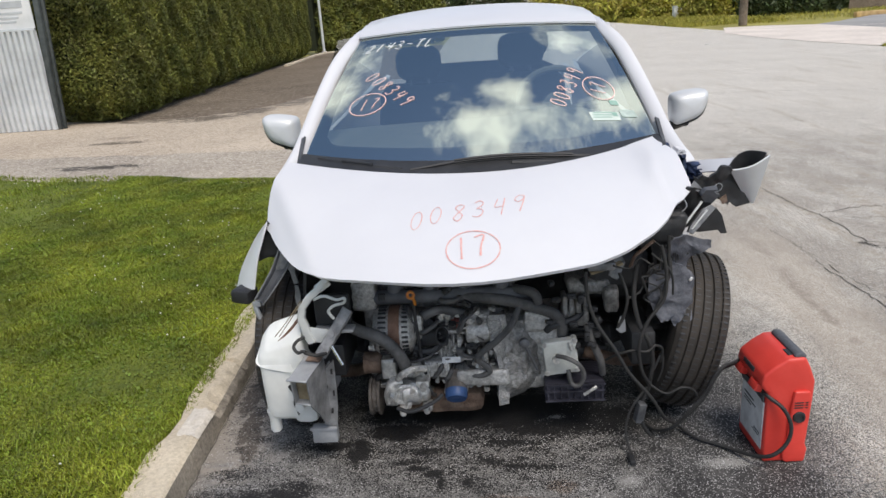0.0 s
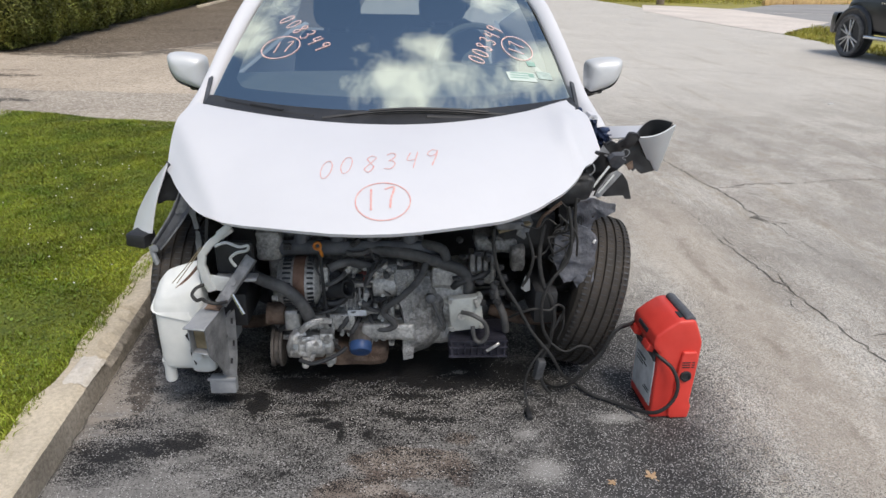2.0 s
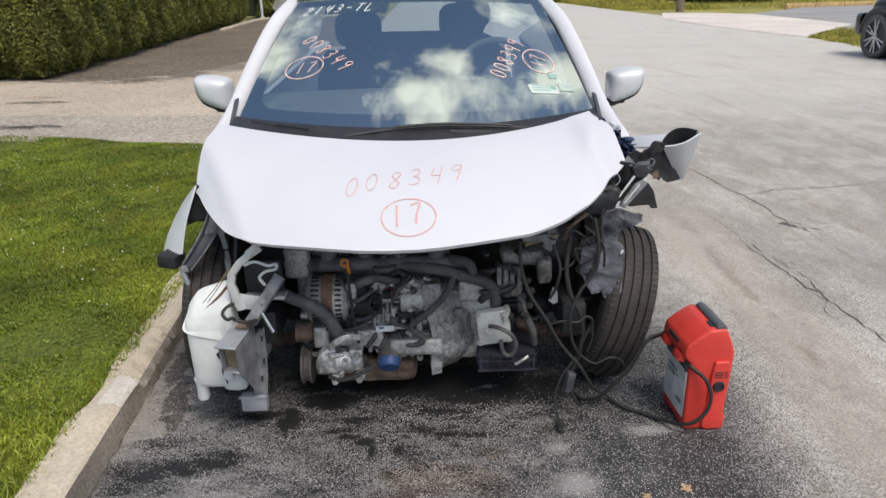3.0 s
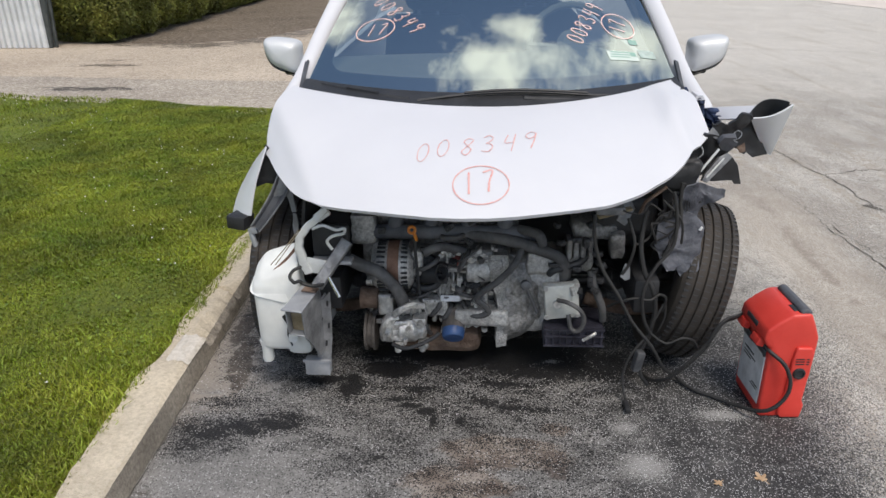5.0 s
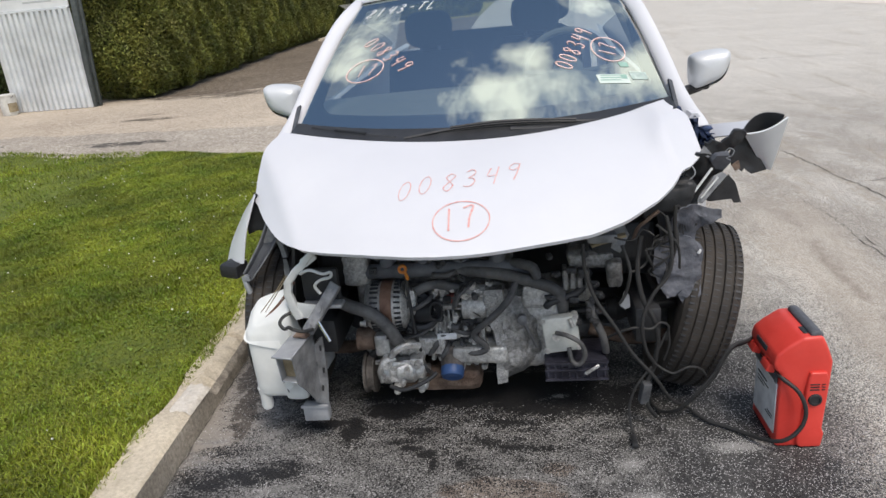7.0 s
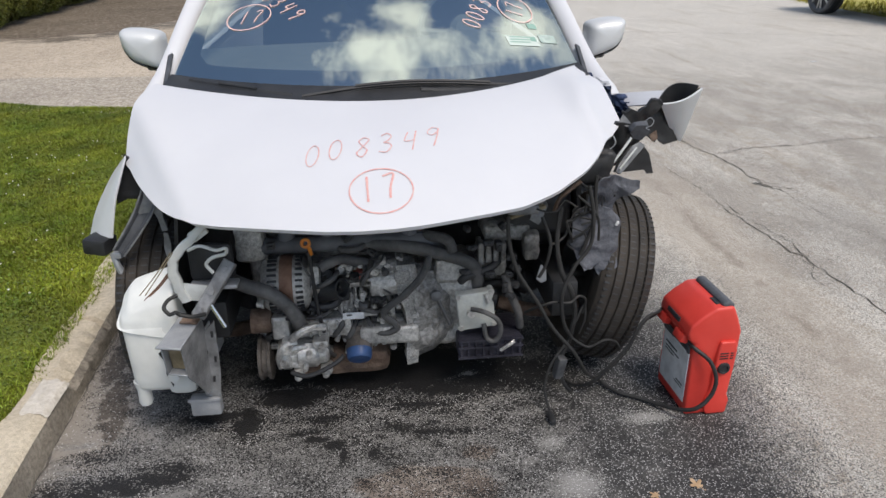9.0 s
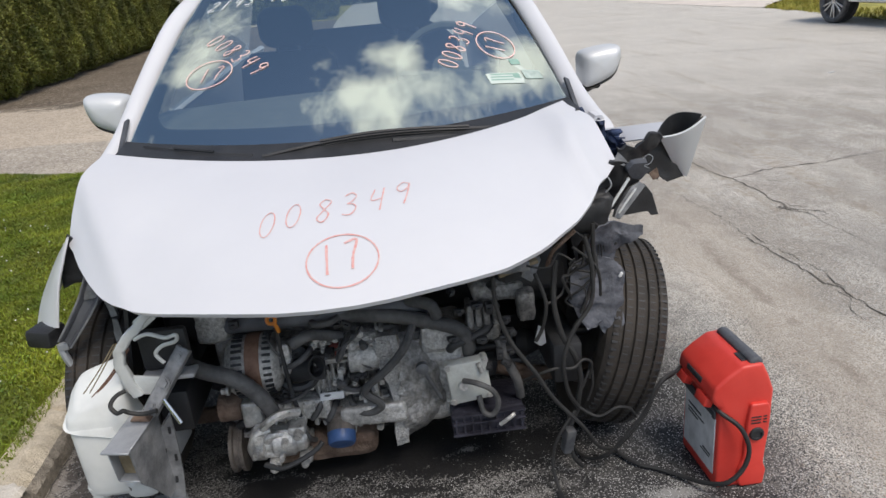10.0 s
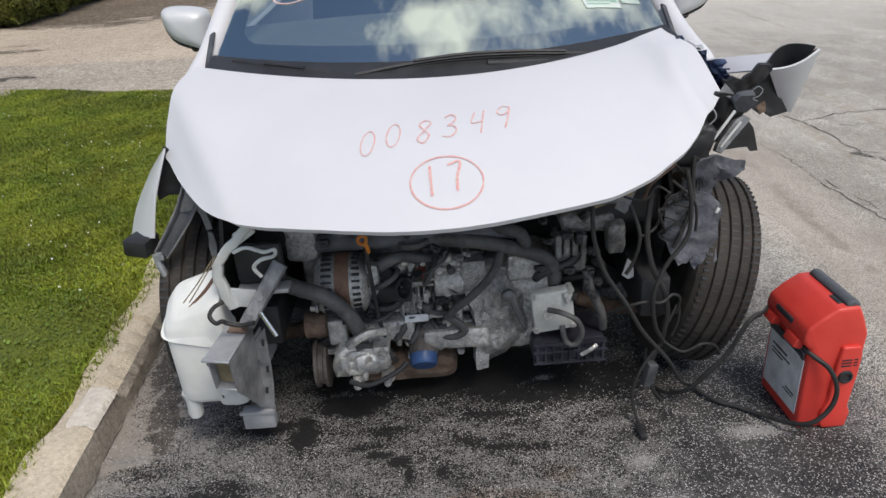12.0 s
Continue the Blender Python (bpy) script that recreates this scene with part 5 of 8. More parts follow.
def rough_box(c, s, bevel, amp, seed, cuts=6):
    """A cast block: a rounded box with uneven, ribbed faces."""
    bm = bmesh.new()
    bmesh.ops.create_cube(bm, size=1.0)
    bmesh.ops.scale(bm, vec=s, verts=bm.verts)
    bmesh.ops.bevel(bm, geom=list(bm.edges), offset=bevel, segments=2, affect='EDGES', profile=0.5)
    bmesh.ops.subdivide_edges(bm, edges=bm.edges[:], cuts=cuts, use_grid_fill=True)
    bm.normal_update()
    for v in bm.verts:
        q = v.co * 16 + Vector((seed, seed * 2, 0))
        v.co += v.normal * amp * (noise.noise(q) + 0.6 * noise.noise(q * 2.3))
    g = Geo()
    bm.verts.index_update()
    g.add([v.co + Vector(c) for v in bm.verts], [[v.index for v in f.verts] for f in bm.faces])
    bm.free()
    return g


def torn(outline, y, amp, thick, seed, tilt=0.0, cuts=4):
    """A torn sheet: an outline in x and z at a depth, crumpled, with a thickness."""
    bm = bmesh.new()
    f = bm.faces.new([bm.verts.new((x, y, z)) for x, z in outline])
    f.normal_update()
    if f.normal.y > 0:
        f.normal_flip()
    bmesh.ops.triangulate(bm, faces=bm.faces[:])
    bmesh.ops.subdivide_edges(bm, edges=bm.edges[:], cuts=cuts, use_grid_fill=True)
    zm = sum(z for _, z in outline) / len(outline)
    for v in bm.verts:
        q = v.co * 22 + Vector((seed, 0, seed * 1.7))
        n = noise.noise(q) + 0.5 * noise.noise(q * 2.6)
        v.co += Vector((0.25 * noise.noise(q * 1.3 + Vector((9, 0, 0))), n, 0.25 * noise.noise(q * 1.5))) * amp
        v.co.y += tilt * (v.co.z - zm)
    bm.normal_update()
    bmesh.ops.solidify(bm, geom=bm.faces[:], thickness=thick)
    g = Geo()
    bm.verts.index_update()
    g.add([v.co.copy() for v in bm.verts], [[v.index for v in f.verts] for f in bm.faces])
    bm.free()
    return g


XAXIS = pose(0, 0, 0, 0, 90, 0)
engine = sub("engine", "grimy exposed four-cylinder engine with gearbox")
engine.matrix_basis = Matrix.Translation((0.0, 0.0876, -0.0576)) @ Matrix.Scale(1.042, 4)
part("cylinder_block", rough_box((-0.13, 0.12, 0.36), (0.42, 0.24, 0.26), 0.02, 0.012, 3), M_ALU_DARK, engine, "oily cast cylinder block")
part("cylinder_head", rough_box((-0.13, 0.14, 0.54), (0.46, 0.22, 0.12), 0.02, 0.008, 5), M_ALU_DARK, engine, "oily cylinder head")
g = Geo().box((-0.13, 0.15, 0.625), (0.46, 0.24, 0.06), bevel=0.02, seg=3)
part("valve_cover", g, M_BLACK, engine, "black plastic valve cover")
g = Geo()
for k in range(4):
    x = -0.30 + 0.115 * k
    g.tube([(x, 0.13, 0.50), (x, 0.03, 0.53), (x + 0.01, -0.015, 0.575), (x + 0.015, 0.04, 0.625), (x + 0.02, 0.12, 0.63)], 0.026, 10, 5)
part("intake_manifold", g, M_GREYPLASTIC, engine, "dark plastic intake runners")
part("plenum", Geo().tube([(-0.42, -0.005, 0.545), (-0.2, -0.03, 0.555), (0.05, -0.025, 0.550), (0.15, 0.0, 0.53)], 0.024, 12, 5), M_GREYPLASTIC, engine, "dusty plastic pipe")
# corner casting beside the timing cover
part("engine_mount", rough_box((-0.395, 0.015, 0.560), (0.08, 0.10, 0.10), 0.012, 0.009, 8, 5), M_ALU, engine, "cast engine mount")
part("timing_cover", rough_box((-0.375, 0.10, 0.37), (0.05, 0.22, 0.32), 0.015, 0.006, 9, 5), M_ALU_DARK, engine, "cast timing cover")

# alternator with vent slots and copper band
alt = Geo()
am = Matrix.Translation((-0.30, -0.03, 0.437)) @ XAXIS
alt.lathe([(0.030, -0.072), (0.066, -0.066), (0.078, -0.05), (0.080, -0.012), (0.080, 0.03), (0.076, 0.052), (0.060, 0.066), (0.02, 0.072)], 36, am)
alternator = part("alternator", alt, M_ALU, engine, "slotted aluminium alternator with a copper band")
g = Geo().lathe([(0.0815, -0.014), (0.083, -0.010), (0.083, 0.018), (0.0815, 0.022)], 36, am)
part("winding", g, M_COPPER, alternator, "rust-brown copper winding band")
g = Geo()
for k in range(30):
    rot = am @ Matrix.Rotation(2 * math.pi * k / 30, 4, 'Z')
    g.box((0.0775, 0, -0.034), (0.012, 0.0065, 0.026), m=rot)
    g.box((0.0765, 0, 0.040), (0.012, 0.0065, 0.020), m=rot)
part("vent_slot", g, M_BLACK, alternator, "dark vent slots", smooth=False)["kind"] = "stuff"
for k in range(3):
    g = Geo()
    bolt(g, am @ Vector((0.083 * math.cos(2.2 * k + 0.6), 0.083 * math.sin(2.2 * k + 0.6), -0.06)), (-1, 0, 0), 0.008, 0.02)
    part("through_bolt", g, M_ALU, alternator)
g = Geo().box((-0.22, -0.05, 0.46), (0.035, 0.05, 0.09), bevel=0.01)
part("connector_block", g, M_ALU, alternator, "cast end bracket")

# belt drive at the kerb side
g = Geo().lathe([(0.028, -0.03), (0.037, -0.028), (0.037, 0.028), (0.03, 0.034)], 24, Matrix.Translation((-0.385, -0.035, 0.322)) @ XAXIS)
part("idler_pulley", g, M_RUST, engine, "rust-brown idler pulley")
g = Geo().lathe([(0.03, -0.02), (0.068, -0.018), (0.068, -0.009), (0.060, -0.006), (0.060, 0.006), (0.068, 0.009), (0.068, 0.018), (0.03, 0.022)], 30, Matrix.Translation((-0.385, -0.03, 0.195)) @ XAXIS)
part("crank_pulley", g, M_PULLEY, engine, "dull grey-brown crank pulley", angle=25)
part("pulley_bracket", rough_box((-0.325, -0.055, 0.315), (0.05, 0.05, 0.075), 0.008, 0.005, 12, 4), M_ALU_BRIGHT, engine, "bright aluminium tensioner bracket")

# compressor: a finned bright casting low down
cm = Matrix.Translation((-0.262, -0.07, 0.225)) @ XAXIS
g = rough_box((-0.272, -0.060, 0.235), (0.125, 0.095, 0.075), 0.014, 0.016, 17, 7)
g.lathe([(0.018, -0.080), (0.040, -0.078), (0.046, -0.066), (0.046, -0.046), (0.038, -0.040), (0.038, -0.026), (0.044, -0.020), (0.044, 0.030), (0.034, 0.040), (0.034, 0.058), (0.026, 0.066), (0.010, 0.070)], 28, cm)
g.box((-0.31, -0.085, 0.275), (0.034, 0.06, 0.030), bevel=0.008).box((-0.215, -0.085, 0.272), (0.045, 0.06, 0.026), bevel=0.008).box((-0.285, -0.09, 0.178), (0.030, 0.05, 0.026), bevel=0.007).box((-0.205, -0.09, 0.182), (0.035, 0.05, 0.024), bevel=0.007)
g.tube([(-0.335, -0.10, 0.20), (-0.335, -0.118, 0.245), (-0.315, -0.122, 0.285), (-0.28, -0.115, 0.29)], 0.010, 8, 5)
comp = part("compressor", g, M_ALU_BRIGHT, engine, "bright aluminium air-conditioning compressor", angle=30)
for x, z, r_ in ((-0.312, 0.268, 0.015), (-0.212, 0.268, 0.014), (-0.285, 0.178, 0.013), (-0.205, 0.182, 0.012), (-0.25, 0.243, 0.011), (-0.262, 0.205, 0.009), (-0.325, 0.225, 0.010)):
    g = Geo().rod((x, -0.105, z), (x, -0.132, z), r_, 12, r_ * 0.85)
    bolt(g, (x, -0.132, z), r=r_ * 0.5)
    part("boss", g, M_ALU_BRIGHT, comp, "bolted boss")
part("pump_cover", rough_box((-0.205, -0.045, 0.305), (0.16, 0.06, 0.06), 0.010, 0.006, 23, 6), M_ALU, engine, "ribbed cast front cover")
for k in range(6):
    part("cover_rib", Geo().box((-0.27 + 0.026 * k, -0.078, 0.305), (0.006, 0.010, 0.052), bevel=0.002, seg=1), M_ALU, engine)
part("pipe_fitting", Geo().tube([(-0.295, -0.12, 0.30), (-0.27, -0.15, 0.335), (-0.235, -0.145, 0.35), (-0.20, -0.12, 0.335)], 0.011, 8, 5), M_ALU_BRIGHT, comp, "bright pipe fitting")
g = Geo()
g.tube([(-0.30, -0.155, 0.215), (-0.26, -0.165, 0.205), (-0.215, -0.16, 0.215), (-0.17, -0.15, 0.235), (-0.15, -0.14, 0.25)], 0.0065, 8, 6, ribs=0.18)
part("harness_sleeve", g, M_BLACK, comp, "black ribbed cable sleeve")

# oil pan, filter and beam
part("oil_pan", rough_box((-0.165, 0.05, 0.160), (0.30, 0.20, 0.085), 0.03, 0.007, 31), M_RUST, engine, "brown rusty oil pan")
FILT = Matrix.Translation((-0.107, -0.034, 0.264)) @ pose(0, 0, 0, 128, 0, 0)
filt = part("oil_filter", Geo().lathe([(0.046, 0.0), (0.050, 0.006), (0.050, 0.018), (0.042, 0.024), (0.0375, 0.028), (0.0375, 0.060)], 28, FILT), M_PULLEY, engine, "brown and blue oil filter")
part("filter_can", Geo().lathe([(0.034, 0.056), (0.0378, 0.058), (0.0370, 0.080), (0.033, 0.088), (0.027, 0.090), (0.012, 0.087), (0.001, 0.087)], 28, FILT), M_BLUECAP, filt, "blue filter can")
g = rough_box((-0.015, -0.05, 0.272), (0.17, 0.07, 0.055), 0.008, 0.005, 33, 5)
part("oil_pan_flange", g, M_ALU, engine, "pale cast flange")
part("white_tag", Geo().box((-0.117, -0.068, 0.337), (0.062, 0.006, 0.020), bevel=0.002, turn=pose(0, 0, 0, -20).to_3x3()), M_LABEL, engine, "pale label")

# gearbox bell housing with ribs
gear = part("gearbox", rough_box((0.155, 0.06, 0.325), (0.22, 0.20, 0.27), 0.04, 0.012, 41), M_ALU, engine, "ribbed cast gearbox housing")
def bell(u, v):
    """The bell housing: a lumpy cast shell that falls back from the flange to the gearbox."""
    x, ztop, zbot = 0.060 + 0.130 * u, 0.478 - 0.10 * u, 0.168 + 0.052 * u
    z = ztop + (zbot - ztop) * v
    q = Vector((x, 0.3, z))
    y = -0.064 + 0.045 * u ** 1.4 + 0.035 * (2 * v - 1) ** 4
    y -= 0.016 * math.exp(-((x - 0.105) / 0.020) ** 2 - ((z - 0.405) / 0.022) ** 2) + 0.010 * math.exp(-((x - 0.09) / 0.03) ** 2 - ((z - 0.235) / 0.03) ** 2)
    y -= 0.007 * math.exp(-((x - 0.175 + 0.28 * (z - 0.23)) / 0.006) ** 2) + 0.005 * math.exp(-((x - 0.125 - 0.10 * (z - 0.3)) / 0.005) ** 2) * smoothstep(0.36, 0.32, z)
    return Vector((x, y - 0.007 * noise.noise(q * 24) - 0.003 * noise.noise(q * 70), z))


part("bell_housing", Geo().grid(bell, 40, 60, thick=0.012), M_ALU_DARK, gear, "lumpy grey cast bell housing")
g = torn([(0.012, 0.490), (0.066, 0.492), (0.074, 0.420), (0.077, 0.382), (0.080, 0.300), (0.074, 0.264), (0.068, 0.164), (0.034, 0.158), (0.034, 0.204), (0.041, 0.285), (0.034, 0.340), (0.014, 0.400)], -0.070, 0.005, 0.045, 31, 0.0, 6)
g.box((0.03, -0.05, 0.455), (0.05, 0.05, 0.05), bevel=0.012)
for x, z in ((0.055, 0.185), (0.058, 0.25), (0.062, 0.33), (0.055, 0.41), (0.03, 0.47)):
    bolt(g, (x, -0.072, z), r=0.008)
part("bell_flange", g, M_CAST, gear, "bolted bell flange", angle=50)
part("shift_lever", Geo().rod((0.128, -0.085, 0.385), (0.166, -0.066, 0.288), 0.006, 10).lathe([(0.010, 0), (0.016, 0.002), (0.016, 0.016), (0.008, 0.02)], 16, Matrix.Translation((0.124, -0.080, 0.398)) @ pose(0, 0, 0, 90, 0, 0)), M_STEEL_DARK, gear, "dark shift lever on its boss")
g = Geo().tube([(0.11, -0.06, 0.51), (0.083, -0.095, 0.465), (0.03, -0.10, 0.41), (-0.018, -0.095, 0.370), (-0.028, -0.09, 0.345), (0.002, -0.09, 0.315), (0.006, -0.088, 0.297), (-0.02, -0.085, 0.284), (-0.065, -0.07, 0.282)], 0.0105, 8, 6)
part("coolant_hose", g, M_RUBBER, engine, "black coolant hose")
start = part("starter_motor", Geo().lathe([(0.026, 0), (0.040, 0.004), (0.040, 0.075), (0.034, 0.082), (0.028, 0.085), (0.028, 0.11)], 22, Matrix.Translation((-0.065, -0.035, 0.425)) @ XAXIS), M_ALU, engine, "grey starter motor")
part("solenoid", Geo().lathe([(0.016, 0), (0.022, 0.004), (0.022, 0.07), (0.012, 0.075)], 16, Matrix.Translation((-0.055, -0.035, 0.478)) @ XAXIS), M_ALU_DARK, start, "dark solenoid")
g = Geo().box((-0.097, -0.03, 0.447), (0.032, 0.04, 0.045), bevel=0.012)
part("terminal_cap", g, M_REDCAP, start, "reddish terminal cap")
g = Geo().lathe([(0.045, 0), (0.052, 0.004), (0.052, 0.02), (0.042, 0.03), (0.03, 0.034)], 26, Matrix.Translation((-0.205, -0.02, 0.43)) @ pose(0, 0, 0, 90, 0, 0))
g.lathe([(0.020, 0.004), (0.024, 0.030), (0.030, 0.030), (0.030, 0.0), (0.034, -0.02), (0.034, -0.05)], 22, Matrix.Translation((-0.165, -0.065, 0.425)) @ pose(0, 0, 0, 35, 70, 0), caps=False)
g.tube([(-0.25, -0.05, 0.40), (-0.215, -0.06, 0.37), (-0.165, -0.055, 0.375), (-0.145, -0.05, 0.42)], 0.013, 8, 5)
part("water_pump", g, M_BLACK, engine, "dark round pump with hose")
for k in range(5):
    part("block_rib", Geo().box((-0.150 + 0.0145 * k, -0.044, 0.375), (0.006, 0.020, 0.105), bevel=0.002), M_ALU_DARK, engine)
part("support_bracket", rough_box((-0.135, -0.02, 0.385), (0.055, 0.05, 0.11), 0.008, 0.005, 45, 4), M_ALU_DARK, engine, "grey cast bracket")

# bright control module and the dark tray under it
mod = part("control_module", Geo().box((0.241, -0.072, 0.338), (0.110, 0.034, 0.122), bevel=0.008, turn=pose(0, 0, 0, 2, -6, 0).to_3x3()), M_MODULE, engine, "bright aluminium gearbox control module")
part("cable_socket", Geo().rod((0.268, -0.092, 0.395), (0.276, -0.096, 0.368), 0.007, 10), M_ALU_BRIGHT, mod, "cable socket")
part("mounting_boss", Geo().rod((0.225, -0.088, 0.335), (0.225, -0.102, 0.335), 0.012, 12), M_ALU_BRIGHT, mod, "mounting boss")
for x, z in ((0.198, 0.283), (0.294, 0.294), (0.189, 0.384), (0.284, 0.397)):
    g = Geo()
    bolt(g, (x, -0.088, z), r=0.006, h=0.005)
    part("module_bolt", g, M_ALU_BRIGHT, mod)
    part("module_ear", Geo().rod((x, -0.060, z), (x, -0.087, z), 0.0105, 14), M_MODULE, mod)
part("cable_loop", Geo().tube([(0.225, -0.100, 0.352), (0.258, -0.12, 0.352), (0.296, -0.125, 0.328), (0.310, -0.12, 0.285), (0.295, -0.115, 0.250), (0.272, -0.105, 0.255), (0.264, -0.09, 0.295)], 0.0075, 8, 6), M_RUBBER, mod, "black looped hose")
tray = part("transmission_pan", Geo().box((0.285, -0.02, 0.217), (0.195, 0.15, 0.070), bevel=0.012), M_PAN, engine, "purple-black finned transmission pan")
g = Geo()
for k in range(9):
    g.box((0.197 + 0.022 * k, -0.096, 0.217), (0.005, 0.014, 0.060))
for z in (0.188, 0.222, 0.246):
    g.box((0.285, -0.098, z), (0.195, 0.016, 0.006))
part("fin", g, M_PAN, tray, smooth=False)
part("banjo_pipe", Geo().tube([(0.312, -0.115, 0.215), (0.335, -0.12, 0.234), (0.352, -0.115, 0.243)], 0.0055, 7, 4), M_ALU_BRIGHT, tray, "bright pipe stub")
dip = part("dipstick", Geo().tube([(-0.222, -0.07, 0.540), (-0.224, -0.075, 0.556), (-0.229, -0.076, 0.568)], 0.0055, 8, 3), M_ORANGE, engine, "orange dipstick loop")
g = Geo()
lp = [Vector((-0.234 + 0.0105 * math.cos(a), -0.076 + 0.004 * math.sin(a), 0.577 + 0.0095 * math.sin(a))) for a in [2 * math.pi * k / 14 for k in range(15)]]
g.tube(lp, 0.0048, 6, 1)
part("finger_ring", g, M_ORANGE, dip, "orange ring")
part("dipstick_tube", Geo().tube([(-0.228, -0.07, 0.55), (-0.222, -0.075, 0.45), (-0.215, -0.08, 0.36), (-0.205, -0.07, 0.29)], 0.006, 7, 5), M_BLACK, engine, "dipstick tube")

# hoses and pipes across the top
for pts, r, m, lb in (
    ([(-0.446, -0.12, 0.505), (-0.40, -0.125, 0.482), (-0.335, -0.13, 0.455), (-0.285, -0.135, 0.405), (-0.262, -0.125, 0.345)], 0.020, M_RUBBER, "thick perished radiator hose"),
    ([(-0.09, -0.035, 0.552), (0.0, -0.045, 0.545), (0.079, -0.05, 0.532), (0.178, -0.055, 0.502), (0.232, -0.055, 0.474), (0.252, -0.045, 0.425), (0.246, -0.02, 0.38)], 0.019, M_RUBBER, "thick dusty hose"),
    ([(-0.20, -0.075, 0.500), (-0.15, -0.06, 0.515), (-0.10, -0.045, 0.500), (-0.07, -0.04, 0.49)], 0.015, M_RUBBER, "short dusty hose"),
    ([(0.10, -0.02, 0.56), (0.16, -0.05, 0.555), (0.175, -0.06, 0.52)], 0.016, M_RUBBER, "bent black hose"),
    ([(0.20, -0.05, 0.42), (0.22, -0.06, 0.44), (0.30, -0.04, 0.46), (0.34, 0.02, 0.50)], 0.012, M_BLACK, "cable conduit"),
    ([(0.33, -0.06, 0.44), (0.345, -0.07, 0.38), (0.37, -0.075, 0.32), (0.38, -0.06, 0.26)], 0.012, M_RUBBER, "ribbed black hose"),
):
    part("hose", Geo().tube(pts, r, 10, 6, 0.04), m, engine, lb)
part("throttle_body", rough_box((0.30, 0.03, 0.455), (0.09, 0.09, 0.09), 0.02, 0.008, 51, 4), M_ALU, engine, "grey throttle body")
for k in range(4):
    part("valve_block", rough_box((0.262 + 0.022 * k, -0.012, 0.500), (0.016, 0.06, 0.066 - 0.008 * (k % 2)), 0.004, 0.003, 57 + k, 3), M_ALU_DARK, engine, "grey finned casting")
part("coil_cover", rough_box((0.345, 0.05, 0.55), (0.14, 0.14, 0.05), 0.015, 0.010, 52, 5), M_ALU_DARK, engine, "grey cast cover")
part("sensor_housing", rough_box((0.175, -0.015, 0.452), (0.095, 0.07, 0.075), 0.016, 0.009, 53, 5), M_ALU, engine, "small cast housing")
part("air_box", rough_box((0.44, 0.12, 0.60), (0.20, 0.26, 0.14), 0.025, 0.006, 54, 5), M_BLACK, engine, "black plastic air box")

# fittings on the engine's face: bolted bosses, plugs and short lengths of hose
rr = random.Random(11)


def on_face(z0, z1, x1=0.38):
    x, z = rr.choice((rr.uniform(-0.36, 0.03), rr.uniform(-0.36, 0.03), rr.uniform(0.18, 0.38) if x1 > 0.18 else rr.uniform(-0.2, 0.03))), rr.uniform(z0, z1)
    return x, -0.035 - 0.03 * rr.random() - (0.02 if x > 0.18 else 0), z


g1, g2, g3 = Geo(), Geo(), Geo()
for k in range(90):
    x, y, z = on_face(0.20, 0.50, 0.03)
    r_ = rr.uniform(0.005, 0.012)
    g1.rod((x, y + 0.03, z), (x, y, z), r_, 10, r_ * 0.9)
    bolt(g1, (x, y, z), r=r_ * 0.5, h=0.006)
for k in range(34):
    x, y, z = on_face(0.22, 0.48, 0.03)
    turn_ = pose(0, 0, 0, rr.uniform(-8, 8), rr.choice((0, 0, 90, 14, -20)), rr.uniform(-12, 12)).to_3x3()
    w_ = rr.uniform(0.020, 0.055)
    g1.box((x, y + 0.012, z), (w_, 0.030, rr.uniform(0.008, 0.016)), bevel=0.003, turn=turn_)
for k in range(46):
    x, y, z = on_face(0.28, 0.60)
    turn_ = pose(0, 0, 0, rr.uniform(-10, 10), rr.choice((0, 0, 90, 30, -35)), rr.uniform(-15, 15)).to_3x3()
    g2.box((x, y, z), (rr.uniform(0.018, 0.036), rr.uniform(0.016, 0.03), rr.uniform(0.012, 0.022)), bevel=0.004, turn=turn_)
    g2.box((x, y - 0.012, z), (0.012, 0.016, 0.010), bevel=0.002, turn=turn_)
for k in range(18):
    x, y, z = on_face(0.28, 0.60, 0.03)
    dx, dz = rr.uniform(-0.10, 0.10), rr.uniform(-0.09, 0.02)
    g3.tube([(x, y + 0.02, z), (x + 0.2 * dx, y - 0.018, z + 0.1 * dz), (x + 0.7 * dx, y - 0.022, z + 0.6 * dz), (x + dx, y + 0.015, z + dz)], rr.choice((0.0035, 0.0045, 0.007, 0.009)), 8, 5, rr.choice((0.0, 0.12)))
part("bolted_boss", g1, M_ALU, engine, "bolted bosses and cast ribs")["kind"] = "stuff"
part("cable_plug", g2, M_BLACK, engine, "small black cable plugs")["kind"] = "stuff"
part("short_hose", g3, M_RUBBER, engine, "short black hoses and sleeves")["kind"] = "stuff"

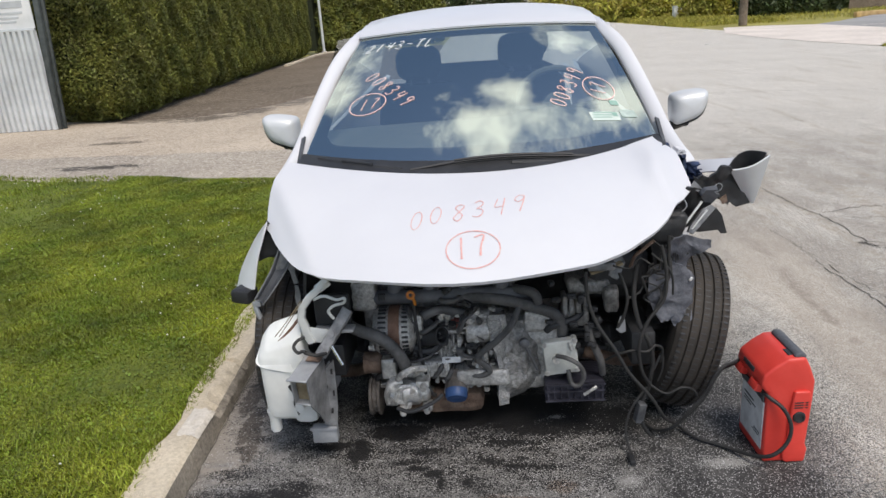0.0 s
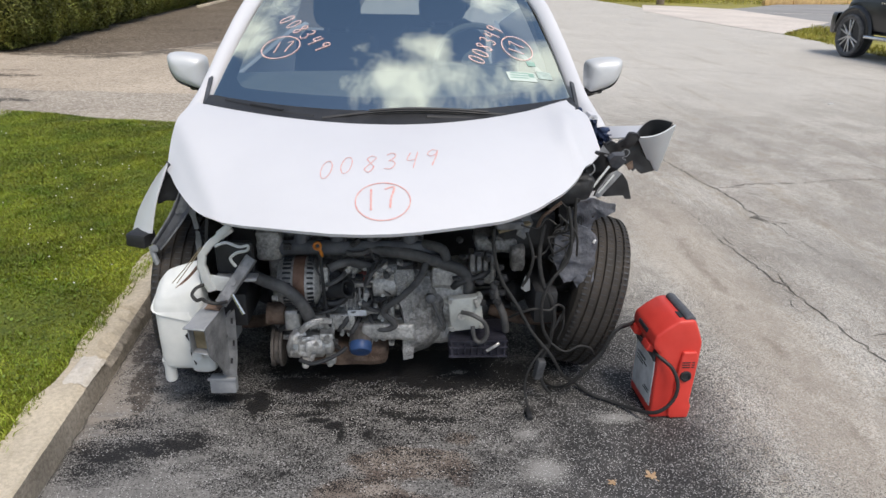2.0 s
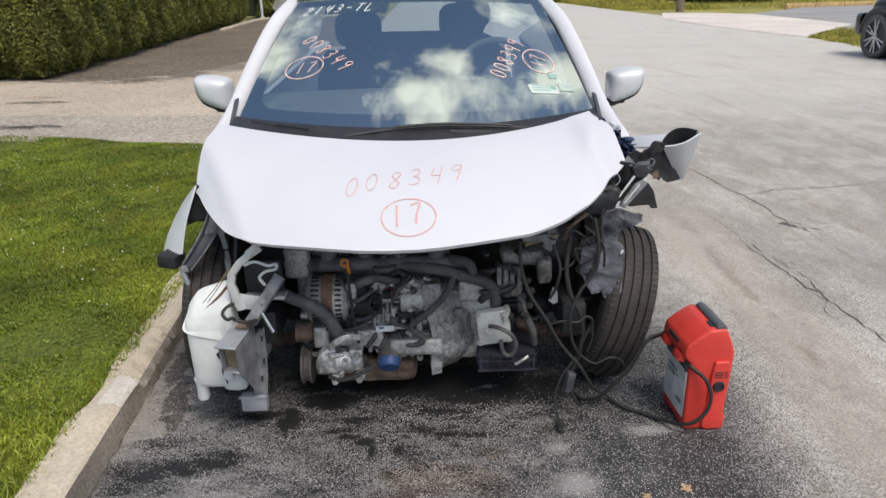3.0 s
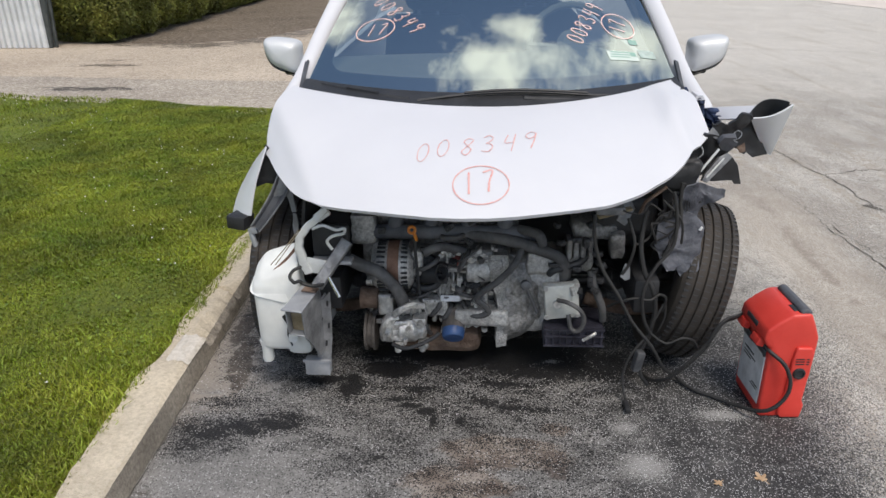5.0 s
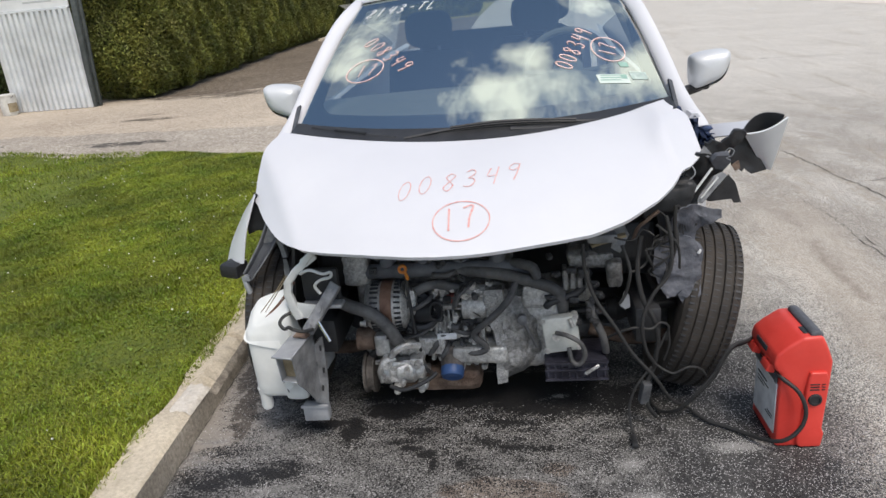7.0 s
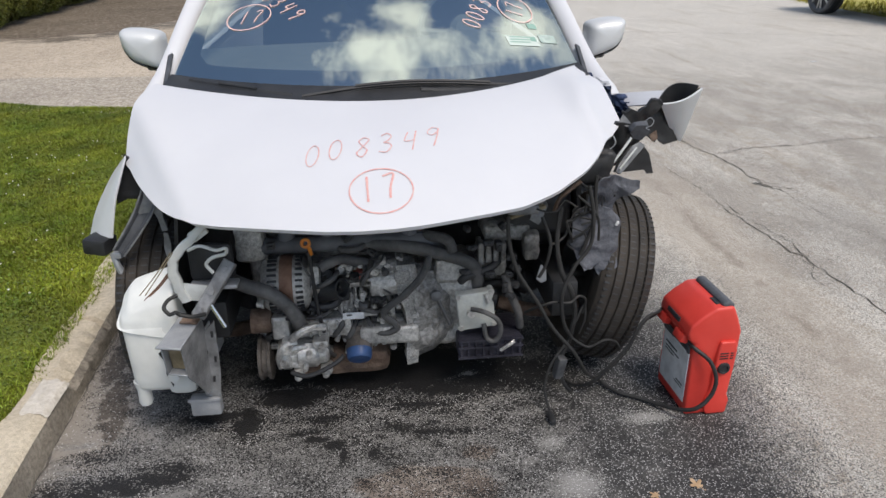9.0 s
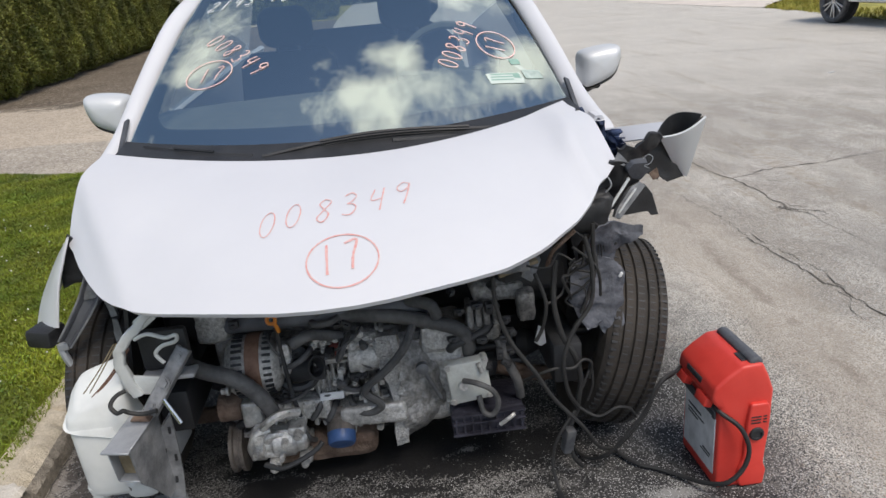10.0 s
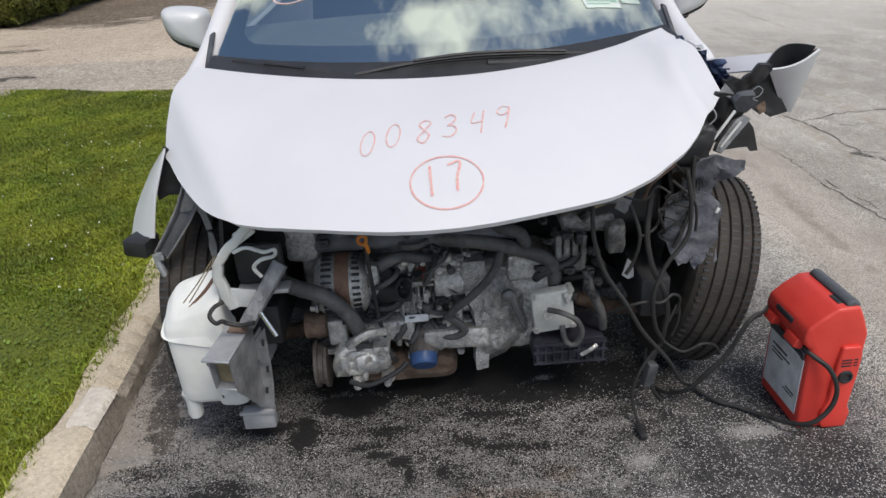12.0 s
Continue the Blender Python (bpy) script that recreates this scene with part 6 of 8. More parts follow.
# body structure round the engine
for s in (-1, 1):
    # Black on the wings stands in for the unlit depth of the bay.
    part("strut_tower", rough_box((s * 0.53, 0.36, 0.56), (0.14, 0.26, 0.34), 0.03, 0.006, 60 + s, 4), M_BLACK, car, "inner wing blackened for the unlit bay")
    part("frame_rail", Geo().box((s * 0.52, 0.28, 0.33), (0.08, 0.62, 0.12), bevel=0.01), M_BLACK, car, "dark frame rail")
    part("suspension_arm", Geo().tube([(s * 0.36, 0.22, 0.20), (s * 0.5, 0.20, 0.17), (s * 0.66, 0.235, 0.16)], 0.024, 10, 4), M_RUST, car, "rusty suspension arm")
    part("drive_shaft", Geo().rod((s * 0.28, 0.22, 0.27), (s * 0.66, 0.235, 0.28), 0.014, 10).lathe([(0.03, 0), (0.045, 0.03), (0.03, 0.07)], 16, Matrix.Translation((s * 0.42, 0.225, 0.272)) @ pose(0, 0, 0, 0, s * 90, 0)), M_BLACK, car, "drive shaft with rubber boot")
part("subframe", Geo().box((0.0, 0.28, 0.19), (0.9, 0.12, 0.06), bevel=0.02), M_STEEL_DARK, car, "dark subframe")

# kerb-side corner: washer bottle, crash box, brackets
def bottle(u, v):
    """A moulded tank: domed top over a rolled seam, straight sides, a torn front corner."""
    a = 2 * math.pi * u
    lv = [(0.168, 0.0005, 0.0005), (0.170, 0.050, 0.075), (0.181, 0.064, 0.090), (0.205, 0.069, 0.098), (0.30, 0.071, 0.102), (0.382, 0.072, 0.105), (0.388, 0.081, 0.112), (0.398, 0.083, 0.114), (0.404, 0.076, 0.108), (0.43, 0.072, 0.100), (0.452, 0.062, 0.085), (0.462, 0.035, 0.05), (0.464, 0.0005, 0.0005)]
    k = v * (len(lv) - 1)
    i = min(int(k), len(lv) - 2)
    z, hx, hy = (lv[i][j] + (lv[i + 1][j] - lv[i][j]) * (k - i) for j in range(3))
    c, s = math.cos(a), math.sin(a)
    px, py = hx * abs(c) ** 0.42 * (1 if c > 0 else -1), hy * abs(s) ** 0.42 * (1 if s > 0 else -1)
    z += max(0.0, v - 0.4) * 0.10 * (py / 0.11)
    z -= 0.25 * (px + 0.08) * smoothstep(0.4, 0.55, v) * smoothstep(0.85, 0.6, v)
    z += 0.38 * (px + 0.06) * smoothstep(0.64, 0.9, v)
    px += 0.030 * smoothstep(0.7, 1.0, v)
    px -= 0.02 * smoothstep(0.2, 0.35, v) * smoothstep(0.55, 0.45, v) * smoothstep(0.0, -0.1, py) * smoothstep(0.03, 0.06, px)
    return (-0.672 + px * 1.04, -0.086 + py * 0.50, z)


res = part("washer_reservoir", Geo().grid(bottle, 64, 60), M_WHITEPLASTIC, car, "cracked white plastic washer reservoir", angle=50)
part("spout", Geo().lathe([(0.016, -0.05), (0.020, -0.04), (0.018, 0.0), (0.024, 0.03)], 14, Matrix.Translation((-0.727, -0.105, 0.166))), M_WHITEPLASTIC, res, "short white outlet")
part("lower_lobe", rough_box((-0.612, -0.085, 0.205), (0.085, 0.10, 0.105), 0.022, 0.004, 91, 4), M_WHITEPLASTIC, res, "lower chamber of the tank")
part("torn_hole", Geo().add([(-0.656, -0.1420, 0.30), (-0.640, -0.1435, 0.315), (-0.622, -0.1425, 0.28), (-0.618, -0.1425, 0.225), (-0.632, -0.1435, 0.19), (-0.645, -0.1425, 0.235), (-0.640, -0.1425, 0.27)], [[0, 1, 2, 3, 4, 5, 6]]), M_BLACK, res, "dark split", smooth=False)
# the open beam end points forward and outward, its roof rising to the back
BOX = pose(-0.584, -0.245, 0.336, 7, 0, -13)
cb, (bw, bl, bh, th) = Geo(), (0.056, 0.135, 0.098, 0.004)
for c, sz in (((0, bl / 2, bh / 2), (bw + 0.010, bl, th)), ((0, bl / 2, -bh / 2), (bw, bl, th)), ((-bw / 2, bl / 2, 0), (th, bl, bh)), ((0, -0.006, bh / 2), (bw + 0.014, 0.014, 0.007))):
    cb.box(c, sz, m=BOX, bevel=0.002, seg=1)
crash = part("crash_box", cb, M_STEEL, car, "open grey steel crash box")
# Darker steel than the box; the wall's shade is in this colour.
part("side_wall", Geo().prism([(0.0, 0.050), (0.130, 0.050), (0.134, -0.175), (0.072, -0.178), (0.030, -0.10), (0.0, -0.055)], 0.004, BOX @ Matrix.Translation((bw / 2 - 0.002, 0, 0)) @ Matrix(((0, 0, 1, 0), (1, 0, 0, 0), (0, 1, 0, 0), (0, 0, 0, 1)))), M_STEEL_MID, crash, "dented side wall with painted shade", smooth=False)
part("rusty_inside", Geo().box((0, 0.030, 0), (bw - 0.008, 0.012, bh - 0.008), m=BOX), M_TAN, crash, "rusty tan inside")
part("box_tab", Geo().box((0.01, 0.105, bh / 2 + 0.006), (0.05, 0.03, 0.005), m=BOX, bevel=0.002), M_RUST, crash, "rust-edged tab")
outline = [(-0.545, 0.335), (-0.497, 0.385), (-0.497, 0.300), (-0.501, 0.215), (-0.510, 0.140), (-0.552, 0.145), (-0.565, 0.24)]
flange = part("rail_flange", Geo().prism([(x, z) for x, z in outline], 0.006, Matrix.Translation((0, -0.125, 0)) @ pose(0, 0, 0, 90, 0, 0)), M_STEEL_MID, car, "grey steel flange plate with slots", smooth=False)
for z, x, a in ((0.345, -0.507, 4), (0.265, -0.508, 4), (0.20, -0.520, 8), (0.285, -0.530, 12)):
    part("flange_slot", Geo().box((x, -0.1325, z), (0.007, 0.003, 0.020), bevel=0.001, seg=1, turn=pose(0, 0, 0, 0, a, 0).to_3x3()), M_BLACK, flange)
part("side_web", Geo().box((-0.540, -0.05, 0.265), (0.006, 0.20, 0.13), bevel=0.003, turn=pose(0, 0, 0, 6, 0, -8).to_3x3()), M_STEEL, flange, "dented side web")
part("bracket_foot", Geo().box((-0.556, -0.120, 0.108), (0.085, 0.035, 0.060), bevel=0.006).box((-0.556, -0.139, 0.135), (0.092, 0.008, 0.008)), M_STEEL, car, "pale galvanised tow bracket foot")
g = Geo()
arm = smooth_line([Vector(p) for p in ((-0.490, -0.115, 0.662), (-0.520, -0.12, 0.630), (-0.562, -0.12, 0.590), (-0.582, -0.12, 0.555), (-0.578, -0.12, 0.500), (-0.562, -0.115, 0.445))], 4)
for k in range(len(arm)):
    arm[k] = arm[k] + Vector((0.002 * math.sin(k * 1.7), 0, 0))
def strip(u, v):
    kk = u * (len(arm) - 1)
    q = min(int(kk), len(arm) - 2)
    p = arm[q].lerp(arm[q + 1], kk - q)
    d = (arm[q + 1] - arm[q]).normalized()
    side = Vector((-d.z, 0, d.x))
    a = 2 * math.pi * v
    w = 0.0105 + 0.004 * u
    return p + side * (w * abs(math.cos(a)) ** 0.5 * (1 if math.cos(a) > 0 else -1)) + Vector((0, 1, 0)) * (0.011 * abs(math.sin(a)) ** 0.5 * (1 if math.sin(a) > 0 else -1))
g.grid(strip, 40, 24)
g.box((-0.535, -0.115, 0.468), (0.09, 0.008, 0.05), bevel=0.003, turn=pose(0, 0, 0, 0, 10, 0).to_3x3())
g.box((-0.505, -0.115, 0.64), (0.05, 0.012, 0.03), bevel=0.004, turn=pose(0, 0, 0, 0, -35, 0).to_3x3())
strut = part("headlamp_support", g, M_CREAM, car, "pale bent headlamp support bracket")
g = Geo().tube([(-0.535, -0.125, 0.597), (-0.50, -0.135, 0.612), (-0.46, -0.14, 0.600), (-0.435, -0.14, 0.604), (-0.438, -0.14, 0.588), (-0.47, -0.14, 0.580), (-0.49, -0.138, 0.56), (-0.475, -0.14, 0.535)], 0.0048, 8, 6)
part("hook", g, M_CREAM, strut, "pale hooked tab")
g = Geo()
a_, b_ = Vector((-0.527, -0.175, 0.425)), Vector((-0.436, -0.105, 0.552))
d = (b_ - a_).normalized()
sx = Vector((1, -0.35, -0.45))
sx = (sx - d * sx.dot(d)).normalized()
nz = d.cross(sx) if d.cross(sx).y < 0 else sx.cross(d)
fr = Matrix((sx, d, nz)).transposed()
if fr.determinant() < 0:
    fr = Matrix((-sx, d, nz)).transposed()
g.box((a_ + b_) / 2, (0.031, (b_ - a_).length, 0.006), bevel=0.002, turn=fr, seg=1)
for e in (-0.5, 0.5):
    g.box((a_ + b_) / 2 + sx * 0.031 * e - nz * 0.008, (0.005, (b_ - a_).length, 0.020), bevel=0.002, turn=fr, seg=1)
bolt(g, a_.lerp(b_, 0.45) + nz * 0.003, axis=nz, r=0.011, h=0.008)
bolt(g, a_.lerp(b_, 0.86) + nz * 0.003, axis=nz, r=0.008, h=0.006)
bolt(g, a_.lerp(b_, 0.12) + nz * 0.003, axis=nz, r=0.006, h=0.006)
part("bumper_arm", g, M_STEEL_MID, car, "bent grey steel bumper arm")
g = Geo().box((-0.495, -0.06, 0.535), (0.12, 0.03, 0.11), bevel=0.02)
# Plate coloured black in place of the dark gap behind it.
part("horn_bracket", g, M_BLACK, car, "bracket plate blackened for the unlit bay")
part("cross_lip", Geo().box((-0.49, -0.085, 0.475), (0.13, 0.05, 0.012), bevel=0.004), M_STEEL, car, "pale pressed lip")
for d in (0.0, 0.014):
    part("tan_string", Geo().tube([(-0.572 + 0.4 * d, -0.15, 0.604), (-0.621 + 0.6 * d, -0.152, 0.541), (-0.668 + d, -0.155, 0.488)], 0.0016, 5, 5), M_TAN, car, "thin tan wire")
part("loose_wire", Geo().tube([(-0.575, -0.15, 0.480), (-0.595, -0.165, 0.475), (-0.605, -0.18, 0.460), (-0.590, -0.19, 0.445), (-0.575, -0.19, 0.450), (-0.565, -0.185, 0.440), (-0.535, -0.185, 0.432), (-0.50, -0.19, 0.440)], 0.0055, 8, 6), M_WIRE, car, "loose black wiring")
part("shiny_pin", Geo().rod((-0.487, -0.17, 0.455), (-0.455, -0.185, 0.395), 0.0055, 8), M_CHROME, car, "bright metal pin")
for dx in (0, 0.006):
    part("brown_wire", Geo().tube([(-0.585 + dx, -0.06, 0.545), (-0.63 + dx, -0.09, 0.49), (-0.675 + dx, -0.11, 0.45)], 0.0022, 6, 4), M_COPPER, car, "thin brown wire")

# kerb-side fender remains
def fender(u, v):
    y = 0.165 + 0.44 * u
    ztop = 0.785 + 0.10 * min(1, u * 1.3)
    xtop = -0.728 - 0.012 * u
    zend = 0.545 + 0.10 * math.sin(math.pi * min(1.0, 0.15 + u)) if u < 0.85 else 0.545
    z = ztop + (zend - ztop) * v
    x = xtop - 0.085 * v ** 0.85
    return (x, y - 0.075 * v * (1 - u), z)


fl = part("fender", Geo().grid(fender, 24, 16, thick=-0.004), M_MIRROR_PAINT, car, "torn silver front fender")
IN_EDGE = smooth_line([Vector(p) for p in ((-0.721, 0.095, 0.793), (-0.741, 0.075, 0.735), (-0.758, 0.060, 0.684), (-0.770, 0.048, 0.630), (-0.780, 0.040, 0.578))], 6)
OUT_EDGE = smooth_line([Vector(p) for p in ((-0.727, 0.120, 0.795), (-0.778, 0.140, 0.738), (-0.816, 0.142, 0.682), (-0.848, 0.130, 0.622), (-0.866, 0.108, 0.562))], 6)
def front_face(u, v):
    k = v * (len(IN_EDGE) - 1)
    i = min(int(k), len(IN_EDGE) - 2)
    a, b = IN_EDGE[i].lerp(IN_EDGE[i + 1], k - i), OUT_EDGE[i].lerp(OUT_EDGE[i + 1], k - i)
    return a.lerp(b, u) + Vector((0, -0.012, 0)) * math.sin(math.pi * u)
part("fender_edge", Geo().grid(front_face, 8, 18, thick=0.004), M_MIRROR_PAINT, fl, "folded front edge of the fender")
part("torn_lip", Geo().tube(IN_EDGE, 0.0032, 6, 1), M_PAINT, fl, "bright torn lip")
g = Geo().box((-0.822, 0.055, 0.556), (0.070, 0.07, 0.048), bevel=0.010, turn=pose(0, 0, 0, 0, 4, -14).to_3x3())
part("fender_cap", g, M_BLACK, fl, "black plastic fender clip")
RAIL = smooth_line([Vector(p) for p in ((-0.638, 0.055, 0.738), (-0.672, 0.040, 0.665), (-0.712, 0.028, 0.605), (-0.758, 0.020, 0.545))], 6)
def channel(u, v):
    """A pressed channel: a flat web between two raised edges."""
    k = v * (len(RAIL) - 1)
    i = min(int(k), len(RAIL) - 2)
    d = (RAIL[i + 1] - RAIL[i]).normalized()
    side = Vector((-d.z, 0, d.x)).normalized()
    w = 0.027 - 0.010 * v
    return RAIL[i].lerp(RAIL[i + 1], k - i) + side * ((2 * u - 1) * w) + Vector((0, -0.014 * smoothstep(0.6, 0.95, abs(2 * u - 1)), 0))
rail_in = part("inner_rail", Geo().grid(channel, 12, 18, thick=0.006), M_GREYPLASTIC, car, "dark grey upper rail end", angle=50)
for e in (0.02, 0.98):
    part("rail_edge", Geo().tube([channel(e, k / 12) + Vector((0, -0.003, 0)) for k in range(13)], 0.0028, 6, 1), M_STEEL_MID, rail_in, "pale rail edge")
g = Geo().tube([(-0.785, 0.035, 0.535), (-0.778, 0.03, 0.50), (-0.768, 0.03, 0.470)], 0.010, 8, 4).box((-0.772, 0.03, 0.530), (0.025, 0.02, 0.02), bevel=0.004)
part("rail_bracket", g, M_STEEL, car, "bent bright rail bracket")
part("wheel_liner", Geo().grid(lambda u, v: (-0.60 - 0.12 * v, 0.235 + 0.345 * math.cos(math.pi * (0.05 + 0.42 * u)), 0.30 + 0.345 * math.sin(math.pi * (0.05 + 0.42 * u))), 20, 4, thick=0.006), M_BLACK, car, "black wheel arch liner")
part("apron_panel", Geo().grid(lambda u, v: (-0.575 - 0.05 * v, 0.0 + 0.5 * u, 0.76 + 0.09 * u - 0.35 * v), 8, 8, thick=0.01), M_BLACK, car, "dark inner apron")

# street-side wreckage
part("wheel_liner", Geo().grid(lambda u, v: (0.60 + 0.13 * v, 0.26 + 0.34 * math.cos(math.pi * (0.05 + 0.40 * u)), 0.32 + 0.335 * math.sin(math.pi * (0.05 + 0.40 * u))), 20, 4, thick=0.006), M_BLACK, car, "black wheel arch liner")
part("bent_strip", Geo().grid(lambda u, v: Vector((0.735, 0.40, 0.858)).lerp(Vector((0.868, 0.205, 0.903)), u).lerp(Vector((0.742, 0.345, 0.826)).lerp(Vector((0.822, 0.178, 0.868)), u), v), 12, 4, thick=0.005), M_PAINT, car, "bent white fender strip")
cone = Geo()
TL, TR, BT = Vector((0.826, 0.140, 0.882)), Vector((0.946, 0.137, 0.925)), Vector((0.928, 0.200, 0.748))
def conef(u, v):
    top = TL.lerp(TR, u) + Vector((0, -0.012 * math.sin(math.pi * u), -0.010 * math.sin(math.pi * u)))
    bot = BT + Vector((-0.022 + 0.024 * u, 0, 0.012 * (1 - u)))
    return top.lerp(bot, v)
cone.grid(conef, 12, 10, thick=0.006)
lampr = part("fender_corner", cone, M_MIRROR_PAINT, car, "silver torn fender corner")
def coneb(u, v):
    top = TL.lerp(TR, u) + Vector((-0.006, 0.050 * math.sin(math.pi * u) ** 0.7 + 0.004, 0.020 * math.sin(math.pi * u) + 0.006 * u))
    return top.lerp(BT + Vector((-0.01, 0.02, 0)), v)
part("corner_lining", Geo().grid(lambda u, v: conef(u, v) + Vector((0, 0.008, 0.0)), 12, 10), M_BLACK, lampr, "black inner lining")
part("corner_lining", Geo().grid(coneb, 12, 8, thick=0.004), M_BLACK, lampr, "black inner lining")


# kerb-side scraps: black sheet for the cavity's shade, hooked bracket, torn skirt of the tank
for outline, y, amp, th, sd, tilt, m, nm, lb, parent in (
    ([(-0.728, 0.800), (-0.655, 0.735), (-0.690, 0.705), (-0.708, 0.665), (-0.740, 0.668), (-0.772, 0.655), (-0.768, 0.70)], 0.11, 0.006, 0.006, 21, 0.0, M_BLACK, "fender_lining", "black sheet for the fender cavity's shade", fl),
    ([(-0.672, 0.722), (-0.640, 0.728), (-0.624, 0.690), (-0.628, 0.640), (-0.620, 0.600), (-0.636, 0.598), (-0.644, 0.640), (-0.652, 0.655), (-0.690, 0.650), (-0.696, 0.680)], 0.028, 0.003, 0.014, 22, 0.1, M_STEEL_MID, "hooked_bracket", "grey hooked wing bracket", car),
    ([(-0.632, 0.560), (-0.628, 0.600), (-0.616, 0.598), (-0.612, 0.560), (-0.618, 0.520), (-0.628, 0.525)], 0.0, 0.004, 0.005, 23, 0.1, M_STEEL_MID, "bent_tab", "bent pale tab", car),
    ([(-0.640, 0.318), (-0.628, 0.332), (-0.622, 0.300), (-0.612, 0.262), (-0.606, 0.226), (-0.622, 0.206), (-0.634, 0.224), (-0.630, 0.262)], -0.158, 0.010, 0.004, 25, 0.1, M_WHITEPLASTIC, "torn_flap", "torn plastic edge", res),
):
    part(nm, torn(outline, y, amp, th, sd, tilt), m, parent, lb, angle=55)

# street-side corner, back to front: black lamp carrier, flaps, rail end, splash liner
for outline, y, amp, th, sd, tilt, m, nm, lb in (
    ([(0.808, 0.842), (0.835, 0.872), (0.861, 0.839), (0.911, 0.755), (0.865, 0.743), (0.843, 0.764), (0.836, 0.753), (0.807, 0.775), (0.798, 0.815)], 0.175, 0.008, 0.012, 1, 0.0, M_BLACK, "lamp_carrier", "broken black lamp carrier"),
    ([(0.708, 0.862), (0.722, 0.856), (0.734, 0.868), (0.761, 0.857), (0.779, 0.874), (0.792, 0.898), (0.818, 0.894), (0.829, 0.880), (0.813, 0.853), (0.783, 0.825), (0.746, 0.819), (0.726, 0.825)], 0.135, 0.012, 0.010, 2, -0.3, M_BLACK, "torn_bracket", "black torn bracket"),
    ([(0.726, 0.673), (0.790, 0.752), (0.811, 0.725), (0.832, 0.660), (0.810, 0.660), (0.801, 0.673), (0.734, 0.669)], 0.150, 0.003, 0.008, 3, 0.0, M_BLACK, "black_flap", "black plastic flap"),
    ([(0.671, 0.842), (0.720, 0.834), (0.740, 0.812), (0.731, 0.781), (0.706, 0.763), (0.687, 0.724), (0.664, 0.706), (0.645, 0.750), (0.657, 0.791)], 0.105, 0.016, 0.010, 4, -0.3, M_BLACK, "lamp_shell", "smashed black lamp shell"),
    ([(0.684, 0.839), (0.698, 0.863), (0.720, 0.838), (0.711, 0.826)], 0.092, 0.004, 0.006, 5, 0.2, M_STEEL_MID, "grey_chip", "grey broken chip"),
    ([(0.715, 0.814), (0.728, 0.836), (0.766, 0.834), (0.775, 0.814), (0.756, 0.785), (0.731, 0.791)], 0.076, 0.004, 0.022, 6, -0.4, M_GREYPLASTIC, "grey_clip", "grey plastic clip"),
    ([(0.625, 0.740), (0.647, 0.752), (0.661, 0.721), (0.646, 0.703), (0.625, 0.714)], 0.050, 0.004, 0.010, 7, -0.3, M_STEEL_DARK, "lamp_plate", "grey broken lamp plate"),
    ([(0.588, 0.668), (0.613, 0.704), (0.638, 0.715), (0.692, 0.696), (0.734, 0.684), (0.734, 0.659), (0.688, 0.643), (0.670, 0.619), (0.668, 0.570), (0.654, 0.547), (0.603, 0.559), (0.576, 0.584)], 0.012, 0.018, 0.005, 8, -0.25, M_LINER, "torn_liner", "torn dusty plastic splash liner"),
    ([(0.548, 0.600), (0.600, 0.622), (0.660, 0.600), (0.690, 0.560), (0.682, 0.500), (0.676, 0.430), (0.664, 0.350), (0.650, 0.400), (0.628, 0.392), (0.612, 0.425), (0.580, 0.415), (0.556, 0.450), (0.535, 0.500), (0.540, 0.560)], -0.004, 0.022, 0.005, 9, 0.15, M_LINER, "torn_liner", "torn dusty plastic splash liner"),
    ([(0.660, 0.800), (0.768, 0.800), (0.752, 0.742), (0.712, 0.700), (0.662, 0.690)], 0.125, 0.014, 0.010, 12, -0.2, M_BLACK, "lamp_shell", "smashed black lamp shell"),
    ([(0.395, 0.640), (0.452, 0.655), (0.470, 0.610), (0.440, 0.560), (0.412, 0.575), (0.420, 0.605)], 0.030, 0.012, 0.006, 13, 0.2, M_STEEL_MID, "torn_bracket", "bent grey torn bracket"),
    ([(0.775, 0.802), (0.794, 0.815), (0.801, 0.791), (0.785, 0.784)], 0.072, 0.003, 0.010, 10, 0.0, M_RUST, "rusty_chip", "rust-brown broken lug"),
):
    part(nm, torn(outline, y, amp, th, sd, tilt), m, car, lb, angle=55)
rail = part("wing_rail", torn([(0.681, 0.721), (0.725, 0.774), (0.748, 0.784), (0.763, 0.773), (0.688, 0.696), (0.673, 0.703)], 0.062, 0.002, 0.022, 11, 0.3, 2), M_STEEL_MID, car, "bent steel wing rail", angle=40)
part("rail_ridge", Geo().rod((0.663, 0.050, 0.732), (0.715, 0.060, 0.801), 0.0040, 8), M_CREAM, rail, "bright pressed ridge")
part("rail_ridge", Geo().rod((0.683, 0.046, 0.713), (0.732, 0.056, 0.773), 0.0030, 8), M_CREAM, rail, "bright pressed ridge")
part("bent_clip", Geo().tube([(0.645, 0.055, 0.766), (0.664, 0.05, 0.789), (0.655, 0.052, 0.812), (0.644, 0.055, 0.803)], 0.0022, 6, 4), M_STEEL, car, "pale bent clip")
part("frayed_wire", Geo().tube([(0.748, 0.05, 0.852), (0.759, 0.046, 0.862), (0.773, 0.05, 0.852), (0.766, 0.048, 0.838), (0.751, 0.05, 0.832), (0.765, 0.052, 0.824)], 0.0012, 6, 5), M_STEEL, car, "frayed bright wire")
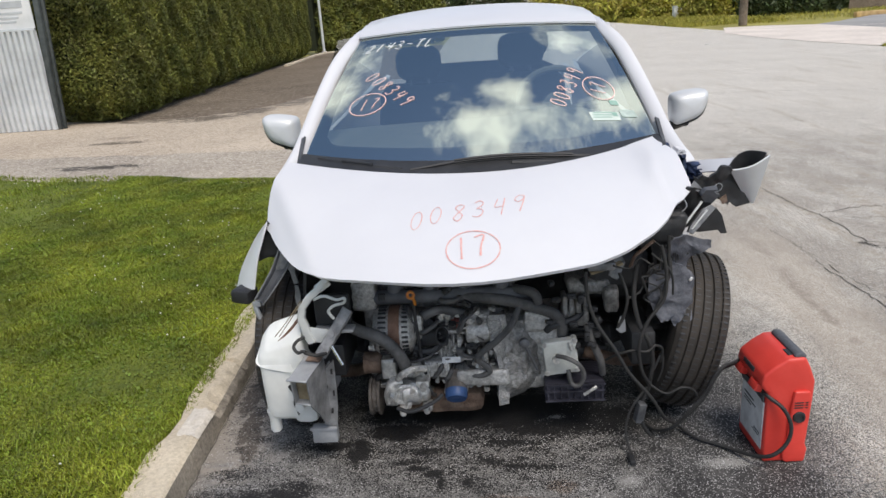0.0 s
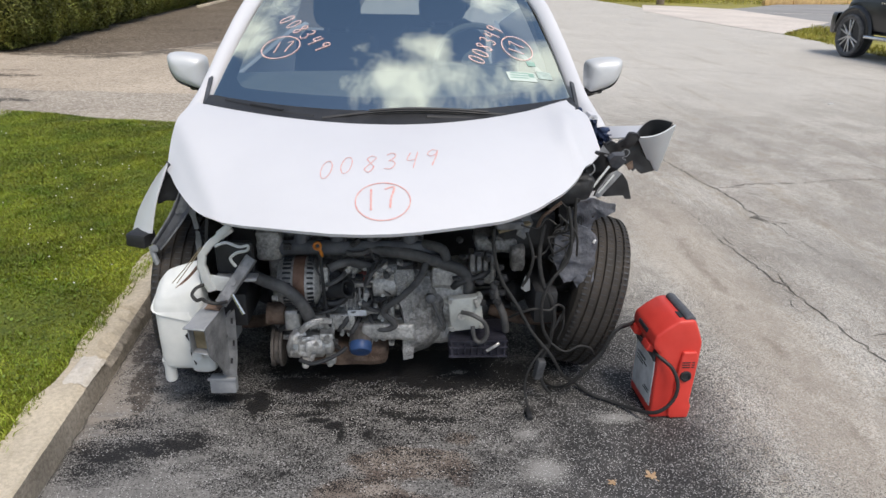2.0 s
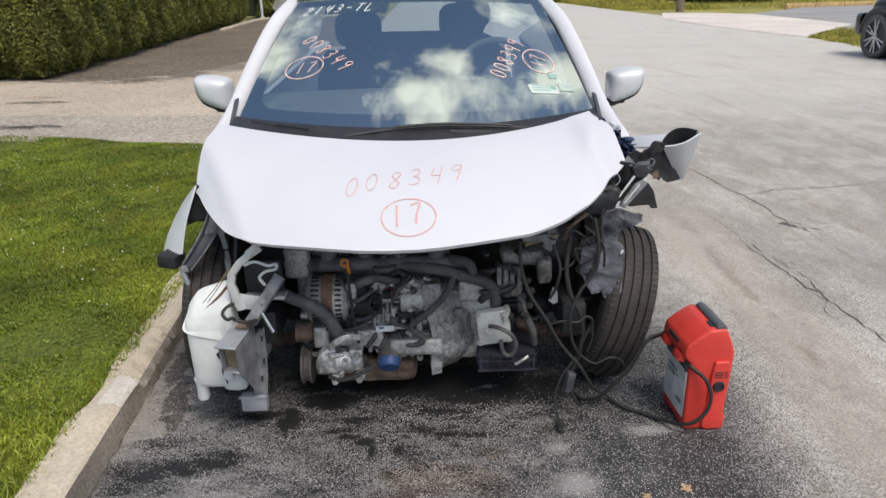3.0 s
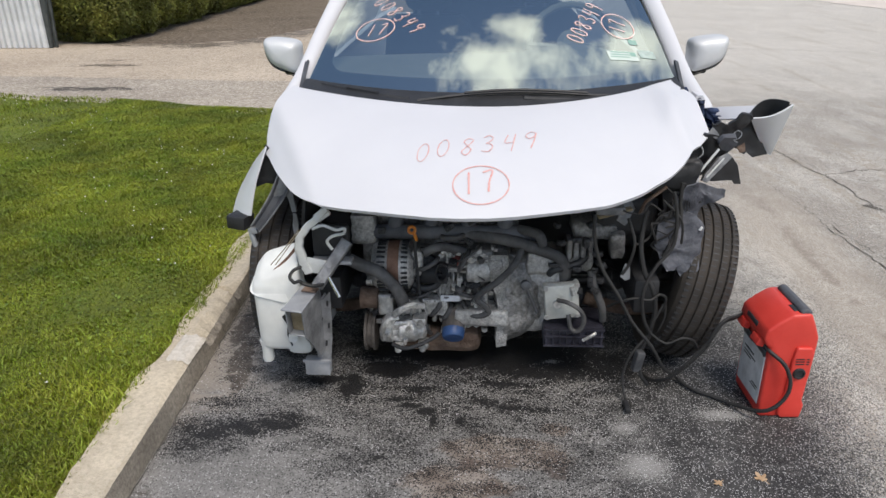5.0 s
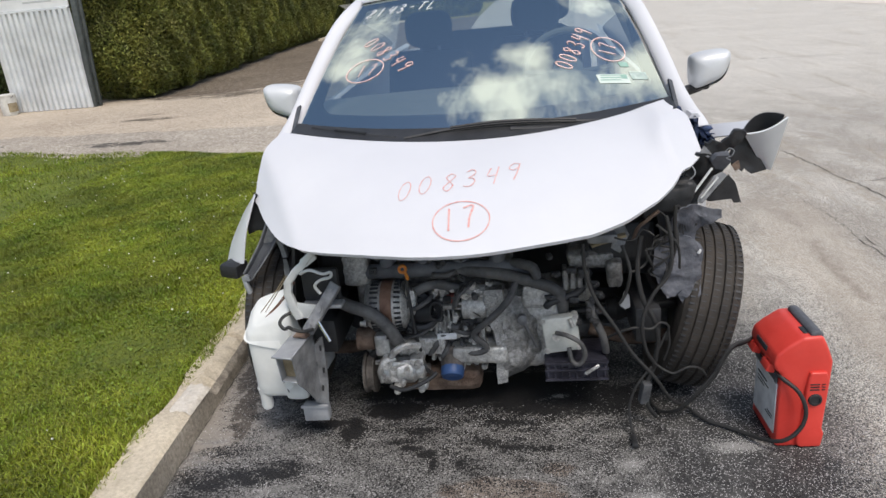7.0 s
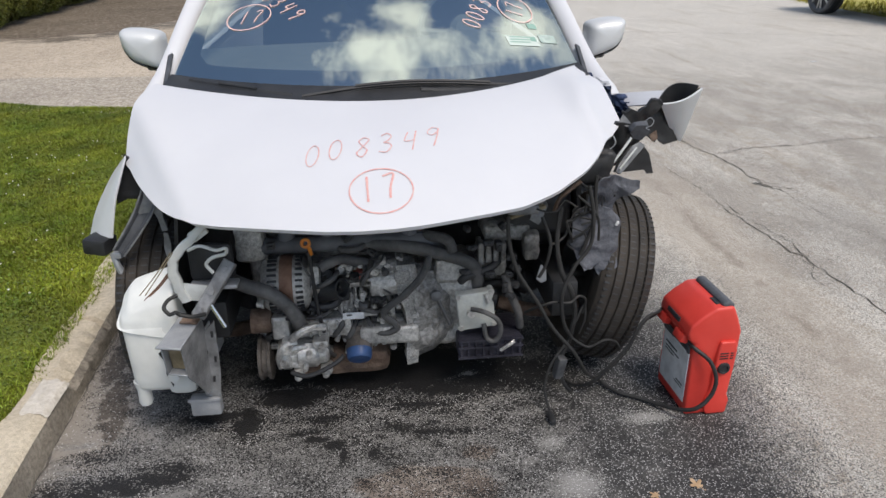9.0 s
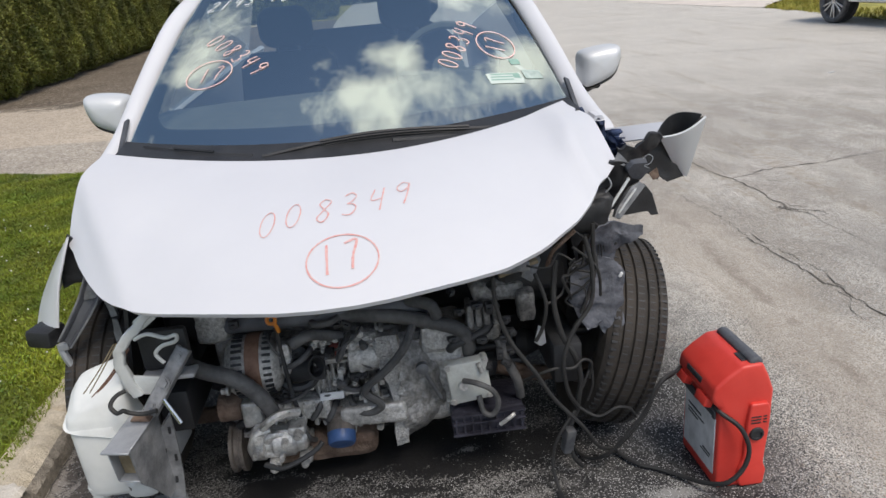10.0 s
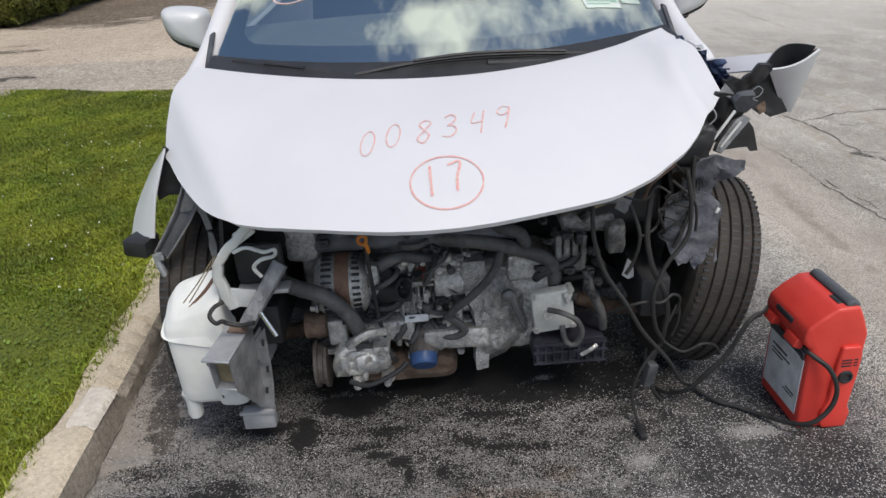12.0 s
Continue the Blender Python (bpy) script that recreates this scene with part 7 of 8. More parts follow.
part("white_tab", Geo().box((0.672, 0.0, 0.560), (0.010, 0.012, 0.015), bevel=0.003, turn=pose(0, 0, 0, 0, 25, 0).to_3x3()).box((0.664, 0.008, 0.555), (0.010, 0.012, 0.010), bevel=0.003), M_LABEL, car, "pale yellow clip")
part("liner_point", Geo().rod((0.624, 0.0, 0.343), (0.638, 0.01, 0.407), 0.0035, 6), M_LABEL, car, "pale torn sliver")
part("amber_pipe", Geo().tube([(0.474, -0.02, 0.615), (0.487, -0.02, 0.651), (0.515, -0.015, 0.674), (0.55, -0.01, 0.70)], 0.006, 8, 5), M_RUST, car, "brown pipe")
part("lamp_cable", Geo().tube([(0.60, 0.0, 0.71), (0.597, -0.01, 0.65), (0.60, -0.012, 0.59), (0.585, -0.015, 0.53), (0.56, -0.02, 0.47)], 0.006, 8, 5), M_WIRE, car, "black lamp cable")
part("lamp_cable", Geo().tube([(0.61, 0.03, 0.70), (0.65, 0.02, 0.665), (0.665, 0.015, 0.64)], 0.0045, 8, 5), M_WIRE, car, "black lamp cable")
for dx, zz in ((0.0, 0.62), (0.005, 0.612), (0.009, 0.625)):
    part("thin_lamp_wire", Geo().tube([(0.615 + dx, 0.015, 0.695), (0.618 + dx, 0.012, 0.66), (0.616 + dx * 2, 0.01, zz)], 0.0016, 6, 4), M_WIRE, car)
def crumple(u, v):
    p = Vector((0.678 + 0.082 * u, 0.44 - 0.22 * u, 0.922 - 0.055 * u - 0.075 * v))
    return p + Vector((noise.noise((u * 7, v * 7, 1)), noise.noise((u * 7, v * 7, 4)), noise.noise((u * 7, v * 7, 9)))) * 0.03
part("crumpled_liner", Geo().grid(crumple, 26, 16, thick=0.004), M_DENIM, car, "crumpled navy insulation", angle=80)
part("broken_headlamp", rough_box((0.585, 0.09, 0.715), (0.15, 0.12, 0.11), 0.02, 0.016, 73, 5), M_BLACK, car, "smashed black headlamp remains")
rw = random.Random(23)
for k in range(9):
    p = Vector((rw.uniform(0.50, 0.66), rw.uniform(-0.05, 0.02), rw.uniform(0.56, 0.72)))
    pts = [p]
    for _ in range(4):
        p = p + Vector((rw.uniform(-0.05, 0.05), rw.uniform(-0.02, 0.015), rw.uniform(-0.075, 0.02)))
        pts.append(p)
    part("loose_cable", Geo().tube(pts, rw.uniform(0.002, 0.0042), 6, 5), M_WIRE, car, "loose thin cable")
part("inner_apron", Geo().grid(lambda u, v: (0.54 + 0.06 * v, 0.06 + 0.45 * u, 0.76 + 0.09 * u - 0.35 * v), 8, 8, thick=0.01), M_BLACK, car, "dark inner apron")
part("grey_tab", torn([(0.438, 0.385), (0.452, 0.432), (0.468, 0.418), (0.470, 0.378), (0.455, 0.372)], 0.01, 0.002, 0.005, 33, 0.1, 2), M_STEEL, car, "pale grey tab")
part("strut_bracket", rough_box((0.425, 0.055, 0.478), (0.048, 0.05, 0.090), 0.010, 0.007, 76, 5), M_ALU_DARK, car, "pale cast mounting bracket")
part("tan_strip", Geo().box((0.405, 0.03, 0.602), (0.110, 0.035, 0.010), bevel=0.003, turn=pose(0, 0, 0, 0, -14, 6).to_3x3()), M_TAN, car, "rust-tan pressed strip")
part("relay_box", rough_box((0.38, -0.02, 0.63), (0.09, 0.05, 0.028), 0.006, 0.003, 75, 3), M_STEEL_MID, car, "pale metal relay bracket")

# hanging harness on the street side
H = [
    ([(0.315, -0.14, 0.655), (0.318, -0.15, 0.58), (0.345, -0.155, 0.49), (0.40, -0.16, 0.40), (0.45, -0.16, 0.31), (0.52, -0.16, 0.22), (0.57, -0.13, 0.13), (0.63, -0.05, 0.05), (0.66, -0.02, 0.016)], 0.0085),
    ([(0.560, -0.06, 0.70), (0.575, -0.07, 0.62), (0.57, -0.08, 0.53), (0.52, -0.09, 0.46), (0.49, -0.10, 0.38), (0.50, -0.10, 0.29), (0.53, -0.09, 0.23)], 0.009),
    ([(0.50, 0.0, 0.62), (0.485, -0.03, 0.52), (0.50, -0.05, 0.43), (0.53, -0.06, 0.37), (0.545, -0.06, 0.30), (0.54, -0.06, 0.25), (0.535, -0.05, 0.19)], 0.012),
    ([(0.395, -0.04, 0.30), (0.43, -0.08, 0.34), (0.47, -0.09, 0.355), (0.52, -0.08, 0.345), (0.55, -0.07, 0.36), (0.575, -0.06, 0.34), (0.57, -0.05, 0.29)], 0.0065),
    ([(0.53, -0.09, 0.23), (0.58, -0.10, 0.20), (0.63, -0.10, 0.22), (0.67, -0.09, 0.205), (0.69, -0.08, 0.17)], 0.006),
    ([(0.535, -0.05, 0.19), (0.51, -0.06, 0.13), (0.515, -0.08, 0.07), (0.54, -0.08, 0.03)], 0.010),
    ([(0.52, -0.09, 0.22), (0.47, -0.10, 0.15), (0.45, -0.11, 0.08), (0.455, -0.13, 0.03), (0.46, -0.17, 0.012)], 0.007),
    ([(0.55, -0.06, 0.27), (0.575, -0.05, 0.32), (0.58, -0.05, 0.27), (0.565, -0.05, 0.22)], 0.006),
    ([(0.44, -0.02, 0.60), (0.46, -0.05, 0.53), (0.45, -0.05, 0.46), (0.43, -0.05, 0.42)], 0.008),
    ([(0.54, -0.02, 0.66), (0.60, -0.03, 0.60), (0.61, -0.03, 0.52)], 0.006),
]
for pts, r in H:
    part("wiring_loom", Geo().tube(pts, r * 0.62, 8, 9, 0.10), M_WIRE, car, "dangling black wiring loom")
part("plug", Geo().box((0.505, -0.07, 0.115), (0.028, 0.03, 0.075), bevel=0.004, turn=pose(0, 0, 0, 5, 8, 10).to_3x3()), M_STEEL_DARK, car, "dark grey connector plug")
part("plug", Geo().box((0.455, -0.185, 0.014), (0.018, 0.055, 0.016), bevel=0.004), M_BLACK, car, "black connector plug")

# ---------------------------------------------------------------- red jump starter and its leads
js = thing("jump_starter", "red plastic battery jump starter with black grip on asphalt", "jump starter", at=pose(0.926, -0.104, 0.0, 0, 0, 1.5) @ Matrix.Diagonal((1.0, 0.82, 0.975, 1.0)))


def bevelled_prism(outline, y0, y1, bevel, seg=3):
    """An (x, z) outline swept along y, with rounded edges."""
    bm = bmesh.new()
    a = [bm.verts.new((x, y0, z)) for x, z in outline]
    b = [bm.verts.new((x, y1, z)) for x, z in outline]
    n = len(outline)
    bm.faces.new(a)
    bm.faces.new(b[::-1])
    for i in range(n):
        bm.faces.new([a[i], b[i], b[(i + 1) % n], a[(i + 1) % n]][::-1])
    bmesh.ops.recalc_face_normals(bm, faces=bm.faces)
    if bevel:
        bmesh.ops.bevel(bm, geom=list(bm.edges), offset=bevel, segments=seg, affect='EDGES', profile=0.5)
    g = Geo()
    bm.verts.index_update()
    g.add([v.co for v in bm.verts], [[v.index for v in f.verts] for f in bm.faces])
    bm.free()
    return g


case = bevelled_prism([(-0.066, 0.0), (0.062, 0.0), (0.068, 0.10), (0.074, 0.22), (0.076, 0.29), (0.060, 0.335), (0.042, 0.375), (-0.012, 0.372), (-0.052, 0.345), (-0.082, 0.318), (-0.088, 0.285), (-0.078, 0.262), (-0.064, 0.255), (-0.066, 0.14)], -0.122, 0.122, 0.010)
body = part("case", case, M_RED, js, "moulded red plastic case", angle=50)
# raised end panel with vents and socket
end = bevelled_prism([(-0.002, 0.004), (0.060, 0.004), (0.066, 0.05), (0.056, 0.075), (0.064, 0.17), (0.066, 0.235), (0.058, 0.262), (0.012, 0.262), (0.004, 0.20), (0.002, 0.09), (-0.010, 0.06), (-0.010, 0.02)], -0.136, -0.11, 0.006)
panel = part("end_panel", end, M_RED, js, "raised red end panel", angle=50)
part("socket", Geo().lathe([(0.017, -0.006), (0.020, 0.0), (0.018, 0.006), (0.013, 0.007), (0.012, 0.002)], 22, Matrix.Translation((0.030, -0.137, 0.172)) @ pose(0, 0, 0, 90, 0, 0)), M_BLACK, panel, "round black socket")
for k in range(3):
    part("vent", Geo().box((0.026, -0.1365, 0.206 + 0.009 * k), (0.026, 0.003, 0.0032)), M_BLACK, panel, smooth=False)
    part("vent", Geo().box((0.050, -0.1365, 0.206 + 0.009 * k), (0.009, 0.003, 0.0032)), M_BLACK, panel, smooth=False)
grip = bevelled_prism([(0.008, 0.372), (0.018, 0.362), (0.038, 0.362), (0.047, 0.368), (0.046, 0.380), (0.030, 0.390), (0.014, 0.387)], -0.112, 0.106, 0.0085)
part("grip", grip, M_GREYPLASTIC, js, "dark grey rubber grip", angle=60)
part("grip_hollow", Geo().box((0.004, -0.065, 0.3735), (0.014, 0.05, 0.004), bevel=0.0015, seg=1), M_BLACK, js, "dark opening under the grip")
part("clamp_slot", Geo().box((-0.0835, 0.01, 0.303), (0.008, 0.10, 0.016), bevel=0.003, turn=pose(0, 0, 0, 0, 12, 0).to_3x3()), M_BLACK, js, "dark clamp slot")
for y in (0.078, -0.062):
    part("clamp_catch", Geo().box((-0.085, y, 0.262), (0.024, 0.065, 0.026), bevel=0.003, turn=pose(0, 0, 0, 0, 20, 0).to_3x3()), M_RED, js, "red clamp catch")
lab = part("label", Geo().box((-0.0675, 0.0, 0.125), (0.004, 0.205, 0.175), bevel=0.0015, seg=1), M_LABEL, js, "worn grey printed label")
part("dark_band", Geo().box((-0.071, 0.0, 0.226), (0.006, 0.21, 0.024), bevel=0.002, seg=1), M_LABEL_DARK, lab, "dark band")
for y, z, w, h in ((0.03, 0.178, 0.09, 0.006), (0.02, 0.163, 0.11, 0.004), (0.04, 0.152, 0.07, 0.004), (-0.06, 0.09, 0.05, 0.004), (-0.05, 0.08, 0.06, 0.003)):
    part("print_bar", Geo().box((-0.0702, y, z), (0.0012, w, h)), M_LABEL_DARK, lab, smooth=False)
part("silver_strip", Geo().box((-0.0715, -0.04, 0.217), (0.006, 0.10, 0.006)), M_LABEL, lab, smooth=False)

lead = thing("jumper_lead", "black rubber jumper leads looped over the asphalt", "cable")
part("lead", Geo().tube([(0.850, 0.0, 0.262), (0.805, -0.06, 0.281), (0.768, -0.088, 0.288), (0.737, -0.10, 0.262), (0.708, -0.10, 0.195), (0.655, -0.098, 0.122), (0.605, -0.08, 0.055), (0.565, -0.03, 0.018), (0.545, 0.05, 0.012), (0.55, 0.10, 0.08)], 0.0055, 8, 8), M_WIRE, lead, "black lead to the wiring")
part("lead", Geo().tube([(0.850, 0.005, 0.256), (0.800, -0.055, 0.270), (0.760, -0.085, 0.272), (0.732, -0.097, 0.235), (0.705, -0.097, 0.175), (0.650, -0.095, 0.105), (0.61, -0.07, 0.045), (0.59, -0.02, 0.012)], 0.0045, 8, 8), M_WIRE, lead)
part("lead", Geo().tube([(0.852, -0.165, 0.245), (0.868, -0.205, 0.235), (0.905, -0.232, 0.205), (0.925, -0.245, 0.150), (0.912, -0.25, 0.095), (0.87, -0.25, 0.055), (0.83, -0.21, 0.03), (0.79, -0.15, 0.012), (0.745, -0.11, 0.0095), (0.70, -0.08, 0.0095), (0.672, -0.04, 0.010), (0.655, -0.01, 0.016)], 0.0062, 8, 8), M_WIRE, lead, "black lead over the red case")

# ---------------------------------------------------------------- leaves and litter on the road
def leaf(x, y, size, turn_, label):
    """A lobed leaf, curled up at its tips, with a stalk."""
    g, pts = Geo(), [(0.0, 0.0, 0.006)]
    n = 40
    for k in range(n):
        a = 2 * math.pi * k / n
        lobe = abs(math.cos(2.5 * (a - math.pi / 2))) ** 1.4
        r = size * (0.30 + 0.62 * lobe * (0.65 + 0.35 * math.sin(a)) + 0.05 * math.sin(17 * a))
        pts.append((r * math.cos(a), r * math.sin(a), 0.004 + 0.25 * r * (0.4 + 0.6 * math.sin(3 * a + x * 9) ** 2)))
    g.add(pts, [[0, 1 + k, 1 + (k + 1) % n] for k in range(n)])
    g.tube([(0, 0, 0.006), (0.1 * size, -0.6 * size, 0.004), (0.2 * size, -0.9 * size, 0.003)], 0.0012, 5, 4)
    ob = part("fallen_leaf", g, M_LEAF, None, at=pose(x, y, 0.001, 0, 0, turn_))
    return tagged(ob, label, "leaf", "fallen leaves")


leaf(0.770, -0.503, 0.027, 25, "curled pale brown leaf on asphalt")
leaf(0.646, -0.525, 0.021, 120, "small tan leaf on asphalt")

# cracks: narrow open joints with crumbled edges, sunk dirt inside
def crack(pts, width, seed, jitter=0.010):
    g = Geo()
    rc = random.Random(seed)
    line = []
    for (xa, ya), (xb, yb) in zip(pts, pts[1:]):
        n = max(2, int(math.hypot(xb - xa, yb - ya) / 0.035))
        for k in range(n):
            t = k / n
            line.append(Vector((xa + (xb - xa) * t + rc.gauss(0, jitter), ya + (yb - ya) * t + rc.gauss(0, jitter), 0.0025)))
    vs = []
    for i, p in enumerate(line):
        d = line[min(i + 1, len(line) - 1)] - line[max(i - 1, 0)]
        nrm = Vector((-d.y, d.x, 0)).normalized()
        w = width * max(0.12, 0.40 + 0.9 * noise.noise((i * 0.35, seed, 0)) + rc.uniform(-0.2, 0.3))
        vs += [p + nrm * w * 0.5, p - nrm * w * 0.5]
    g.add(vs, [[2 * i, 2 * i + 1, 2 * i + 3, 2 * i + 2] for i in range(len(line) - 1)])
    ob = part("road_crack", g, M_CRACK, None, smooth=False)
    return tagged(ob, "dark crumbled crack in the asphalt", "crack", "cracks in the road", "structure")


crack([(kerb_foot(y) + 0.006, y) for y in (-2.2, -1.4, -0.9, -0.5, -0.1, 0.3, 0.8, 1.6, 2.6)], 0.010, 41, 0.0025)
crack([(1.75, 5.2), (2.0, 3.9), (2.12, 3.3), (2.18, 2.91), (2.19, 2.57), (2.23, 2.46), (2.25, 2.17), (2.22, 1.85), (2.28, 1.76)], 0.016, 3)
crack([(2.29, 1.76), (2.27, 1.49), (2.29, 1.27), (2.34, 1.06), (2.39, 0.86), (2.5, 0.4)], 0.005, 13)
crack([(2.24, 2.46), (2.56, 2.58), (2.93, 2.60), (3.29, 2.68), (3.62, 2.70), (5.0, 2.95), (6.5, 3.3)], 0.016, 4)
crack([(2.19, 1.86), (2.24, 1.80), (2.33, 1.74), (2.42, 1.72)], 0.014, 5)
crack([(2.22, 1.84), (2.29, 1.83), (2.36, 1.79)], 0.009, 51)
crack([(2.24, 1.78), (2.27, 1.70), (2.33, 1.66), (2.38, 1.67)], 0.008, 52)
crack([(2.18, 1.90), (2.25, 1.72), (2.31, 1.70)], 0.008, 53)
crack([(1.82, 2.38), (1.81, 2.10), (1.84, 1.82), (1.83, 1.47)], 0.006, 6)
crack([(1.83, 1.47), (1.84, 1.21), (1.86, 0.98), (1.88, 0.76), (1.88, 0.61), (1.90, 0.44), (1.90, 0.29), (1.93, -0.2), (2.0, -0.7)], 0.016, 16)
crack([(1.86, 1.50), (1.885, 1.30), (1.90, 1.10), (1.915, 0.92), (1.90, 0.78)], 0.008, 18)
crack([(1.91, 0.41), (1.97, 0.34), (2.06, 0.35), (2.3, 0.38)], 0.006, 17)
crack([(2.30, 2.40), (2.45, 2.30), (2.62, 2.33), (2.85, 2.24)], 0.006, 31)
crack([(1.62, 2.35), (1.70, 2.28), (1.82, 2.38)], 0.005, 32)
crack([(2.16, 2.95), (2.30, 3.02), (2.52, 3.0)], 0.005, 33)
crack([(1.84, 1.20), (1.93, 1.16), (1.99, 1.08)], 0.005, 34)
crack([(2.34, 1.74), (2.46, 1.66), (2.50, 1.55), (2.62, 1.50)], 0.006, 35)
crack([(1.87, 0.78), (1.80, 0.66), (1.82, 0.52)], 0.005, 36)
crack([(2.9, 9.2), (4.4, 8.9), (6.2, 8.2), (8.0, 7.6)], 0.031, 7)
crack([(7.1, 10.35), (7.6, 9.81), (8.3, 9.0)], 0.030, 27)
crack([(2.0, 6.3), (3.1, 6.2), (4.5, 6.0)], 0.012, 8)
tagged(part("white_litter", Geo().box((0, 0, 0.004), (0.09, 0.03, 0.006), bevel=0.002, seg=1), M_LABEL, at=pose(5.08, 5.89, 0.0, 0, 0, 20)), "flattened scrap of white litter on asphalt", "litter")
tagged(part("white_litter", Geo().box((0, 0, 0.006), (0.12, 0.10, 0.012), bevel=0.003, seg=1), M_LABEL, at=pose(7.2, 21.0, 0.0)), "small scrap of white litter on asphalt", "litter")


# ---------------------------------------------------------------- plants
def blades(n, xs, ys, keep, zf, hmin, hmax, width, seed):
    """Bent grass blades, each two faces, as one array of triangles."""
    r = np.random.default_rng(seed)
    x, y = r.uniform(*xs, n), r.uniform(*ys, n)
    k = keep(x, y)
    x, y = x[k], y[k]
    n = len(x)
    h = r.uniform(hmin, hmax, n) * (0.75 + 0.5 * np.sin(x * 3.1 + 1.7 * np.sin(y * 2.3)) ** 2)
    a = r.uniform(0, 2 * np.pi, n)
    lean = r.uniform(0.2, 1.1, n) * h
    b = r.uniform(0, 2 * np.pi, n)
    w = width * r.uniform(0.6, 1.3, n)
    z = zf(x, y)
    dx, dy = np.cos(a) * w, np.sin(a) * w
    mx, my = x + np.cos(b) * lean * 0.35, y + np.sin(b) * lean * 0.35
    tx, ty = x + np.cos(b) * lean, y + np.sin(b) * lean
    v = np.empty((n, 7, 3), np.float32)
    P = [(x - dx, y - dy, z), (x + dx, y + dy, z), (mx + dx * 0.8, my + dy * 0.8, z + h * 0.6), (mx - dx * 0.8, my - dy * 0.8, z + h * 0.6)]
    q = np.stack([np.stack(p, -1) for p in P], 1)
    t = np.stack([np.stack(p, -1) for p in ((mx - dx * 0.8, my - dy * 0.8, z + h * 0.6), (mx + dx * 0.8, my + dy * 0.8, z + h * 0.6), (tx, ty, z + h * 0.9))], 1)
    tri = np.concatenate([q[:, [0, 1, 2]], q[:, [0, 2, 3]], t], 1)
    return tri.reshape(-1, 3)


def edge_np(x):
    return 4.10 - 0.27 * (x + 1.6) + 0.05 * np.sin(3.1 * x)


near = blades(420000, (-3.6, -1.10), (-1.2, 4.9), lambda x, y: (y < edge_np(x) + 0.02) & (x < -1.118 - 0.03 * np.clip(y, -1, 1.2) + 0.02 * np.sin(y * 9) + 0.02 * np.sin(y * 23)), lambda x, y: 0.079 + 0 * x, 0.009, 0.022, 0.0024, 1)
far = blades(90000, (-9.0, -3.4), (0.0, 6.6), lambda x, y: y < edge_np(x), lambda x, y: 0.077 + 0 * x, 0.018, 0.040, 0.0035, 2)
outer = blades(90000, (-7.0, -1.16), (-5.5, -1.0), lambda x, y: x < -1.19, lambda x, y: 0.077 + 0 * x, 0.018, 0.040, 0.0038, 5)
tufts = blades(150000, (-3.6, -1.2), (-1.2, 4.7), lambda x, y: (y < edge_np(x) - 0.04) & (np.sin(x * 9.0 + 3 * np.sin(y * 4.1)) + np.sin(y * 11.0 + 2 * np.sin(x * 6.3)) + np.sin(x * 23 - y * 17) > 1.35), lambda x, y: 0.080 + 0 * x, 0.020, 0.036, 0.0027, 4)
fringe = blades(9000, (-1.20, -1.12), (-2.0, 4.2), lambda x, y: x > -9, lambda x, y: 0.077 + 0 * x, 0.015, 0.045, 0.0022, 3)
grass = fast_mesh("grass", np.concatenate([near, far, outer, tufts, fringe]), 3, M_GRASS)
tagged(grass, "short green lawn grass with lighter tufts", "grass", "", "stuff")

# small round weed leaves between the blades
r = np.random.default_rng(77)
wx, wy = r.uniform(-3.4, -1.20, 15000), r.uniform(-1.2, 4.6, 15000)
wk = (wy < edge_np(wx) - 0.03) & (np.sin(wx * 4.3 + 2 * np.sin(wy * 2.1)) + np.sin(wy * 3.7) + r.normal(0, 0.6, len(wx)) > 0.1)
wx, wy = wx[wk], wy[wk]
wz, wr = 0.083 + r.uniform(0.0, 0.018, len(wx)), r.uniform(0.0035, 0.007, len(wx))
wa, wt = r.uniform(0, 6.28, len(wx)), r.normal(0, 0.35, (len(wx), 2))
ring_ = []
for k in range(5):
    ca, sa = np.cos(wa + k * 1.2566) * wr, np.sin(wa + k * 1.2566) * wr
    ring_.append(np.stack([wx + ca, wy + sa, wz + ca * wt[:, 0] + sa * wt[:, 1]], -1))
tagged(fast_mesh("clover_leaves", np.stack(ring_, 1).reshape(-1, 3), 5, M_WEED), "small round clover leaves in the lawn", "plants", "", "stuff")

# clover heads
r = np.random.default_rng(9)
cl = []
for _ in range(620):
    x, y = r.uniform(-5.2, -1.2), r.uniform(-0.9, 4.8)
    if y > verge_edge(x) - 0.1 or noise.noise((x * 1.3, y * 1.3, 3)) < 0.02:
        continue
    s_, z = r.uniform(0.003, 0.006), 0.099 + r.uniform(0, 0.016)
    top, bot = (x, y, z + s_), (x, y, z - s_)
    eq = [(x + s_ * math.cos(k * 1.257), y + s_ * math.sin(k * 1.257), z) for k in range(5)]
    for k in range(5):
        cl += [eq[k], eq[(k + 1) % 5], top, eq[(k + 1) % 5], eq[k], bot]
tagged(fast_mesh("clover_flowers", np.array(cl), 3, M_CLOVER), "tiny white clover heads in the lawn", "flowers", "", "stuff")


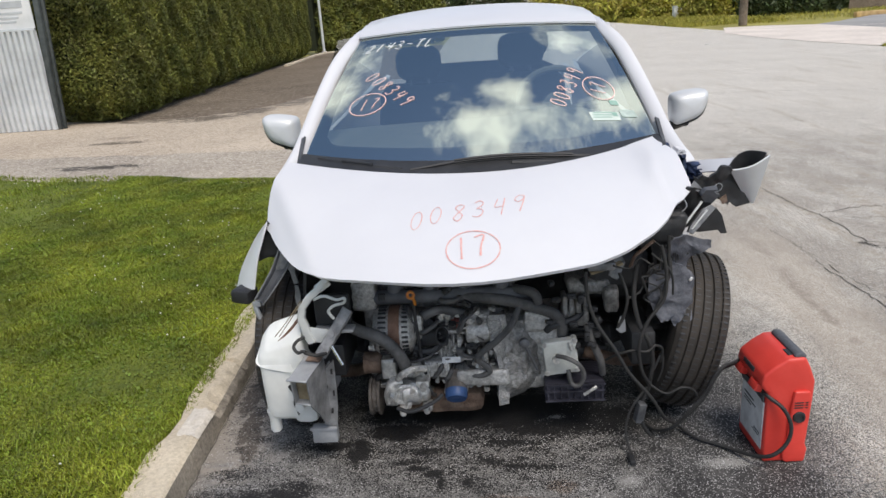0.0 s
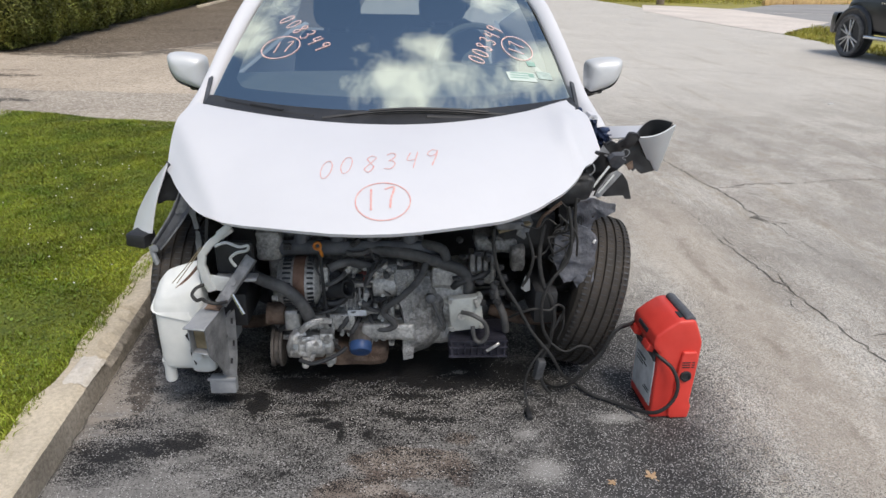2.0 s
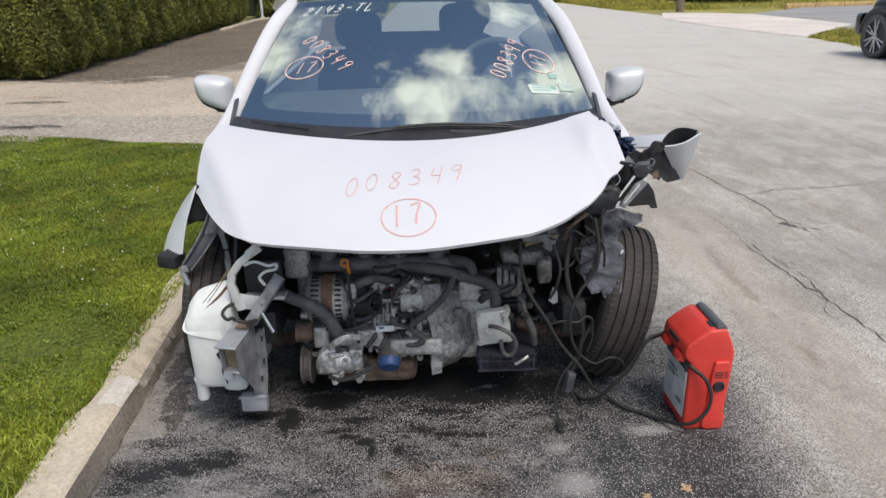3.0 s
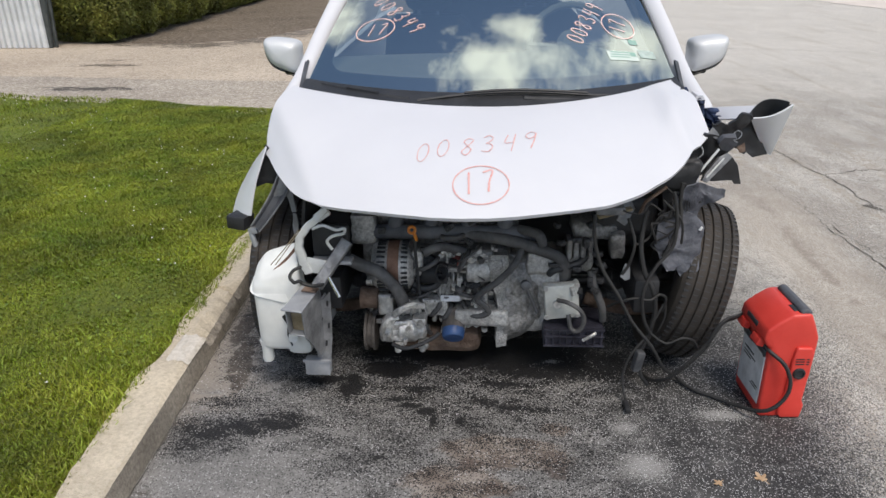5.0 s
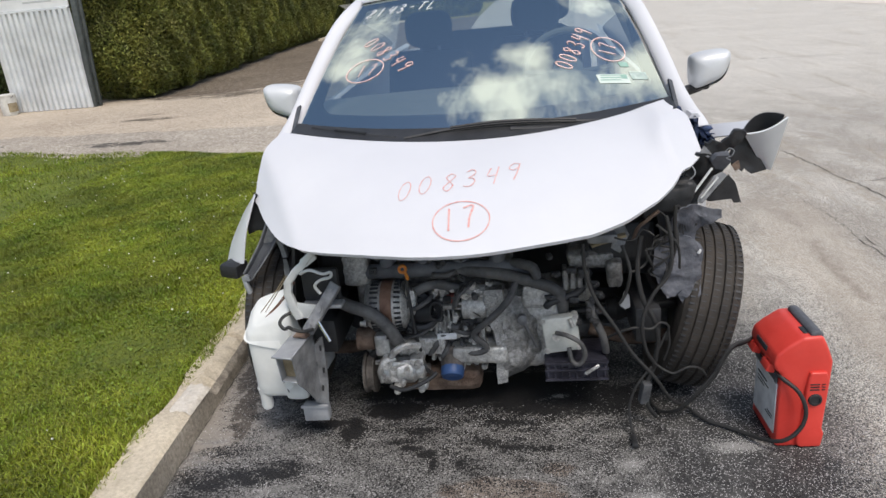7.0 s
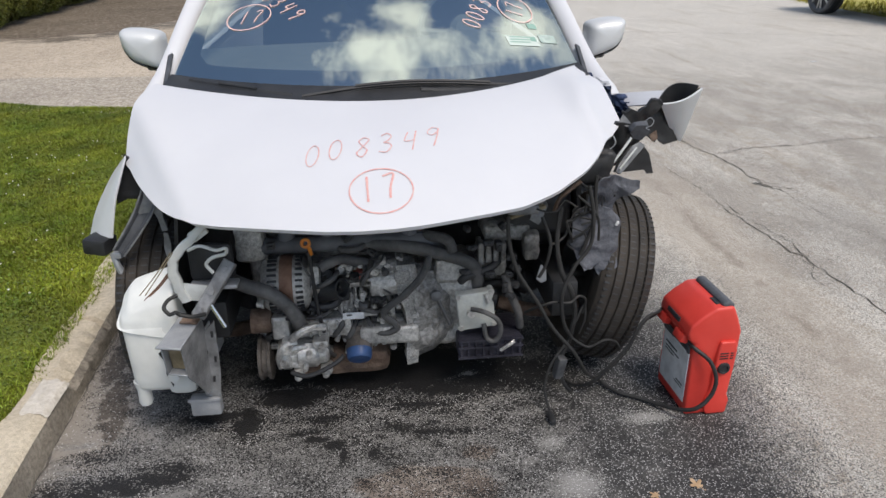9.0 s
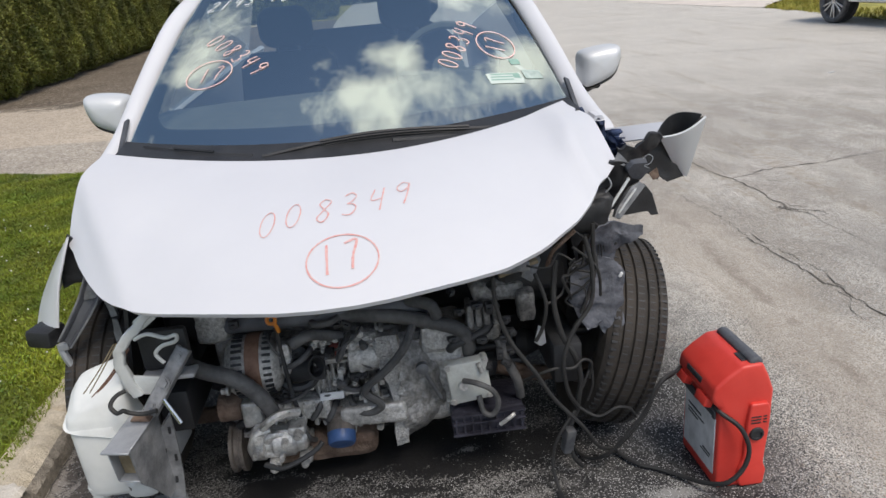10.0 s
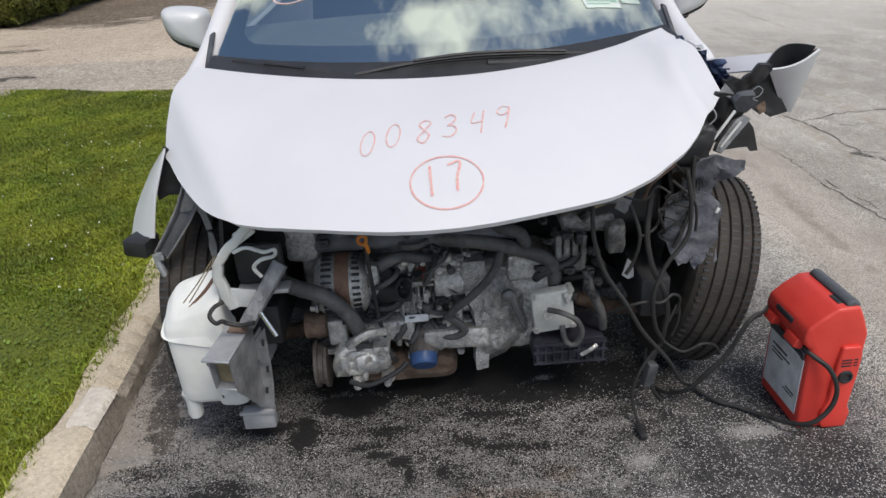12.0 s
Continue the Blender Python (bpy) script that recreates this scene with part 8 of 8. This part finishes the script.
def leaf_cloud(centres, normals, size, seed, flat_=0.5, long_=2.2):
    """A sprig of small leaf faces at each centre, turned loosely along the normal."""
    r = np.random.default_rng(seed)
    n = len(centres)
    a = r.normal(size=(n, 3)) * (1 - flat_) + np.asarray(normals) * flat_
    a /= np.linalg.norm(a, axis=1, keepdims=True) + 1e-9
    t = np.cross(a, r.normal(size=(n, 3)))
    t /= np.linalg.norm(t, axis=1, keepdims=True) + 1e-9
    b = np.cross(a, t)
    s = (size * r.uniform(0.55, 1.4, n))[:, None]
    c = np.asarray(centres)
    q = np.stack([c - t * s * long_ * 0.5, c + b * s * 0.42, c + t * s * long_ * 0.5 + a * s * 0.35, c - b * s * 0.42], 1)
    return q.reshape(-1, 3)


def hedge_block(name, base, depth, height, count, size, seed, label, material, core, bulge=0.22, inset=0.38):
    """A clipped hedge along a line: dark inside and a skin of many small sprigs with an uneven face."""
    r = np.random.default_rng(seed)
    base = np.array(base, float)
    seg = np.diff(base, axis=0)
    ln = np.linalg.norm(seg, axis=1)
    hed = thing(name, label, "hedge")
    g = Geo()
    nrm = np.stack([seg[:, 1], -seg[:, 0]], 1) / ln[:, None]
    vn = np.concatenate([nrm[:1], nrm[:-1] + nrm[1:], nrm[-1:]])
    vn /= np.linalg.norm(vn, axis=1, keepdims=True)
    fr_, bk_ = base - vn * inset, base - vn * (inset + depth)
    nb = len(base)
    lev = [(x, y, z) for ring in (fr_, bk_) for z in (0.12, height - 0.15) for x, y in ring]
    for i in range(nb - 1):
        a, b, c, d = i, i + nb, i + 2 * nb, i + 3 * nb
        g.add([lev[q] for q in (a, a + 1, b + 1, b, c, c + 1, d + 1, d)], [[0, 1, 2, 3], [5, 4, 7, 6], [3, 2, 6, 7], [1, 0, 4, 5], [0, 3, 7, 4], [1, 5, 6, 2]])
    # Near-black block: the shade between the sprigs is put into its colour.
    part("dark_core", g, core, hed, "solid core coloured as inner shade", smooth=False)
    pick = r.choice(len(ln), count, p=ln / ln.sum())
    t = r.uniform(0, 1, count)
    xy = base[:-1][pick] + seg[pick] * t[:, None]
    nrm2 = np.stack([seg[pick][:, 1], -seg[pick][:, 0]], 1) / ln[pick][:, None]
    z = r.uniform(0.05, height, count) ** 1.0
    lump = np.sin(xy[:, 0] * 2.7 + z * 2.1) * np.sin(xy[:, 1] * 2.3 - z * 1.7) + 0.5 * np.sin(xy[:, 1] * 6.1 + z * 5.0)
    out = bulge * 0.45 * lump + r.normal(0, 0.03, count) - np.abs(r.normal(0, 0.09, count))
    under = np.clip((0.42 - z) / 0.42, 0, 1)
    out = out - 0.30 * under ** 1.5 + 0.10 * np.sin(np.clip(z / height, 0, 1) * np.pi)
    c = np.concatenate([xy + nrm2 * out[:, None], z[:, None]], 1)
    nz = np.concatenate([nrm2, np.full((count, 1), 0.35)], 1)
    leaves = leaf_cloud(c, nz, size, seed + 1, 0.35, 2.6)
    # top skin
    m = count // 7
    pk = r.choice(len(ln), m, p=ln / ln.sum())
    xy = base[:-1][pk] + seg[pk] * r.uniform(0, 1, m)[:, None]
    n2 = np.stack([seg[pk][:, 1], -seg[pk][:, 0]], 1) / ln[pk][:, None]
    c2 = np.concatenate([xy - n2 * r.uniform(0, depth, m)[:, None], height + r.normal(0, 0.06, m)[:, None]], 1)
    leaves = np.concatenate([leaves, leaf_cloud(c2, np.tile([0, 0, 1.0], (m, 1)), size, seed + 2, 0.3, 2.4)])
    ob = fast_mesh("leaves", leaves, 4, material)
    ob.parent = hed
    ob["kind"] = "stuff"
    return hed


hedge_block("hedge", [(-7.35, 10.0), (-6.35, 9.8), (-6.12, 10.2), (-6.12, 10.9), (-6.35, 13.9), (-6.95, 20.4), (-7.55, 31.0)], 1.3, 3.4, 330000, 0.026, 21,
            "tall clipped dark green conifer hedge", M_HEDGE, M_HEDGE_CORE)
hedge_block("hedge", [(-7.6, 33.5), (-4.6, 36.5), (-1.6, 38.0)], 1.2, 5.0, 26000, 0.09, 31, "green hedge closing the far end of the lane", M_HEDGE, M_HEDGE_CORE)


def shrub(name, x, y, rx, ry, h, count, size, seed, label, material):
    r = np.random.default_rng(seed)
    s = thing(name, label, "shrub")
    g = Geo()
    for k in range(9):
        a = 2 * math.pi * k / 9 + r.uniform(-0.3, 0.3)
        g.tube([(x, y, 0), (x + 0.4 * rx * math.cos(a), y + 0.4 * ry * math.sin(a), h * 0.45), (x + 0.75 * rx * math.cos(a), y + 0.75 * ry * math.sin(a), h * r.uniform(0.6, 0.85))], 0.035, 5, 3)
    part("stems", g, M_BARK, s, "woody stems")
    d = r.normal(size=(count, 3))
    d /= np.linalg.norm(d, axis=1, keepdims=True)
    d[:, 2] = np.abs(d[:, 2])
    lum = 0.78 + 0.22 * np.sin(d[:, 0] * 5 + seed) * np.sin(d[:, 1] * 6 + d[:, 2] * 5) + r.normal(0, 0.07, count)
    rad = lum * r.uniform(0.55, 1.0, count) ** 0.4
    c = d * rad[:, None] * np.array([rx, ry, h]) + np.array([x, y, 0.05])
    ob = fast_mesh("foliage", leaf_cloud(c, d, size, seed + 1, 0.3, 2.4), 4, material)
    ob.parent = s
    ob["kind"] = "stuff"
    return s


for k, (x, y, rx, ry, h, m) in enumerate(((12.6, 58, 3.2, 2.6, 2.6, M_BUSH), (15.5, 60, 3.0, 2.6, 3.2, M_BUSH), (18.6, 46.5, 1.8, 1.2, 2.2, M_TREE), (21.8, 46.6, 1.9, 1.2, 2.4, M_TREE), (16.4, 52.0, 2.0, 1.5, 2.6, M_BUSH), (10.0, 64, 3.0, 2.6, 2.4, M_BUSH), (18.5, 57, 3.0, 2.4, 3.0, M_BUSH), (22.5, 55, 3.5, 2.4, 3.4, M_TREE), (27.5, 53, 3.6, 2.4, 3.2, M_TREE), (33, 52, 3.8, 2.6, 3.2, M_TREE), (39, 50, 4.0, 2.6, 3.4, M_TREE), (46, 49, 4.2, 2.6, 3.6, M_TREE), (7.0, 68, 3.2, 2.6, 3.0, M_BUSH), (3.0, 70, 3.6, 2.6, 3.4, M_TREE), (-1.5, 68, 3.6, 2.6, 4.0, M_TREE))):
    shrub("shrub", x, y, rx, ry, h, 5200, 0.16, 50 + k, "overgrown yellow-green roadside shrub" if m is M_BUSH else "dark green shrub beyond the lot", m)

# a tall belt of trees closing the distance
def tree(x, y, h, seed):
    r = np.random.default_rng(seed)
    t = thing("tree", "tall dark green leafy tree in the distance", "tree", "trees in the distance")
    g = Geo()
    g.tube([(x, y, 0), (x + 0.1, y, h * 0.3), (x + r.uniform(-0.3, 0.3), y, h * 0.75)], 0.22, 8, 3)
    for k in range(6):
        a = r.uniform(0, 6.28)
        z0 = h * r.uniform(0.25, 0.5)
        g.tube([(x + 0.05, y, z0), (x + 1.2 * math.cos(a), y + 1.2 * math.sin(a), z0 + h * 0.15), (x + 2.2 * math.cos(a), y + 2.2 * math.sin(a), z0 + h * 0.25)], 0.07, 6, 3)
    part("trunk", g, M_BARK, t, "grey-brown trunk with limbs")
    cs = []
    for k in range(26):
        a, rr_, zz = r.uniform(0, 6.28), 2.6 * r.uniform(0.1, 1) ** 0.5, h * r.uniform(0.35, 0.98)
        rr_ *= 1.15 - 0.7 * (zz / h - 0.35)
        c = np.array([x + rr_ * math.cos(a), y + rr_ * math.sin(a), zz])
        d = r.normal(size=(180, 3))
        cs.append(c + d / np.linalg.norm(d, axis=1, keepdims=True) * r.uniform(0.3, 1.0, (180, 1)) * np.array([1.0, 1.0, 0.8]))
    c = np.concatenate(cs)
    ob = fast_mesh("crown", leaf_cloud(c, np.tile([0, 0, 1.0], (len(c), 1)), 0.2, seed + 5, 0.3, 1.9), 4, M_TREE)
    ob.parent = t
    ob["kind"] = "stuff"


for k in range(12):
    tree(-12 + 6.2 * k + 1.5 * math.sin(k * 3.3), 76 + 4 * math.sin(k * 1.9) - 0.18 * k * k, 9.0 + 2.0 * math.sin(k * 2.1), 200 + k)

# dry grass tufts along the far road edge
tx, ty, tz = [], [], []
tuft = np.concatenate([
    blades(15000, (10.3, 16.0), (36, 58), lambda x, y: x > 10.3 + 0.04 * (y - 36), lambda x, y: 0 * x - 0.03, 0.10, 0.32, 0.014, 61),
    blades(9000, (9.3, 12.8), (11.5, 18.8), lambda x, y: (x > 9.45 + 0.10 * (y - 13.0) + 0.08 * np.sin(5 * y)) & (y < 16.0 + 1.22 * (x - 9.79)) & (x < 9.9 + 0.62 * (y - 13.0)), lambda x, y: 0 * x - 0.03, 0.05, 0.14, 0.008, 62),
    blades(9000, (13.5, 40.0), (33, 48), lambda x, y: y > 34.5 + 0.2 * (x - 14), lambda x, y: 0 * x - 0.03, 0.08, 0.22, 0.014, 63),
    blades(9000, (9.0, 14.0), (5.0, 13.2), lambda x, y: x > 9.0 + 0.09 * np.maximum(y - 9.0, 0), lambda x, y: 0 * x - 0.03, 0.05, 0.14, 0.008, 64)])
tagged(fast_mesh("dry_grass", tuft, 3, M_BUSH), "dry yellow grass along the road edge", "grass", "", "stuff")

# ---------------------------------------------------------------- fence and sign by the hedge
fence = thing("fence", "galvanised corrugated metal fence with a white sign", "fence")
FX0, FX1, FY = -8.47, -7.08, 9.47
def corr(u, v):
    x = FX0 + (FX1 - FX0) * u
    f = (x - FX1) / 0.100
    f -= math.floor(f)
    rib = 0.055 * (smoothstep(0.0, 0.22, f) - smoothstep(0.72, 0.94, f))
    return (x, FY - rib, 0.02 + 1.60 * v)
part("corrugated_sheet", Geo().grid(corr, 330, 2, thick=0.002), M_TIN, fence, "ribbed galvanised sheet", smooth=False)
part("top_rail", Geo().box(((FX0 + FX1) / 2, FY - 0.03, 1.635), (FX1 - FX0, 0.05, 0.035), bevel=0.008), M_TIN, fence, "grey top rail")
sg = part("sign", Geo().box(((FX0 + FX1) / 2, FY - 0.015, 2.18), (FX1 - FX0 + 0.02, 0.02, 1.05), bevel=0.004), M_SIGN, fence, "white sign board with worn print")
for k, (z, x0, x1, h) in enumerate(((2.03, -7.75, -7.2, 0.10), (1.90, -7.8, -7.22, 0.035), (1.83, -7.72, -7.30, 0.03), (1.765, -7.85, -7.35, 0.03), (2.22, -8.35, -7.25, 0.12), (2.03, -8.35, -7.85, 0.10), (1.84, -8.35, -7.95, 0.03))):
    part("print_bar", Geo().box(((x0 + x1) / 2, FY - 0.0275, z), (x1 - x0, 0.005, h)), M_SIGN_INK, sg, smooth=False)
part("gate_post", Geo().box((FX0 - 0.03, FY - 0.01, 1.5), (0.06, 0.07, 3.0), bevel=0.01), M_TIN, fence, "pale galvanised end post")
part("gate_post", Geo().box((-7.01, FY + 0.03, 1.5), (0.09, 0.08, 3.0), bevel=0.012, turn=pose(0, 0, 0, 0, 3.0, 0).to_3x3()), M_POST, fence, "dark steel gate post")
part("gate_post", Geo().box((-6.95, FY + 0.10, 1.5), (0.05, 0.05, 3.0), bevel=0.008, turn=pose(0, 0, 0, 0, 3.0, 0).to_3x3()), M_POST, fence, "thin dark post")

pail = thing("bucket", "dirty white plastic bucket beside the metal fence", "bucket")
PAIL = Matrix.Translation((-8.47, 9.24, 0.0))
part("shell", Geo().lathe([(0.105, 0.012), (0.115, 0.02), (0.135, 0.20), (0.140, 0.33), (0.148, 0.335), (0.148, 0.36), (0.138, 0.362), (0.132, 0.34), (0.11, 0.03)], 24, PAIL, caps=False), M_PAIL, pail, "white plastic shell")
part("bottom", Geo().lathe([(0.001, 0.012), (0.108, 0.012), (0.108, 0.03), (0.001, 0.03)], 24, PAIL, caps=False), M_PAIL, pail)
part("tan_label", Geo().grid(lambda u, v: PAIL @ Vector((0.137 * math.cos(-1.0 + 1.3 * u), 0.137 * math.sin(-1.0 + 1.3 * u), 0.07 + 0.15 * v)), 12, 2), M_TAN, pail, "brown stained label")
part("wire_handle", Geo().tube([PAIL @ Vector((0.15 * math.cos(a), -0.02 - 0.07 * math.sin(a), 0.34 - 0.06 * math.sin(a))) for a in (0.0, 0.6, 1.2, 1.57, 1.94, 2.54, 3.14)], 0.004, 6, 3), M_STEEL_DARK, pail, "thin wire handle")
hedge_block("hedge", [(-14.0, 11.6), (-11.0, 11.0), (-7.9, 10.9)], 1.0, 2.6, 30000, 0.05, 33, "dark overgrown hedge behind the metal fence", M_TREE, M_HEDGE_CORE)

pole_w = thing("gate_pole", "pale galvanised pole at the end of the hedge", "pole")
part("shaft", Geo().rod((-7.36, 33.0, 0.0), (-7.36, 33.0, 5.0), 0.06, 12), M_TIN, pole_w)
part("collar", Geo().rod((-7.36, 33.0, 0.0), (-7.36, 33.0, 0.12), 0.12, 12), M_CONCRETE, pole_w)
wall = thing("low_edging", "weathered concrete edging at the foot of the far hedge", "edging")
wg = Geo()
for (xa, ya), (xb, yb) in zip([(-6.95, 24.0), (-7.35, 31.0), (-7.3, 33)], [(-7.35, 31.0), (-7.3, 33), (-4.0, 36.0)]):
    d = Vector((xb - xa, yb - ya, 0))
    wg.box(((xa + xb) / 2, (ya + yb) / 2, 0.03), (0.12, d.length, 0.10), bevel=0.02, turn=pose(0, 0, 0, 0, 0, math.degrees(math.atan2(-d.x, d.y))).to_3x3())
part("edging_stone", wg, M_KERB, wall)

# ---------------------------------------------------------------- across the street
up = thing("utility_pole", "weathered wooden utility pole on the far verge", "pole")
g = Geo().lathe([(0.20, 0.0), (0.19, 1.0), (0.175, 5.0), (0.15, 10.0)], 16, Matrix.Translation((13.0, 34.4, -0.05)))
part("shaft", g, M_BARK, up, "grey-brown wooden shaft")
ub = thing("utility_cabinet", "pale utility cabinet on the far verge", "cabinet")
part("body", Geo().box((15.1, 53.3, 0.42), (0.95, 0.6, 0.85), bevel=0.03), M_WHITEBOX, ub, "pale enamel body")
part("lid", Geo().box((15.1, 53.3, 0.87), (1.02, 0.68, 0.07), bevel=0.02), M_WHITEBOX, ub, "overhanging lid")
part("plinth", Geo().box((15.1, 53.3, 0.0), (1.0, 0.66, 0.10), bevel=0.02), M_CONCRETE, ub, "concrete plinth")
house = thing("far_house", "dark low building far across the lot", "house")
part("wall", Geo().box((40, 62, 2.2), (30, 6, 4.4), bevel=0.05), M_POST, house, "dark shaded wall")
part("roof", bevelled_prism([(-16, 4.3), (16, 4.3), (14, 6.4), (-14, 6.4)], 58.5, 65.5, 0.05, 1), M_BARK, house, "brown low roof", at=pose(40, 0, 0))
fw = thing("board_fence", "low brown board fence beyond the parking lot", "fence")
for k in range(8, 30):
    part("board", Geo().box((17.0 + 1.05 * k, 47.6 + 0.12 * k, 0.5), (1.0, 0.04, 1.0), bevel=0.01, seg=1), M_BARK, fw, smooth=False)

yk = thing("yellow_kerb", "faded yellow painted kerb at the back of the lot", "kerb")
for k in range(5):
    x, y = 19.6 + 1.9 * k, 35.5 + 0.70 * k
    part("kerb_stone", Geo().box((x, y, 0.08), (1.96, 0.22, 0.26), bevel=0.03, turn=pose(0, 0, 0, 0, 0, 20).to_3x3()), M_YELLOW, yk)

# black car parked on the far side
suv = thing("parked_car", "black off-road car with bright rims parked across the street", "car", at=pose(9.36, 9.64, 0.0, 0, 0, 2))
def suv_body(u, v):
    """u along the car (rear 0 .. front 1 is towards +y), v round the section."""
    y = -2.35 + 4.55 * u
    a = 2 * math.pi * v
    hw = 0.93 * (1.0 - 0.34 * smoothstep(0.82, 1.0, u) ** 2 - 0.3 * smoothstep(0.12, 0.0, u) ** 2)
    top, bot = 1.12 - 0.12 * smoothstep(0.78, 1.0, u), 0.42
    zc, zh = (top + bot) / 2, (top - bot) / 2
    c, s = math.cos(a), math.sin(a)
    x = hw * abs(c) ** 0.25 * (1 if c > 0 else -1)
    z = zc + zh * abs(s) ** 0.3 * (1 if s > 0 else -1)
    y -= 0.30 * smoothstep(0.86, 1.0, u) * smoothstep(0.72, 1.1, z)
    e = 1.0 if 0.01 < u < 0.99 else 0.86
    return (x * e, y, zc + (z - zc) * e)
g = Geo().grid(suv_body, 40, 36)
part("body", g, M_SUV, suv, "glossy black body", angle=50)
def suv_bumper(u, v, end):
    """A rounded bumper wrapped round the corners of one end."""
    a = math.pi * u
    c, b = math.cos(2 * math.pi * v), math.sin(2 * math.pi * v)
    x = 0.90 * (1 if math.cos(a) > 0 else -1) * abs(math.cos(a)) ** 0.6
    y = (1.88 if end > 0 else 2.0) + 0.40 * math.sin(a) ** 0.8
    n = Vector((math.cos(a), math.sin(a), 0))
    off = 0.07 * (1 if c > 0 else -1) * abs(c) ** 0.5
    return (x + n.x * off, end * (y + n.y * off), 0.58 + 0.19 * (1 if b > 0 else -1) * abs(b) ** 0.5)
for end in (-1, 1):
    part("bumper", Geo().grid(lambda u, v, end=end: suv_bumper(u, v, end), 24, 16), M_SUV, suv, "dark wrapped bumper", angle=60)
def cabin(u, v):
    a = 2 * math.pi * u
    c, s = math.cos(a), math.sin(a)
    hw, hl = 0.86 - 0.17 * v, 1.75 - 0.35 * v
    return (hw * abs(c) ** 0.3 * (1 if c > 0 else -1), -0.45 + hl * abs(s) ** 0.3 * (1 if s > 0 else -1), 1.08 + 0.66 * v)
part("cabin_glass", Geo().grid(cabin, 40, 6), M_SUV, suv, "dark glazed cabin", angle=50)
part("roof", Geo().box((0, -0.45, 1.76), (1.36, 2.8, 0.07), bevel=0.03), M_SUV, suv, "black roof")
for s in (-1, 1):
    part("step_bar", Geo().rod((s * 0.97, -1.15, 0.40), (s * 0.97, 0.95, 0.40), 0.035, 10), M_CHROME, suv, "bright side step")
    for yy in (-1.42, 1.38):
        def flare(u, v, s=s, yy=yy):
            """A smooth arch moulding over one wheel."""
            a, b = math.pi * (0.02 + 0.96 * u), 2 * math.pi * v
            r = 0.475 + 0.055 * math.cos(b)
            return (s * (0.93 + 0.05 * math.sin(b)), yy + r * math.cos(a) * 1.02, 0.39 + r * math.sin(a))
        part("wheel_arch", Geo().grid(flare, 30, 12), M_SUV, suv, "black arch flare", angle=60)
        # Shade inside the arch, made as a solid black disc.
        part("arch_shadow", Geo().lathe([(0.43, -0.06), (0.43, 0.05)], 28, Matrix.Translation((s * 0.90, yy, 0.42)) @ XAXIS), M_BLACK, suv, "black disc for the wheel well's shade")
        w = new("wheel")
        w.parent = suv
        w["label"] = "off-road wheel with bright split spokes"
        w.matrix_basis = pose(s * 0.875, yy, 0.385, 0, 90 * s, 0)
        part("tyre", Geo().lathe([(0.30, -0.12), (0.35, -0.135), (0.378, -0.12), (0.385, -0.08), (0.385, 0.08), (0.378, 0.12), (0.35, 0.135), (0.30, 0.12)], 40, caps=False), M_RUBBER, w, "black tyre")
        part("barrel", Geo().lathe([(0.29, -0.08), (0.295, 0.02), (0.06, 0.03)], 32), M_BLACK, w, "dark wheel barrel")
        part("rim_lip", Geo().lathe([(0.285, 0.085), (0.312, 0.112), (0.312, 0.126), (0.292, 0.118)], 40, caps=False), M_STEEL_DARK, w, "dark rim lip")
        for k in range(5):
            for d in (-0.17, 0.17):
                rot = Matrix.Rotation(2 * math.pi * k / 6 + d, 4, 'Z')
                part("spoke", Geo().box((0.172, 0, 0.100), (0.25, 0.030, 0.024), m=rot, bevel=0.005, seg=1), M_RIM, w)
        part("hub", Geo().lathe([(0.06, 0.06), (0.058, 0.105), (0.03, 0.115)], 20), M_RIM, w, "hub cap")
    part("badge_bar", Geo().box((s * 0.9315, 0.55, 0.98), (0.004, 0.42, 0.035)), M_CHROME, suv, "small bright badge bar", smooth=False)
    part("side_glass", Geo().box((s * 0.80, -0.4, 1.40), (0.02, 2.5, 0.42), bevel=0.008, turn=pose(0, 0, 0, 0, -s * 14, 0).to_3x3()), M_GLASS_DARK, suv, "tinted side glass")
